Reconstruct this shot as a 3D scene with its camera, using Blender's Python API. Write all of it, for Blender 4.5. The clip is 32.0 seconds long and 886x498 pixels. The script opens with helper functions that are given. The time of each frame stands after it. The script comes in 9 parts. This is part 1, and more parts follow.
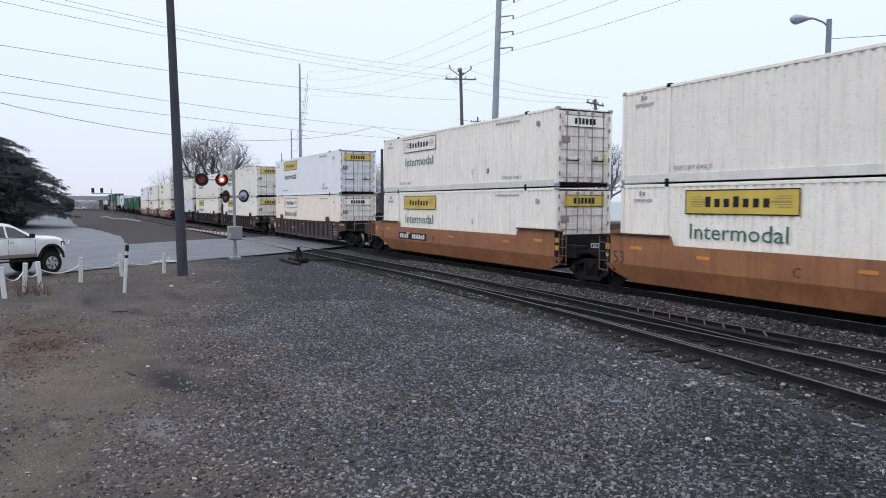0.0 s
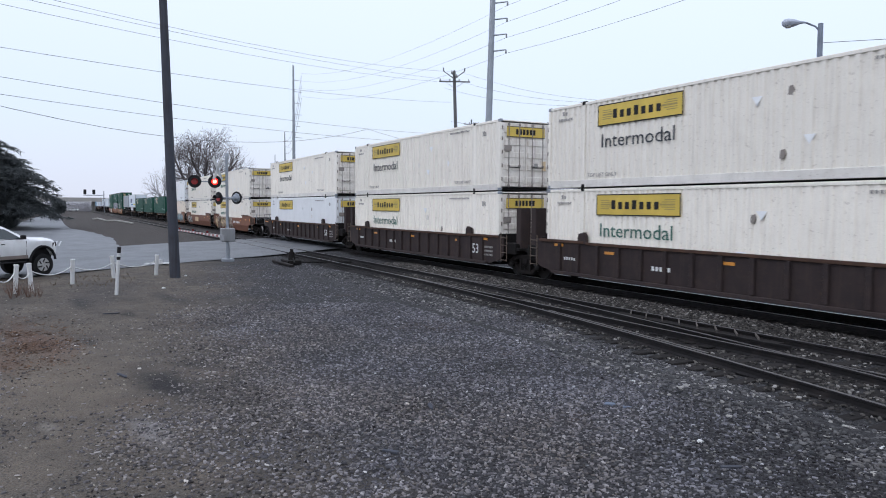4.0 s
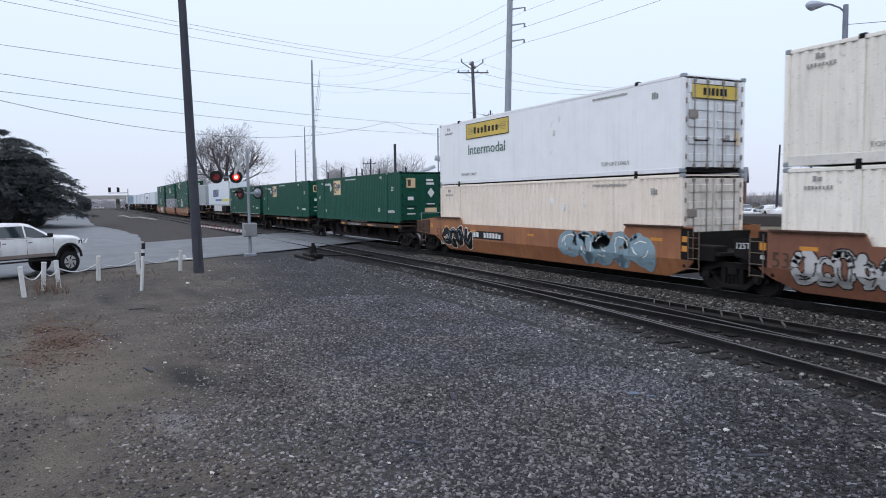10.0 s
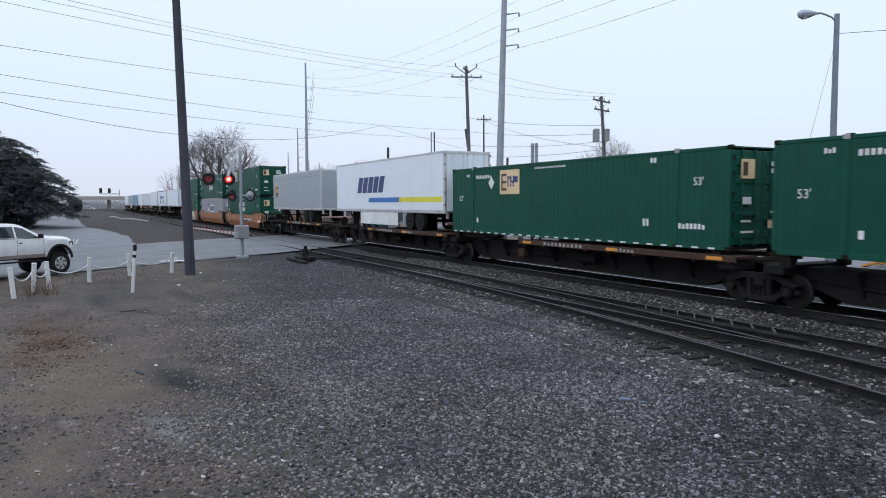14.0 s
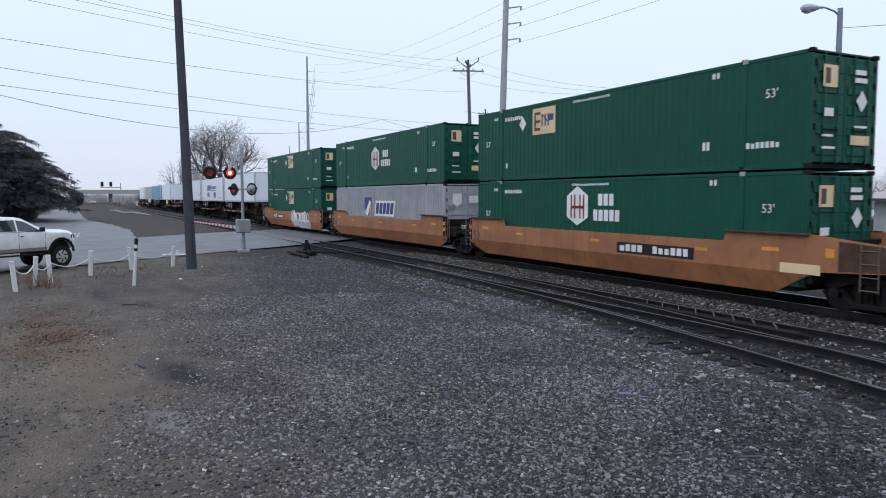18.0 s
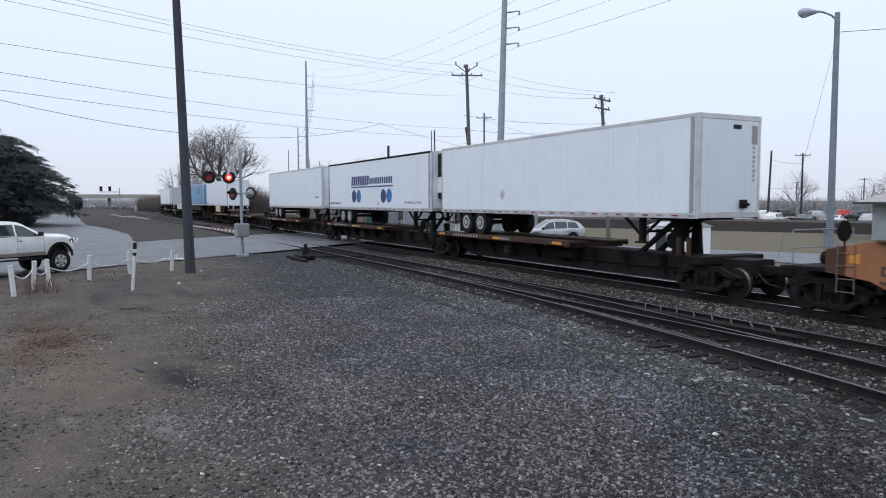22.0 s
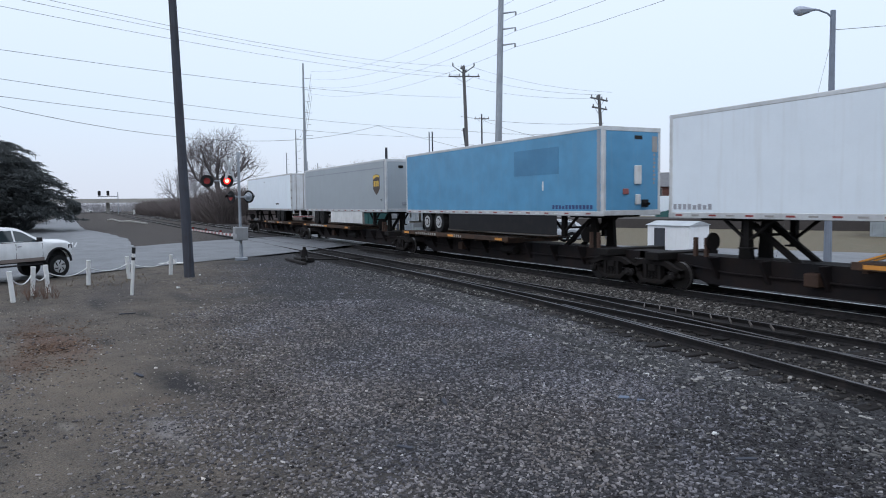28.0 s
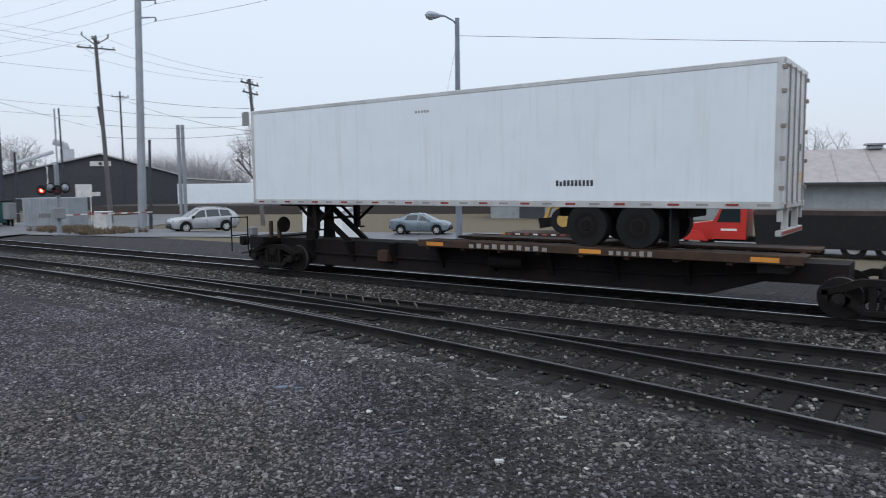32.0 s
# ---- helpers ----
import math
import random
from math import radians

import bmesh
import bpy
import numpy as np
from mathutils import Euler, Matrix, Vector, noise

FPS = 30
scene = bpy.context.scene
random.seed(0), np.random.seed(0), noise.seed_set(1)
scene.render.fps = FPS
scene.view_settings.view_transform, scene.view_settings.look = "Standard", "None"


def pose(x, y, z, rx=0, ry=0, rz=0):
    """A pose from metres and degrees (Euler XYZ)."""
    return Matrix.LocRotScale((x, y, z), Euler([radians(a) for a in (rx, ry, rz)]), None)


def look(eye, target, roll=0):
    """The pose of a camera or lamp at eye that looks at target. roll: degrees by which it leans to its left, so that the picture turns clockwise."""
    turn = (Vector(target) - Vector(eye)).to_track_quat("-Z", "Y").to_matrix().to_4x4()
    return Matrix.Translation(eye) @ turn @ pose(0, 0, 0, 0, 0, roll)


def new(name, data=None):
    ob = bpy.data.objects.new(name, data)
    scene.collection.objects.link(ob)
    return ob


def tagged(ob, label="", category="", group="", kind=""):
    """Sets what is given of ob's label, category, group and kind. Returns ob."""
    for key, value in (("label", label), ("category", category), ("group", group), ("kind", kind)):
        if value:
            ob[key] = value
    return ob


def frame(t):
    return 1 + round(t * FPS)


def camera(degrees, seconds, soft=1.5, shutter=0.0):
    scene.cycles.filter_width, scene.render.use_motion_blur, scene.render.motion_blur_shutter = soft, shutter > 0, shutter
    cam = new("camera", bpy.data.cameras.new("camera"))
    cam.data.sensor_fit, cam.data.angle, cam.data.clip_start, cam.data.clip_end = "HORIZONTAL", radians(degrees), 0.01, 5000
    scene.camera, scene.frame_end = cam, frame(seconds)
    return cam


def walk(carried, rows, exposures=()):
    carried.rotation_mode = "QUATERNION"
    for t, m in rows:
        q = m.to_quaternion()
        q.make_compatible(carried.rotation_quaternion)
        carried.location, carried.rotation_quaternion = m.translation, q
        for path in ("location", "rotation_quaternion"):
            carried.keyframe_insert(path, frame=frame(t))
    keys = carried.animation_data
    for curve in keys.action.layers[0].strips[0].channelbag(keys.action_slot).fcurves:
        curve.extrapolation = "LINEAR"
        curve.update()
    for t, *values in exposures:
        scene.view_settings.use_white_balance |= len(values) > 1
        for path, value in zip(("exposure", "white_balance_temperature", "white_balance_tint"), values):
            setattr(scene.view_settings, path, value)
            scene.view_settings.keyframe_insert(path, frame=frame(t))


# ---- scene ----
# world: x along the railway, the way the train goes; y away from the camera; z up from the rail tops
cam = camera(63.53, 32.0, soft=1.0, shutter=0.12)
PATH = [
    (0.0, 0.007, -0.011, 2.758, 86.43, -0.16, 62.25),
    (0.5, 0.002, -0.011, 2.755, 86.24, -0.33, 62.15),
    (1.0, 0.001, -0.004, 2.755, 86.25, -0.28, 62.10),
    (1.5, -0.015, 0.000, 2.745, 86.23, -0.12, 62.07),
    (2.0, 0.005, 0.001, 2.760, 86.27, -0.14, 62.04),
    (2.5, 0.009, -0.001, 2.759, 86.29, -0.06, 62.15),
    (4.5, 0.011, -0.008, 2.753, 86.67, -0.31, 61.66),
    (5.0, 0.012, -0.020, 2.749, 86.36, -0.07, 61.85),
    (5.5, 0.026, -0.004, 2.748, 86.03, -0.10, 62.14),
    (6.0, 0.026, -0.001, 2.752, 85.98, 0.40, 62.36),
    (6.5, 0.018, -0.010, 2.747, 85.84, 0.54, 62.66),
    (7.0, 0.012, 0.012, 2.752, 85.68, 0.79, 62.90),
    (7.5, 0.010, 0.005, 2.745, 85.74, 0.56, 63.12),
    (8.0, 0.021, 0.005, 2.750, 85.64, 1.01, 63.48),
    (8.5, 0.013, 0.016, 2.744, 85.51, 0.67, 63.11),
    (9.0, -0.001, 0.008, 2.744, 85.59, 0.39, 62.99),
    (9.5, -0.002, 0.019, 2.738, 85.72, 0.61, 63.20),
    (10.0, -0.005, 0.010, 2.737, 85.99, 0.67, 63.35),
    (10.5, 0.002, 0.008, 2.747, 86.33, 0.87, 63.29),
    (11.0, 0.015, -0.007, 2.742, 86.63, 0.56, 63.76),
    (11.5, 0.002, 0.007, 2.746, 86.65, 0.18, 63.27),
    (12.0, -0.004, -0.006, 2.737, 86.62, -0.05, 63.17),
    (12.5, -0.007, -0.003, 2.740, 86.19, 0.28, 62.84),
    (13.0, -0.000, -0.000, 2.750, 86.30, 0.30, 62.72),
    (13.5, -0.013, -0.010, 2.754, 86.14, 0.33, 62.64),
    (14.0, -0.003, -0.009, 2.750, 86.29, 0.17, 62.76),
    (14.5, -0.002, -0.003, 2.756, 86.19, 0.14, 62.90),
    (16.5, 0.007, -0.013, 2.760, 86.21, -0.19, 62.94),
    (17.0, -0.001, -0.005, 2.757, 86.01, -0.20, 62.86),
    (17.5, -0.010, -0.008, 2.758, 85.91, -0.04, 62.90),
    (18.0, -0.009, -0.005, 2.752, 85.83, 0.05, 62.87),
    (18.5, -0.009, 0.007, 2.752, 85.74, 0.12, 62.78),
    (19.0, -0.003, -0.001, 2.752, 85.80, 0.22, 62.92),
    (19.5, 0.010, 0.016, 2.746, 85.75, 0.30, 63.08),
    (20.0, 0.000, 0.017, 2.741, 85.76, 0.33, 63.19),
    (20.5, -0.012, 0.022, 2.743, 85.71, 0.30, 63.19),
    (21.0, -0.006, 0.014, 2.742, 85.73, 0.24, 63.11),
    (21.5, 0.013, 0.007, 2.748, 85.98, 0.21, 62.98),
    (22.0, 0.015, -0.000, 2.747, 86.16, 0.12, 62.79),
    (22.5, 0.019, 0.005, 2.751, 85.99, 0.08, 62.69),
    (23.0, 0.024, 0.003, 2.754, 85.91, 0.21, 62.46),
    (23.5, 0.017, 0.017, 2.747, 85.80, 0.35, 62.58),
    (24.0, 0.012, 0.011, 2.745, 85.66, 0.53, 62.48),
    (24.5, 0.009, 0.017, 2.748, 85.67, 0.59, 62.58),
    (25.0, 0.016, 0.009, 2.751, 85.77, 0.51, 62.69),
    (25.5, 0.027, 0.011, 2.764, 85.80, 0.49, 62.66),
    (27.5, 0.036, -0.011, 2.759, 86.12, 0.60, 62.92),
    (28.0, 0.034, -0.000, 2.766, 86.24, 0.70, 62.67),
    (28.5, 0.020, -0.006, 2.764, 86.00, 0.80, 62.05),
    (29.0, 0.004, 0.004, 2.764, 85.91, 0.67, 61.05),
    (29.5, -0.009, 0.009, 2.770, 86.02, 0.67, 59.83),
    (30.0, -0.034, 0.017, 2.764, 85.63, 0.59, 58.36),
    (30.5, -0.057, 0.039, 2.762, 85.63, 0.55, 55.81),
    (31.0, -0.091, 0.080, 2.751, 85.54, 0.59, 51.55),
    (31.5, -0.096, 0.144, 2.762, 85.35, 0.26, 45.60),
    (32.0, -0.052, 0.156, 2.802, 84.82, 0.64, 35.66),
]
walk(cam, [(t, pose(x, y, z, a, b, c)) for t, x, y, z, a, b, c in PATH],
     [(0.0, 0.08, 6450, 13), (6.0, 0.05, 6250, 13), (12.0, 0.02, 6330, 12), (17.0, 0.01, 6220, 11), (20.0, 0.01, 6440, 12), (24.0, 0.01, 6420, 11),
      (29.0, -0.01, 6280, 10), (31.0, -0.06, 6500, 10), (32.0, -0.11, 6550, 10)])
TRACK_Y_MAIN = 17.25

# ---- light ----
world = bpy.data.worlds.new("overcast_sky")
scene.world = world
world.use_nodes = True
wn, wl = world.node_tree.nodes, world.node_tree.links
wn.clear()
w_out, w_bg = wn.new("ShaderNodeOutputWorld"), wn.new("ShaderNodeBackground")
w_co, w_sep = wn.new("ShaderNodeTexCoord"), wn.new("ShaderNodeSeparateXYZ")
w_ramp, w_sky, w_mix = wn.new("ShaderNodeValToRGB"), wn.new("ShaderNodeTexSky"), wn.new("ShaderNodeMix")
w_sky.sky_type, w_sky.sun_disc = "NISHITA", False
w_sky.sun_elevation, w_sky.sun_rotation = radians(44), radians(150)
w_sky.dust_density = 4.0
w_ramp.color_ramp.elements[0].position = 0.0
w_ramp.color_ramp.elements[0].color = (0.71, 0.75, 0.85, 1)
w_ramp.color_ramp.elements[1].position = 1.0
w_ramp.color_ramp.elements[1].color = (1.22, 1.32, 1.48, 1)
w_e = w_ramp.color_ramp.elements.new(0.12)
w_e.color = (0.71, 0.81, 0.94, 1)
w_e = w_ramp.color_ramp.elements.new(0.40)
w_e.color = (0.84, 0.93, 1.06, 1)
w_mix.data_type, w_mix.blend_type = "RGBA", "ADD"
w_mix.inputs[0].default_value = 0.02
wl.new(w_co.outputs["Generated"], w_sep.inputs[0])
wl.new(w_sep.outputs["Z"], w_ramp.inputs[0])
wl.new(w_ramp.outputs[0], w_mix.inputs[6])
wl.new(w_sky.outputs[0], w_mix.inputs[7])
wl.new(w_mix.outputs[2], w_bg.inputs[0])
w_bg.inputs[1].default_value = 1.0
wl.new(w_bg.outputs[0], w_out.inputs[0])
sun = new("sun", bpy.data.lights.new("sun", "SUN"))
sun.data.energy, sun.data.angle, sun.data.color = 0.45, radians(40), (1.0, 0.98, 0.96)
sun.matrix_basis = look((33, -57, 64), (0, 0, 0))


# ---- materials ----
def material(name, base, rough=0.6, metal=0.0, grime=0.35, dirt=(0.06, 0.05, 0.045), streak=0.5, scale=1.0,
             bump=0.1, fine=40.0, vary=0.06, second=None, spec=0.5, emit=0.0, coord="Object", wear=0.0, grain_mix=0.22):
    """A weathered surface: base colour, blotches of dirt, vertical runs, fine grain in tone and relief."""
    m = bpy.data.materials.new(name)
    m.use_nodes = True
    n, l = m.node_tree.nodes, m.node_tree.links
    b = n["Principled BSDF"]
    b.inputs["Roughness"].default_value, b.inputs["Metallic"].default_value = rough, metal
    b.inputs["Specular IOR Level"].default_value = spec
    co = n.new("ShaderNodeTexCoord")
    src = co.outputs[coord]

    def noisy(scale_xyz, size, detail=4.0):
        mp, t = n.new("ShaderNodeMapping"), n.new("ShaderNodeTexNoise")
        mp.inputs["Scale"].default_value = scale_xyz
        t.inputs["Scale"].default_value, t.inputs["Detail"].default_value = size, detail
        l.new(src, mp.inputs[0])
        l.new(mp.outputs[0], t.inputs["Vector"])
        return t.outputs["Fac"]

    def ramp(fac, lo, hi, top=1.0):
        r = n.new("ShaderNodeMapRange")
        r.inputs["From Min"].default_value, r.inputs["From Max"].default_value = lo, hi
        r.inputs["To Max"].default_value = top
        l.new(fac, r.inputs["Value"])
        return r.outputs[0]

    def mix(fac, a, c):
        x = n.new("ShaderNodeMix")
        x.data_type = "RGBA"
        l.new(fac, x.inputs[0])
        for sock, val in ((x.inputs[6], a), (x.inputs[7], c)):
            if isinstance(val, tuple):
                sock.default_value = (*val, 1)
            else:
                l.new(val, sock)
        return x.outputs[2]

    col = mix(ramp(noisy((1, 1, 1), 1.3 * scale), 0.35, 0.7), base, second or tuple(c * 0.82 for c in base))
    if grime:
        col = mix(ramp(noisy((1, 1, 1), 3.5 * scale, 8), 0.5, 0.85, grime), col, dirt)
    if streak:
        col = mix(ramp(noisy((5, 5, 0.25), 1.6 * scale, 5), 0.52, 0.8, streak), col, dirt)
    if wear:
        col = mix(ramp(noisy((1, 1, 1), 14 * scale, 6), 0.62, 0.68, wear), col, (0.09, 0.045, 0.025))
    hsv, info, rnd = n.new("ShaderNodeHueSaturation"), n.new("ShaderNodeObjectInfo"), n.new("ShaderNodeMapRange")
    rnd.inputs["To Min"].default_value, rnd.inputs["To Max"].default_value = 1 - vary, 1 + vary
    l.new(info.outputs["Random"], rnd.inputs["Value"])
    l.new(rnd.outputs[0], hsv.inputs["Value"])
    l.new(col, hsv.inputs["Color"])
    g = noisy((1, 1, 1), fine, 3)
    grain = n.new("ShaderNodeMix")
    grain.data_type, grain.blend_type = "RGBA", "MULTIPLY"
    grain.inputs[0].default_value = grain_mix
    gv = n.new("ShaderNodeMapRange")
    gv.inputs["To Min"].default_value, gv.inputs["To Max"].default_value = 0.55, 1.35
    l.new(g, gv.inputs["Value"])
    l.new(hsv.outputs[0], grain.inputs[6])
    l.new(gv.outputs[0], grain.inputs[7])
    l.new(grain.outputs[2], b.inputs["Base Color"])
    if bump:
        bp = n.new("ShaderNodeBump")
        bp.inputs["Strength"].default_value, bp.inputs["Distance"].default_value = bump, 0.02
        l.new(g, bp.inputs["Height"])
        l.new(bp.outputs[0], b.inputs["Normal"])
    if emit:
        b.inputs["Emission Color"].default_value = (*base, 1)
        b.inputs["Emission Strength"].default_value = emit
    return m


def glass(name, tint=(0.02, 0.03, 0.035), rough=0.05):
    m = bpy.data.materials.new(name)
    m.use_nodes = True
    b = m.node_tree.nodes["Principled BSDF"]
    b.inputs["Base Color"].default_value, b.inputs["Roughness"].default_value = (*tint, 1), rough
    b.inputs["Specular IOR Level"].default_value = 0.8
    return m


M_WHITE = material("white_container_paint", (0.88, 0.845, 0.77), 0.45, second=(0.84, 0.805, 0.735), grime=0.10, dirt=(0.30, 0.25, 0.20), streak=0.30, bump=0.04, wear=0.25)
M_DOORW = material("rust_stained_white_door", (0.78, 0.75, 0.70), 0.55, second=(0.66, 0.62, 0.56), grime=0.42, dirt=(0.30, 0.215, 0.16), streak=0.6, bump=0.06, wear=0.35, scale=1.4)
M_DOORT = material("scuffed_white_trailer_door", (0.70, 0.74, 0.78), 0.5, second=(0.62, 0.64, 0.66), grime=0.28, dirt=(0.30, 0.22, 0.17), streak=0.5, bump=0.04)
M_ROD = material("rusty_lock_rod", (0.27, 0.245, 0.225), 0.6, metal=0.2, grime=0.5, dirt=(0.15, 0.095, 0.07), streak=0.3)
M_LADDER = material("rust_worn_ladder", (0.15, 0.115, 0.09), 0.65, metal=0.1, grime=0.5, dirt=(0.09, 0.055, 0.04), streak=0.3)
M_RAILW = material("scuffed_pale_rail_paint", (0.76, 0.735, 0.69), 0.5, grime=0.35, dirt=(0.40, 0.35, 0.30), streak=0.2, bump=0.05, wear=0.3)
M_WHITE2 = material("bright_white_panel", (0.84, 0.86, 0.88), 0.40, second=(0.8,0.82,0.84), grime=0.08, dirt=(0.4, 0.37, 0.33), streak=0.16, bump=0.03)
M_CREAM = material("cream_container_paint", (0.86, 0.78, 0.68), 0.5, second=(0.83, 0.745, 0.645), grime=0.12, dirt=(0.40, 0.29, 0.20), streak=0.3, bump=0.04, wear=0.2)
M_GREEN = material("green_container_paint", (0.003, 0.068, 0.043), 0.5, spec=0.22, grime=0.18, dirt=(0.015, 0.085, 0.06), streak=0.2, bump=0.04)
M_GREY = material("grey_container_paint", (0.33, 0.34, 0.38), 0.45, grime=0.15, dirt=(0.2, 0.2, 0.2), streak=0.2, bump=0.04)
M_TRAILER = material("white_trailer_panel", (0.71, 0.775, 0.84), 0.38, grain_mix=0.08, second=(0.68,0.745,0.81), grime=0.06, dirt=(0.45, 0.43, 0.40), streak=0.22, bump=0.02)
M_SILVER = material("silver_trailer_panel", (0.325, 0.365, 0.395), 0.42, grain_mix=0.08, second=(0.31,0.345,0.375), metal=0.15, grime=0.06, dirt=(0.3, 0.29, 0.28), streak=0.2, bump=0.02)
M_BLUE = material("blue_trailer_panel", (0.082, 0.285, 0.49), 0.38, grain_mix=0.08, grime=0.15, dirt=(0.15, 0.28, 0.40), streak=0.3, bump=0.02)
M_BLUEDULL = material("dull_blue_patch_paint", (0.055, 0.205, 0.37), 0.45, grime=0.2, dirt=(0.10, 0.22, 0.33), streak=0.2, bump=0.02)
M_ORANGE = material("orange_well_car_paint", (0.35, 0.148, 0.062), 0.55, grime=0.55, dirt=(0.15, 0.062, 0.032), streak=0.7, bump=0.05, second=(0.25, 0.100, 0.046), scale=0.6, wear=0.12)
M_RUST = material("red_brown_well_car_paint", (0.215, 0.088, 0.050), 0.62, grime=0.55, dirt=(0.10, 0.044, 0.030), streak=0.5, bump=0.08)
M_DARKCAR = material("dark_brown_car_paint", (0.038, 0.027, 0.027), 0.75, spec=0.25, grime=0.6, dirt=(0.065, 0.045, 0.037), streak=0.6, bump=0.1, second=(0.026, 0.020, 0.021), wear=0.3)
M_MAROON = material("maroon_car_paint", (0.052, 0.032, 0.030), 0.7, grime=0.6, dirt=(0.085, 0.052, 0.042), streak=0.5, bump=0.1, second=(0.032, 0.023, 0.023), wear=0.3)
M_SPINE = material("spine_car_brown", (0.060, 0.036, 0.027), 0.75, spec=0.2, grime=0.5, dirt=(0.035, 0.026, 0.02), streak=0.4, bump=0.1)
M_TRUCK = material("grimy_truck_casting", (0.013, 0.0115, 0.0115), 0.8, spec=0.12, grime=0.5, dirt=(0.028, 0.020, 0.016), streak=0.2, bump=0.2)
M_TREAD = material("shiny_wheel_tread", (0.26, 0.25, 0.25), 0.4, metal=0.8, grime=0.2, dirt=(0.1, 0.08, 0.07), streak=0, bump=0)
M_RUSTTOP = material("dark_rusted_flange", (0.085, 0.048, 0.034), 0.8, spec=0.2, grime=0.5, dirt=(0.13, 0.07, 0.045), streak=0, bump=0.12, second=(0.045, 0.028, 0.022), scale=2.0)
M_BEAM = material("rust_worn_deck_edge", (0.075, 0.043, 0.028), 0.75, spec=0.2, grime=0.6, dirt=(0.032, 0.024, 0.02), streak=0.5, bump=0.12, second=(0.036, 0.026, 0.022), scale=2.2)
M_STEEL = material("dark_running_gear", (0.014, 0.013, 0.013), 0.8, spec=0.15, metal=0.2, grime=0.5, dirt=(0.024, 0.018, 0.015), streak=0.0, bump=0.15)
M_SILL = material("grimy_rusted_sill", (0.011, 0.0105, 0.0125), 0.8, spec=0.15, grime=0.6, dirt=(0.012, 0.011, 0.011), streak=0.5, second=(0.020, 0.014, 0.013), bump=0.15)
M_WHEEL = material("worn_wheel_steel", (0.019, 0.017, 0.017), 0.55, metal=0.3, spec=0.2, grime=0.4, dirt=(0.05, 0.04, 0.03), streak=0)
M_YELLOW = material("yellow_sign_paint", (0.66, 0.48, 0.085), 0.5, grime=0.25, dirt=(0.4, 0.28, 0.08), streak=0.15, bump=0.02)
M_SIGNLINE = material("dull_olive_scroll_paint", (0.30, 0.24, 0.09), 0.5, grime=0.2, dirt=(0.2, 0.16, 0.08), streak=0)
M_REFLECT = material("amber_reflector_strip", (0.66, 0.28, 0.045), 0.4, grime=0.3, dirt=(0.3, 0.13, 0.04), streak=0.2)
M_BLACK = material("black_paint", (0.014, 0.014, 0.016), 0.6, spec=0.25, grime=0.2, streak=0, bump=0.03)
M_RUBBER = material("tyre_rubber", (0.014, 0.014, 0.015), 0.85, spec=0.2, grime=0.3, dirt=(0.035, 0.033, 0.031), streak=0)
M_ALU = material("aluminium", (0.62, 0.63, 0.64), 0.42, metal=0.6, grime=0.3, dirt=(0.25, 0.23, 0.2), streak=0.25)
M_RIM = material("pale_wheel_rim", (0.40, 0.41, 0.42), 0.45, metal=0.1, grime=0.4, dirt=(0.2, 0.18, 0.16), streak=0)
M_TEXTG = material("dark_green_lettering", (0.035, 0.14, 0.11), 0.5, grime=0.3, dirt=(0.2, 0.22, 0.2), streak=0.2)
M_TEXTFADE = material("faded_grey_lettering", (0.30, 0.29, 0.28), 0.5, grime=0.3, dirt=(0.5, 0.48, 0.45), streak=0.2)
M_TEXTK = material("dark_lettering", (0.03, 0.035, 0.045), 0.5, grime=0.2, dirt=(0.2, 0.2, 0.2), streak=0)
M_TEXTW = material("white_lettering", (0.72, 0.74, 0.74), 0.5, grime=0.25, dirt=(0.35, 0.36, 0.35), streak=0.1)
M_NAVY = material("navy_lettering", (0.022, 0.045, 0.16), 0.45, grime=0.1, streak=0)
M_BRIGHTBLUE = material("blue_stripe_paint", (0.03, 0.16, 0.45), 0.45, grime=0.1, streak=0)
M_GOLD = material("gold_paint", (0.70, 0.45, 0.06), 0.45, grime=0.1, streak=0)
M_LIME = material("yellow_stripe_paint", (0.75, 0.66, 0.06), 0.45, grime=0.1, streak=0)
M_SHIELD = material("dark_brown_shield", (0.060, 0.034, 0.020), 0.45, grime=0.1, streak=0)
M_TAN = material("tan_sign_panel", (0.72, 0.55, 0.33), 0.5, grime=0.2, dirt=(0.4, 0.3, 0.2), streak=0.1)
M_REDBAR = material("dark_red_lettering", (0.25, 0.035, 0.03), 0.5, grime=0.1, streak=0)
M_GREYTAG = material("dull_grey_graffiti_paint", (0.26, 0.26, 0.265), 0.55, grime=0.4, dirt=(0.14, 0.11, 0.10), streak=0.3)
M_TANTAG = material("faded_tan_graffiti_paint", (0.34, 0.27, 0.215), 0.55, grime=0.4, dirt=(0.16, 0.11, 0.09), streak=0.3)
M_SILTAG = material("silver_graffiti_paint", (0.50, 0.50, 0.50), 0.5, grime=0.2, dirt=(0.25, 0.2, 0.18), streak=0.1)
M_TEALTAG = material("pale_blue_graffiti_paint", (0.25, 0.36, 0.42), 0.5, grime=0.2, streak=0.1)
M_LAMPPOST = material("dull_grey_lamp_post", (0.20, 0.235, 0.30), 0.6, metal=0.0, grime=0.3, dirt=(0.09, 0.09, 0.10), streak=0.3)
M_LAMPHEAD = material("pale_grey_lamp_casting", (0.36, 0.40, 0.48), 0.5, grime=0.2, dirt=(0.25, 0.26, 0.30), streak=0.1, bump=0)
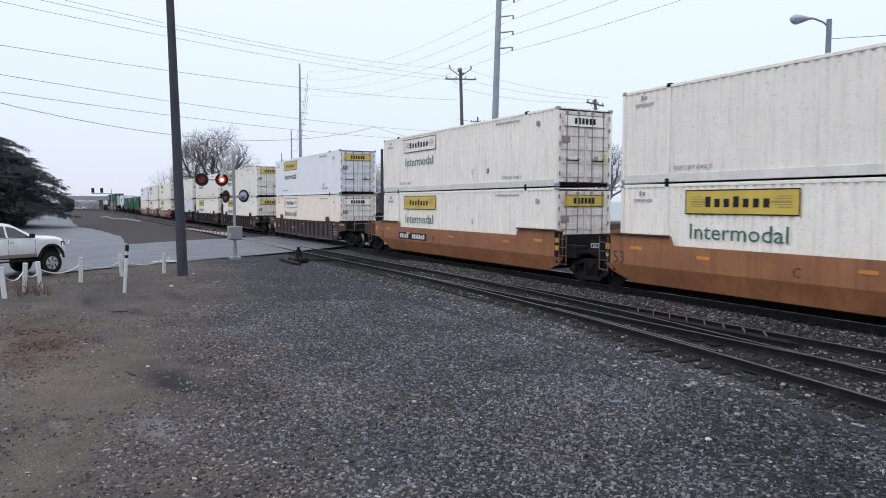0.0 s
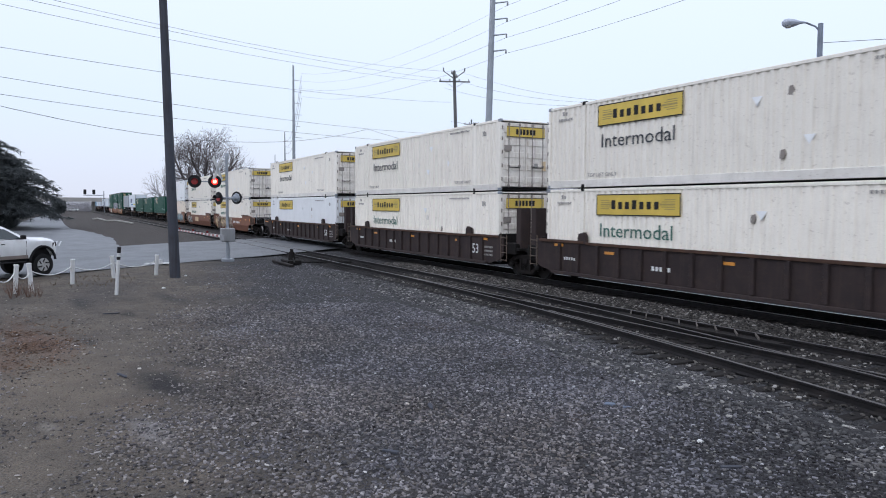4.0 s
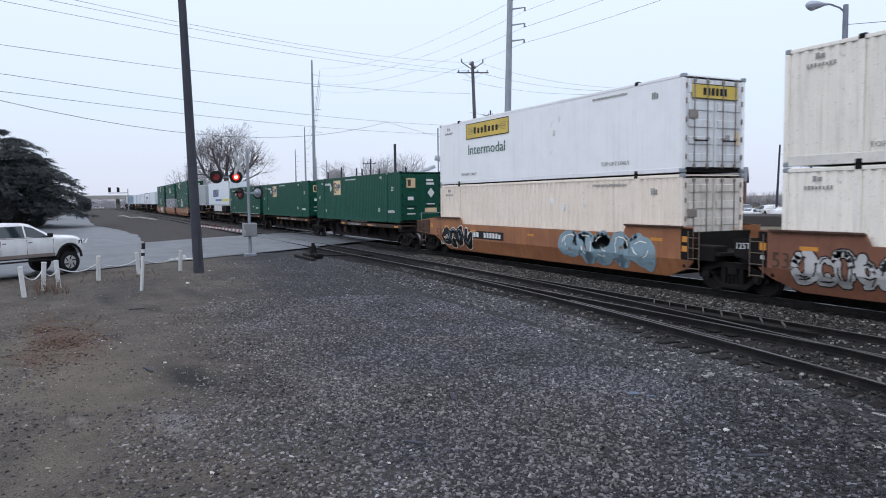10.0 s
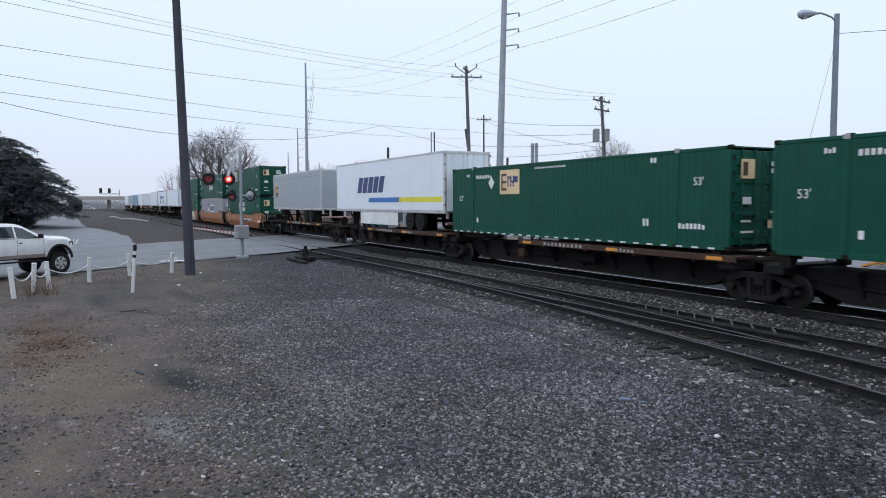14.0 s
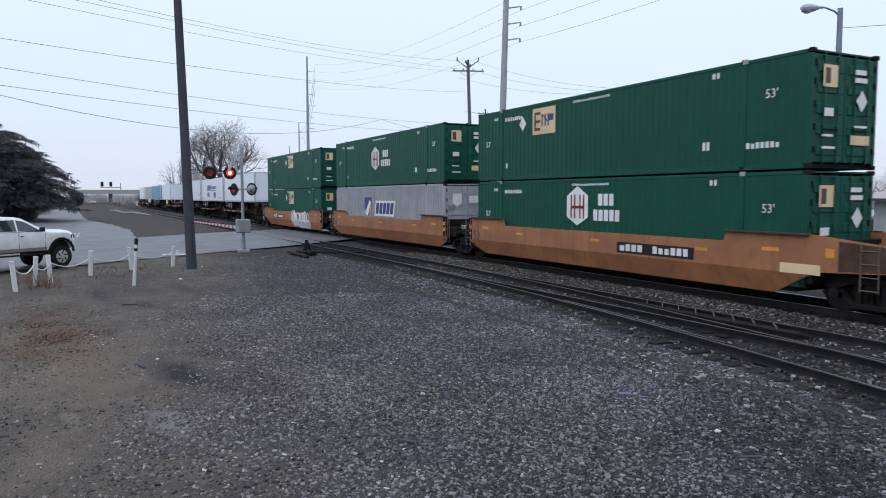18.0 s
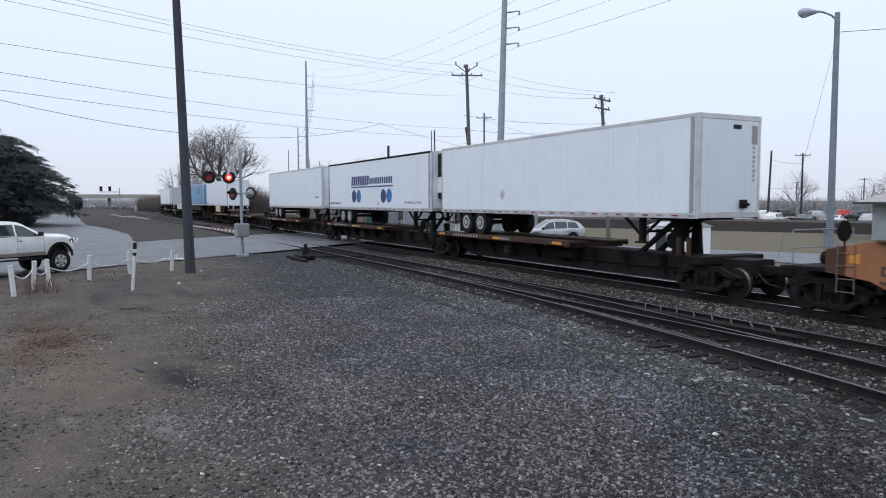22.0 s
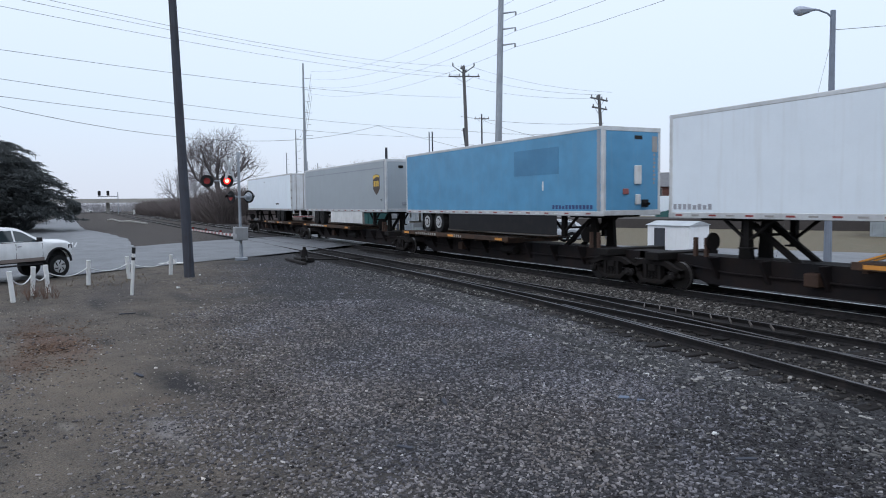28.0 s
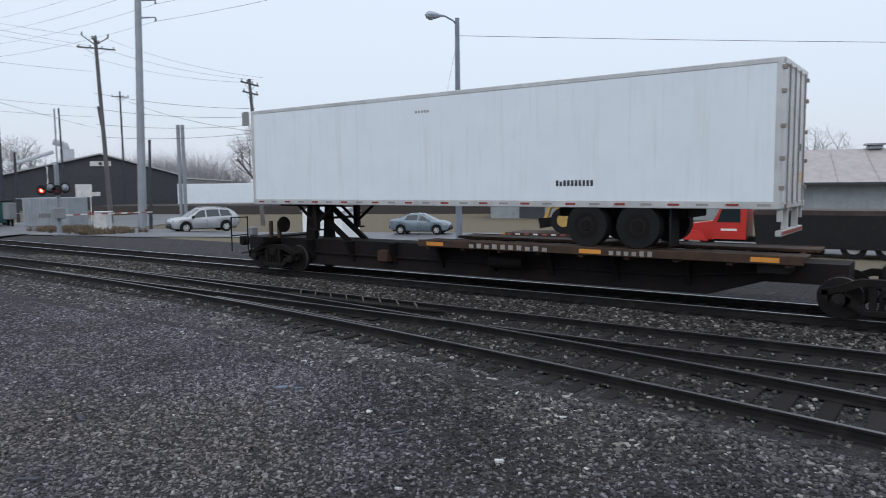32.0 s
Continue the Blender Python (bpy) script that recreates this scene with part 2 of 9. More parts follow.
M_WOODPOLE = material("weathered_dark_wood", (0.058, 0.063, 0.079), 0.85, spec=0.2, grime=0.4, dirt=(0.03, 0.025, 0.022), streak=0.6, bump=0.5, fine=25)
M_WOODGREY = material("weathered_grey_wood", (0.125, 0.125, 0.132), 0.85, grime=0.4, dirt=(0.05, 0.045, 0.04), streak=0.6, bump=0.4)
M_GALV = material("galvanised_steel", (0.30, 0.33, 0.37), 0.5, metal=0.35, grime=0.2, dirt=(0.18, 0.18, 0.18), streak=0.2)
M_GREYBOX = material("grey_equipment_paint", (0.24, 0.25, 0.265), 0.5, grime=0.3, dirt=(0.15, 0.14, 0.13), streak=0.3)
M_WIRE = material("dark_cable", (0.085, 0.09, 0.10), 0.7, spec=0.2, grime=0, streak=0, bump=0)
M_POSTW = material("chipped_white_post_paint", (0.62, 0.63, 0.63), 0.6, grime=0.4, dirt=(0.25, 0.22, 0.2), streak=0.3)
M_CARW = material("white_car_paint", (0.78, 0.79, 0.80), 0.22, grime=0.1, dirt=(0.3, 0.28, 0.26), streak=0.1, bump=0)
M_MUDDY = material("muddy_rocker_paint", (0.20, 0.165, 0.15), 0.6, grime=0.4, dirt=(0.10, 0.08, 0.07), streak=0, bump=0)
M_CARS = material("silver_car_paint", (0.42, 0.44, 0.46), 0.25, metal=0.4, grime=0.1, streak=0, bump=0)
M_CARB = material("pale_blue_grey_car_paint", (0.19, 0.245, 0.29), 0.25, metal=0.3, grime=0.1, streak=0, bump=0)
M_CARD = material("dark_car_paint", (0.035, 0.04, 0.05), 0.25, grime=0.1, streak=0, bump=0)
M_CARR = material("red_truck_paint", (0.52, 0.035, 0.03), 0.3, grime=0.15, dirt=(0.2, 0.05, 0.04), streak=0.1, bump=0)
M_GLASS = glass("dark_window_glass")
M_CABGLASS = glass("pale_teal_cab_glass", (0.16, 0.25, 0.26), 0.08)
M_CHROME = material("chrome", (0.7, 0.7, 0.72), 0.18, metal=1.0, grime=0.1, streak=0, bump=0)
M_PLASTIC = material("black_plastic", (0.014, 0.014, 0.016), 0.7, spec=0.2, grime=0.2, streak=0)
M_LAMPRED = material("lit_red_signal_lens", (1.0, 0.012, 0.008), 0.3, grime=0, streak=0, bump=0, emit=2.6, vary=0)
M_LAMPCORE = material("hot_signal_core", (1.0, 0.56, 0.36), 0.3, grime=0, streak=0, bump=0, emit=2.4, vary=0)
M_LAMPDIM = material("fading_red_signal_lens", (0.30, 0.015, 0.013), 0.3, grime=0, streak=0, bump=0, emit=0.10, vary=0)
M_LENSRED = material("unlit_red_lens", (0.16, 0.012, 0.012), 0.25, grime=0.1, streak=0, bump=0)
M_REDSTRIPE = material("red_reflective_stripe", (0.27, 0.08, 0.075), 0.5, grime=0.3, dirt=(0.3, 0.2, 0.2), streak=0)
M_CATYEL = material("construction_yellow_paint", (0.55, 0.34, 0.10), 0.45, grime=0.3, dirt=(0.25, 0.16, 0.06), streak=0.1)
M_CONC = material("concrete", (0.36, 0.35, 0.33), 0.9, grime=0.3, dirt=(0.16, 0.15, 0.14), streak=0.3, bump=0.2)
M_BARK = material("grey_brown_bark", (0.115, 0.105, 0.108), 0.9, spec=0.1, grime=0.3, streak=0.2, bump=0.3)
M_HAY = material("dead_brown_weeds", (0.15, 0.115, 0.08), 0.9, grime=0.4, dirt=(0.07, 0.055, 0.04), streak=0, bump=0)
M_REDWEED = material("dead_russet_stalks", (0.15, 0.098, 0.078), 0.9, spec=0.1, grime=0.4, dirt=(0.09, 0.05, 0.04), streak=0, bump=0)
M_TWIG = material("bare_twigs", (0.155, 0.140, 0.146), 0.9, spec=0.1, grime=0.2, streak=0, bump=0)
M_THICKET = material("dense_brown_brush", (0.135, 0.114, 0.112), 0.95, grime=0.3, dirt=(0.07, 0.06, 0.06), streak=0, bump=0)
# far woods: the haze of distance is put into this pale base colour
M_FARHAZE = material("haze_paled_woods", (0.32, 0.315, 0.335), 0.95, grime=0.3, dirt=(0.23, 0.22, 0.235), streak=0, bump=0)
M_LEAF = material("dark_cedar_foliage", (0.098, 0.108, 0.114), 0.95, spec=0.05, grime=0.3, dirt=(0.055, 0.062, 0.066), streak=0, bump=0, vary=0.1)
ln_, ll_ = M_LEAF.node_tree.nodes, M_LEAF.node_tree.links
l_tr, l_mx = ln_.new("ShaderNodeBsdfTranslucent"), ln_.new("ShaderNodeMixShader")
l_tr.inputs["Color"].default_value = (0.17, 0.185, 0.185, 1)
l_mx.inputs[0].default_value = 0.4
ll_.new(ln_["Principled BSDF"].outputs[0], l_mx.inputs[1])
ll_.new(l_tr.outputs[0], l_mx.inputs[2])
ll_.new(l_mx.outputs[0], ln_["Material Output"].inputs[0])
M_BRICK = material("dark_red_brick", (0.12, 0.052, 0.046), 0.85, grime=0.4, dirt=(0.10, 0.05, 0.045), streak=0.2, bump=0.2)
M_ROOFG = material("grey_shingle_roof", (0.16, 0.165, 0.18), 0.85, grime=0.3, streak=0.2, bump=0.2)
M_SHEDROOF = material("faded_metal_roof", (0.36, 0.33, 0.33), 0.55, grime=0.45, dirt=(0.20, 0.16, 0.15), streak=0.4)
M_SHEDWALL = material("pale_grey_siding", (0.30, 0.34, 0.37), 0.6, grime=0.2, streak=0.3)
M_WARE = material("dark_corrugated_siding", (0.045, 0.05, 0.062), 0.7, grime=0.3, dirt=(0.03, 0.03, 0.035), streak=0.4)
M_WAREROOF = material("light_metal_roof", (0.42, 0.45, 0.48), 0.5, grime=0.3, dirt=(0.25, 0.25, 0.25), streak=0.3)
M_RUSTFENCE = material("rusty_sheet_fence", (0.115, 0.094, 0.092), 0.85, grime=0.5, dirt=(0.34, 0.32, 0.31), streak=0.9, vary=0.28, second=(0.10, 0.080, 0.074))
M_TEALBIN = material("teal_bin_paint", (0.02, 0.10, 0.10), 0.6, grime=0.3, streak=0.3)
M_HEDGE = material("dry_brown_bank", (0.030, 0.025, 0.023), 0.95, grime=0.4, streak=0, bump=0.5, fine=12)


# ---- mesh building ----
class Shape:
    """Collects solids for one mesh."""

    def __init__(self):
        self.v, self.f, self.m = [], [], []

    def solid(self, pts, faces, mi=0):
        c = [sum(p[i] for p in pts) / len(pts) for i in range(3)]
        k = len(self.v)
        self.v += [tuple(p) for p in pts]
        for f in faces:
            a, b, d = (Vector(pts[i]) for i in f[:3])
            nrm = (b - a).cross(d - a)
            mid = sum((Vector(pts[i]) for i in f), Vector()) / len(f)
            if nrm.dot(mid - Vector(c)) < 0:
                f = f[::-1]
            self.f.append([k + i for i in f])
            self.m.append(mi)
        return self

    def box(self, x0, x1, y0, y1, z0, z1, b=0.0, mi=0):
        if b <= 0:
            pts = [(x, y, z) for x in (x0, x1) for y in (y0, y1) for z in (z0, z1)]
            return self.solid(pts, [[0, 1, 3, 2], [4, 5, 7, 6], [0, 1, 5, 4], [2, 3, 7, 6], [0, 2, 6, 4], [1, 3, 7, 5]], mi)
        b = min(b, (x1 - x0) / 2.2, (y1 - y0) / 2.2, (z1 - z0) / 2.2)
        lo, hi, pts, idx = (x0, y0, z0), (x1, y1, z1), [], {}
        for s in [(i, j, k) for i in (0, 1) for j in (0, 1) for k in (0, 1)]:
            for a in range(3):
                p = [hi[i] if s[i] else lo[i] for i in range(3)]
                for i in range(3):
                    if i != a:
                        p[i] += -b if s[i] else b
                idx[s, a] = len(pts)
                pts.append(p)
        faces = []
        for a in range(3):
            o = [i for i in range(3) if i != a]
            for sa in (0, 1):
                loop = []
                for sb, sc in ((0, 0), (1, 0), (1, 1), (0, 1)):
                    s = [0, 0, 0]
                    s[a], s[o[0]], s[o[1]] = sa, sb, sc
                    loop.append(idx[tuple(s), a])
                faces.append(loop)
            for sb in (0, 1):
                for sc in (0, 1):
                    q = []
                    for sa, ax in ((0, o[0]), (1, o[0]), (1, o[1]), (0, o[1])):
                        s = [0, 0, 0]
                        s[a], s[o[0]], s[o[1]] = sa, sb, sc
                        q.append(idx[tuple(s), ax])
                    faces.append(q)
        for s in [(i, j, k) for i in (0, 1) for j in (0, 1) for k in (0, 1)]:
            faces.append([idx[s, a] for a in range(3)])
        return self.solid(pts, faces, mi)

    def tube(self, a, b, r0, r1=None, n=8, mi=0):
        a, b = Vector(a), Vector(b)
        r1 = r0 if r1 is None else r1
        d = (b - a).normalized()
        s = d.orthogonal().normalized()
        t = d.cross(s)
        pts = []
        for p, r in ((a, r0), (b, r1)):
            pts += [p + (s * math.cos(2 * math.pi * i / n) + t * math.sin(2 * math.pi * i / n)) * r for i in range(n)]
        faces = [[i, (i + 1) % n, n + (i + 1) % n, n + i] for i in range(n)] + [list(range(n)), list(range(n, 2 * n))]
        return self.solid(pts, faces, mi)

    def cord(self, pts, r, n=4, mi=0):
        """One connected round cord through the points."""
        pts = [Vector(p) for p in pts]
        k = len(self.v)
        for i, p in enumerate(pts):
            d = (pts[min(i + 1, len(pts) - 1)] - pts[max(i - 1, 0)]).normalized()
            s = d.cross(Vector((0, 0, 1)))
            s = s.normalized() if s.length > 1e-4 else Vector((1, 0, 0))
            t = s.cross(d)
            self.v += [tuple(p + (s * math.cos(6.2832 * j / n) + t * math.sin(6.2832 * j / n)) * r) for j in range(n)]
        for i in range(len(pts) - 1):
            for j in range(n):
                a, b = k + i * n + j, k + i * n + (j + 1) % n
                self.f.append([a, b, b + n, a + n])
                self.m.append(mi)
        return self

    def prism(self, poly, axis, a, b, mi=0):
        """A convex outline pushed along an axis from a to b; outline in the other two axes in order."""
        def at(p, q):
            return {"x": (q, p[0], p[1]), "y": (p[0], q, p[1]), "z": (p[0], p[1], q)}[axis]
        n = len(poly)
        pts = [at(p, a) for p in poly] + [at(p, b) for p in poly]
        return self.solid(pts, [[i, (i + 1) % n, n + (i + 1) % n, n + i] for i in range(n)] + [list(range(n)), list(range(n, 2 * n))], mi)

    def outline(self, poly, axis, a, b, mi=0):
        """Like prism, for outlines with hollows (given anticlockwise in the two axes)."""
        def at(p, q):
            return {"x": (q, p[0], p[1]), "y": (p[0], q, p[1]), "z": (p[0], p[1], q)}[axis]
        n, k = len(poly), len(self.v)
        self.v += [at(p, a) for p in poly] + [at(p, b) for p in poly]
        fs = [[i, (i + 1) % n, n + (i + 1) % n, n + i] for i in range(n)] + [list(range(n))[::-1], list(range(n, 2 * n))]
        if axis == "y":
            fs = [f[::-1] for f in fs]
        if b < a:
            fs = [f[::-1] for f in fs]
        for f in fs:
            self.f.append([k + i for i in f])
            self.m.append(mi)
        return self

    def sheet(self, rows, mi=0):
        """A grid of points, rows of equal length, as a surface."""
        k, w = len(self.v), len(rows[0])
        for r in rows:
            self.v += [tuple(p) for p in r]
        for j in range(len(rows) - 1):
            for i in range(w - 1):
                self.f.append([k + j * w + i, k + j * w + i + 1, k + (j + 1) * w + i + 1, k + (j + 1) * w + i])
                self.m.append(mi)
        return self

    def mesh(self, name):
        me = bpy.data.meshes.new(name)
        me.from_pydata(self.v, [], self.f)
        me.polygons.foreach_set("material_index", self.m)
        me.update()
        return me


MESHES = {}


def cached(key, make):
    if key not in MESHES:
        MESHES[key] = make().mesh(str(key))
    return MESHES[key]


def part(name, shape, mat, parent=None, label="", at=None, smooth=False):
    """One mesh object under a thing or a part."""
    me = shape.mesh(name) if isinstance(shape, Shape) else shape
    if not me.materials:
        for m in mat if isinstance(mat, (list, tuple)) else (mat,):
            me.materials.append(m)
    if smooth:
        me.shade_smooth()
    ob = new(name, me)
    ob.parent = parent
    if at is not None:
        ob.matrix_basis = at
    if label:
        ob["label"] = label
    return ob


def thing(name, label, category, at=None, group="", kind=""):
    ob = new(name)
    ob.empty_display_size = 0.3
    if at is not None:
        ob.matrix_basis = at
    return tagged(ob, label, category, group, kind)


def letters(body, height, key=None, bold=0.0):
    """Flat lettering as a mesh, standing in the xz plane and facing -y, lower left corner at the origin."""
    key = ("text", body, height)
    if key not in MESHES:
        cu = bpy.data.curves.new("lettering", "FONT")
        cu.body, cu.size, cu.extrude, cu.offset = body, height * 1.38, 0.004, bold
        cu.resolution_u = 2
        ob = bpy.data.objects.new("lettering", cu)
        scene.collection.objects.link(ob)
        me = bpy.data.meshes.new_from_object(ob.evaluated_get(bpy.context.evaluated_depsgraph_get()))
        bpy.data.objects.remove(ob)
        me.transform(Euler((radians(90), 0, 0)).to_matrix().to_4x4())
        xs = [v.co.x for v in me.vertices]
        me.transform(Matrix.Translation((-min(xs), 0, 0)))
        MESHES[key] = me
        me["wide"] = max(xs) - min(xs)
    return MESHES[key]


def write(body, x, z, y, height, mat, parent, wide=None, name="lettering", label=""):
    me = letters(body, height)
    if not me.materials:
        me.materials.append(mat)
    elif me.materials[0] != mat:
        me = me.copy()
        me.materials[0] = mat
    ob = new(name, me)
    ob.parent = parent
    sx = wide / me["wide"] if wide else 1.0
    ob.matrix_basis = Matrix.Translation((x, y, z)) @ Matrix.Diagonal((sx, 1, 1, 1))
    if label:
        ob["label"] = label
    return ob


# ---- ground ----
def ground_material():
    m = bpy.data.materials.new("gravel_and_dirt")
    m.use_nodes = True
    n, l = m.node_tree.nodes, m.node_tree.links
    b = n["Principled BSDF"]
    b.inputs["Roughness"].default_value = 0.9
    b.inputs["Specular IOR Level"].default_value = 0.25
    co = n.new("ShaderNodeTexCoord")

    def noise_tex(scale, detail=6.0, rough=0.6):
        t = n.new("ShaderNodeTexNoise")
        t.inputs["Scale"].default_value, t.inputs["Detail"].default_value, t.inputs["Roughness"].default_value = scale, detail, rough
        l.new(co.outputs["Object"], t.inputs["Vector"])
        return t.outputs["Fac"]

    def rng(fac, lo, hi, a=0.0, c=1.0):
        r = n.new("ShaderNodeMapRange")
        for k, v in (("From Min", lo), ("From Max", hi), ("To Min", a), ("To Max", c)):
            r.inputs[k].default_value = v
        l.new(fac, r.inputs["Value"])
        return r.outputs[0]

    def mix(fac, a, c, mode="MIX"):
        x = n.new("ShaderNodeMix")
        x.data_type, x.blend_type = "RGBA", mode
        if isinstance(fac, float):
            x.inputs[0].default_value = fac
        else:
            l.new(fac, x.inputs[0])
        for sock, val in ((x.inputs[6], a), (x.inputs[7], c)):
            if isinstance(val, tuple):
                sock.default_value = (*val, 1)
            else:
                l.new(val, sock)
        return x.outputs[2]

    vor = n.new("ShaderNodeTexVoronoi")
    vor.inputs["Scale"].default_value = 26
    l.new(co.outputs["Object"], vor.inputs["Vector"])
    sep = n.new("ShaderNodeSeparateColor")
    l.new(vor.outputs["Color"], sep.inputs[0])
    stone = mix(rng(sep.outputs[0], 0, 1), (0.016, 0.016, 0.018), (0.074, 0.073, 0.078))
    stone = mix(rng(sep.outputs[1], 0.95, 1.0), stone, (0.24, 0.25, 0.26))
    # shade in the gaps between stones, painted as a dark cell edge
    stone = mix(rng(vor.outputs["Distance"], 0.25, 0.75, 0, 0.7), stone, (0.016, 0.016, 0.018))
    dirt = mix(rng(noise_tex(1.3), 0.35, 0.65), (0.076, 0.065, 0.054), (0.136, 0.112, 0.089))
    dirt = mix(rng(noise_tex(38, 5), 0.45, 0.7, 0, 0.8), dirt, (0.034, 0.031, 0.030))
    dirt = mix(rng(noise_tex(60, 3), 0.56, 0.70, 0, 0.8), dirt, (0.17, 0.165, 0.16))
    # dirt towards -y (the yard), gravel by the tracks
    sx = n.new("ShaderNodeSeparateXYZ")
    l.new(co.outputs["Object"], sx.inputs[0])
    add = n.new("ShaderNodeMath")
    add.operation = "MULTIPLY_ADD"
    add.inputs[1].default_value = 5.0
    l.new(noise_tex(0.35, 5), add.inputs[0])
    l.new(sx.outputs["Y"], add.inputs[2])
    lean = n.new("ShaderNodeMath")
    lean.operation = "MULTIPLY_ADD"
    lean.inputs[1].default_value = 0.16
    l.new(sx.outputs["X"], lean.inputs[0])
    l.new(add.outputs[0], lean.inputs[2])
    col = mix(rng(lean.outputs[0], 2.2, 5.0), dirt, stone)
    # darker ground towards +x, about the turnout
    dark_x = n.new("ShaderNodeMath")
    dark_x.operation = "MULTIPLY_ADD"
    dark_x.inputs[1].default_value = 4.0
    l.new(noise_tex(0.5, 5), dark_x.inputs[0])
    l.new(sx.outputs["X"], dark_x.inputs[2])
    col = mix(rng(dark_x.outputs[0], -7.0, -1.0, 0, 0.35), col, (0.021, 0.020, 0.021))
    # rust-brown leaf litter patches
    col = mix(rng(noise_tex(0.55, 5), 0.60, 0.72, 0, 0.4), col, (0.085, 0.054, 0.040))
    col = mix(rng(noise_tex(0.45, 4), 0.50, 0.68, 0, 0.3), col, (0.024, 0.024, 0.027))
    # patches of their own shape: russet litter, black debris, bare tan dirt, pale dust, dark soil
    def blot(cx, cy, rx, ry, turn, soft_in=0.25, soft_out=1.0):
        mp, gr = n.new("ShaderNodeMapping"), n.new("ShaderNodeVectorMath")
        mp.vector_type = "TEXTURE"
        mp.inputs["Location"].default_value = (cx, cy, 0)
        mp.inputs["Rotation"].default_value = (0, 0, radians(turn))
        mp.inputs["Scale"].default_value = (rx, ry, 1)
        l.new(co.outputs["Object"], mp.inputs[0])
        gr.operation = "LENGTH"
        l.new(mp.outputs[0], gr.inputs[0])
        w = n.new("ShaderNodeMath")
        w.operation = "MULTIPLY_ADD"
        w.inputs[1].default_value = 1.5
        l.new(noise_tex(1.6, 7, 0.7), w.inputs[0])
        l.new(gr.outputs["Value"], w.inputs[2])
        return rng(w.outputs[0], soft_in + 0.75, soft_out + 0.75, 1.0, 0.0)

    def scaled(fac, k):
        m2 = n.new("ShaderNodeMath")
        m2.operation = "MULTIPLY"
        m2.inputs[1].default_value = k
        l.new(fac, m2.inputs[0])
        return m2.outputs[0]

    for cx, cy, rx, ry, turn, k, tone in (
            (-14.2, -0.2, 5.2, 1.7, 4, 0.55, (0.150, 0.122, 0.095)),
            (-18.3, -0.8, 2.6, 0.62, 6, 0.65, (0.095, 0.056, 0.040)),
            (-16.9, -0.3, 2.6, 0.75, 8, 0.7, (0.105, 0.060, 0.042)),
            (-12.2, 1.5, 1.7, 0.55, 12, 0.95, (0.018, 0.017, 0.019)),
            (-13.6, 2.1, 0.9, 0.3, 30, 0.6, (0.030, 0.028, 0.030)),
            (-9.7, 1.0, 0.95, 0.28, 8, 0.9, (0.19, 0.18, 0.18)),
            (-10.6, -0.2, 0.5, 0.16, 14, 0.7, (0.19, 0.17, 0.15)),
            (-26.0, 1.2, 5.5, 1.5, -8, 0.55, (0.045, 0.042, 0.045)),
            (-23.9, 0.5, 2.0, 0.35, 3, 0.8, (0.028, 0.026, 0.028)),
            (-24.0, 3.0, 2.6, 0.55, 8, 0.7, (0.030, 0.029, 0.032)),
            (-15.2, -0.9, 1.6, 0.45, 4, 0.7, (0.100, 0.058, 0.041)),
            (-16.9, 0.5, 0.7, 0.18, 10, 0.8, (0.032, 0.029, 0.029)),
            (-20.9, 1.6, 1.0, 0.28, 5, 0.85, (0.030, 0.026, 0.026))):
        col = mix(scaled(blot(cx, cy, rx, ry, turn), k), col, tone)
    # darker cinders beyond the road
    col = mix(rng(sx.outputs["X"], -46, -58, 0, 0.65), col, (0.034, 0.030, 0.031))
    # dry grass beyond the line
    grass = mix(rng(noise_tex(1.8, 8), 0.35, 0.7), (0.158, 0.126, 0.090), (0.128, 0.124, 0.084))
    far = n.new("ShaderNodeMath")
    far.operation = "GREATER_THAN"
    far.inputs[1].default_value = 24.5
    l.new(sx.outputs["Y"], far.inputs[0])
    col = mix(far.outputs[0], col, grass)
    l.new(col, b.inputs["Base Color"])
    bp = n.new("ShaderNodeBump")
    bp.inputs["Strength"].default_value, bp.inputs["Distance"].default_value = 0.9, 0.03
    l.new(rng(vor.outputs["Distance"], 0, 0.8, 1, 0), bp.inputs["Height"])
    l.new(bp.outputs[0], b.inputs["Normal"])
    return m


def asphalt_material():
    m = material("worn_asphalt", (0.080, 0.086, 0.097), 0.55, grime=0.75, dirt=(0.036, 0.038, 0.043), streak=0, scale=0.35, bump=0.3, fine=60, second=(0.135, 0.142, 0.155))
    return m


M_GROUND = ground_material()
M_ASPHALT = asphalt_material()
M_BALLAST = material("ballast_bed", (0.026, 0.025, 0.027), 0.95, spec=0.15, grime=0.4, dirt=(0.014, 0.013, 0.014), streak=0, bump=0.9, fine=22)
M_TIE = material("old_creosoted_tie", (0.022, 0.020, 0.020), 0.9, spec=0.15, grime=0.4, dirt=(0.045, 0.04, 0.038), streak=0, bump=0.5, fine=18, vary=0.3)
M_RAILSIDE = material("rusty_rail", (0.014, 0.013, 0.014), 0.8, spec=0.2, grime=0.4, streak=0)
M_RAILTOP = material("polished_rail_head", (0.50, 0.50, 0.52), 0.28, metal=0.9, grime=0.15, streak=0, bump=0)
M_BRACE = material("worn_steel_brace", (0.12, 0.105, 0.095), 0.6, metal=0.2, grime=0.4, dirt=(0.14, 0.10, 0.08), streak=0)
M_RAILOLD = material("dull_rail_head", (0.12, 0.115, 0.12), 0.40, metal=0.8, grime=0.5, dirt=(0.04, 0.03, 0.028), streak=0, bump=0)


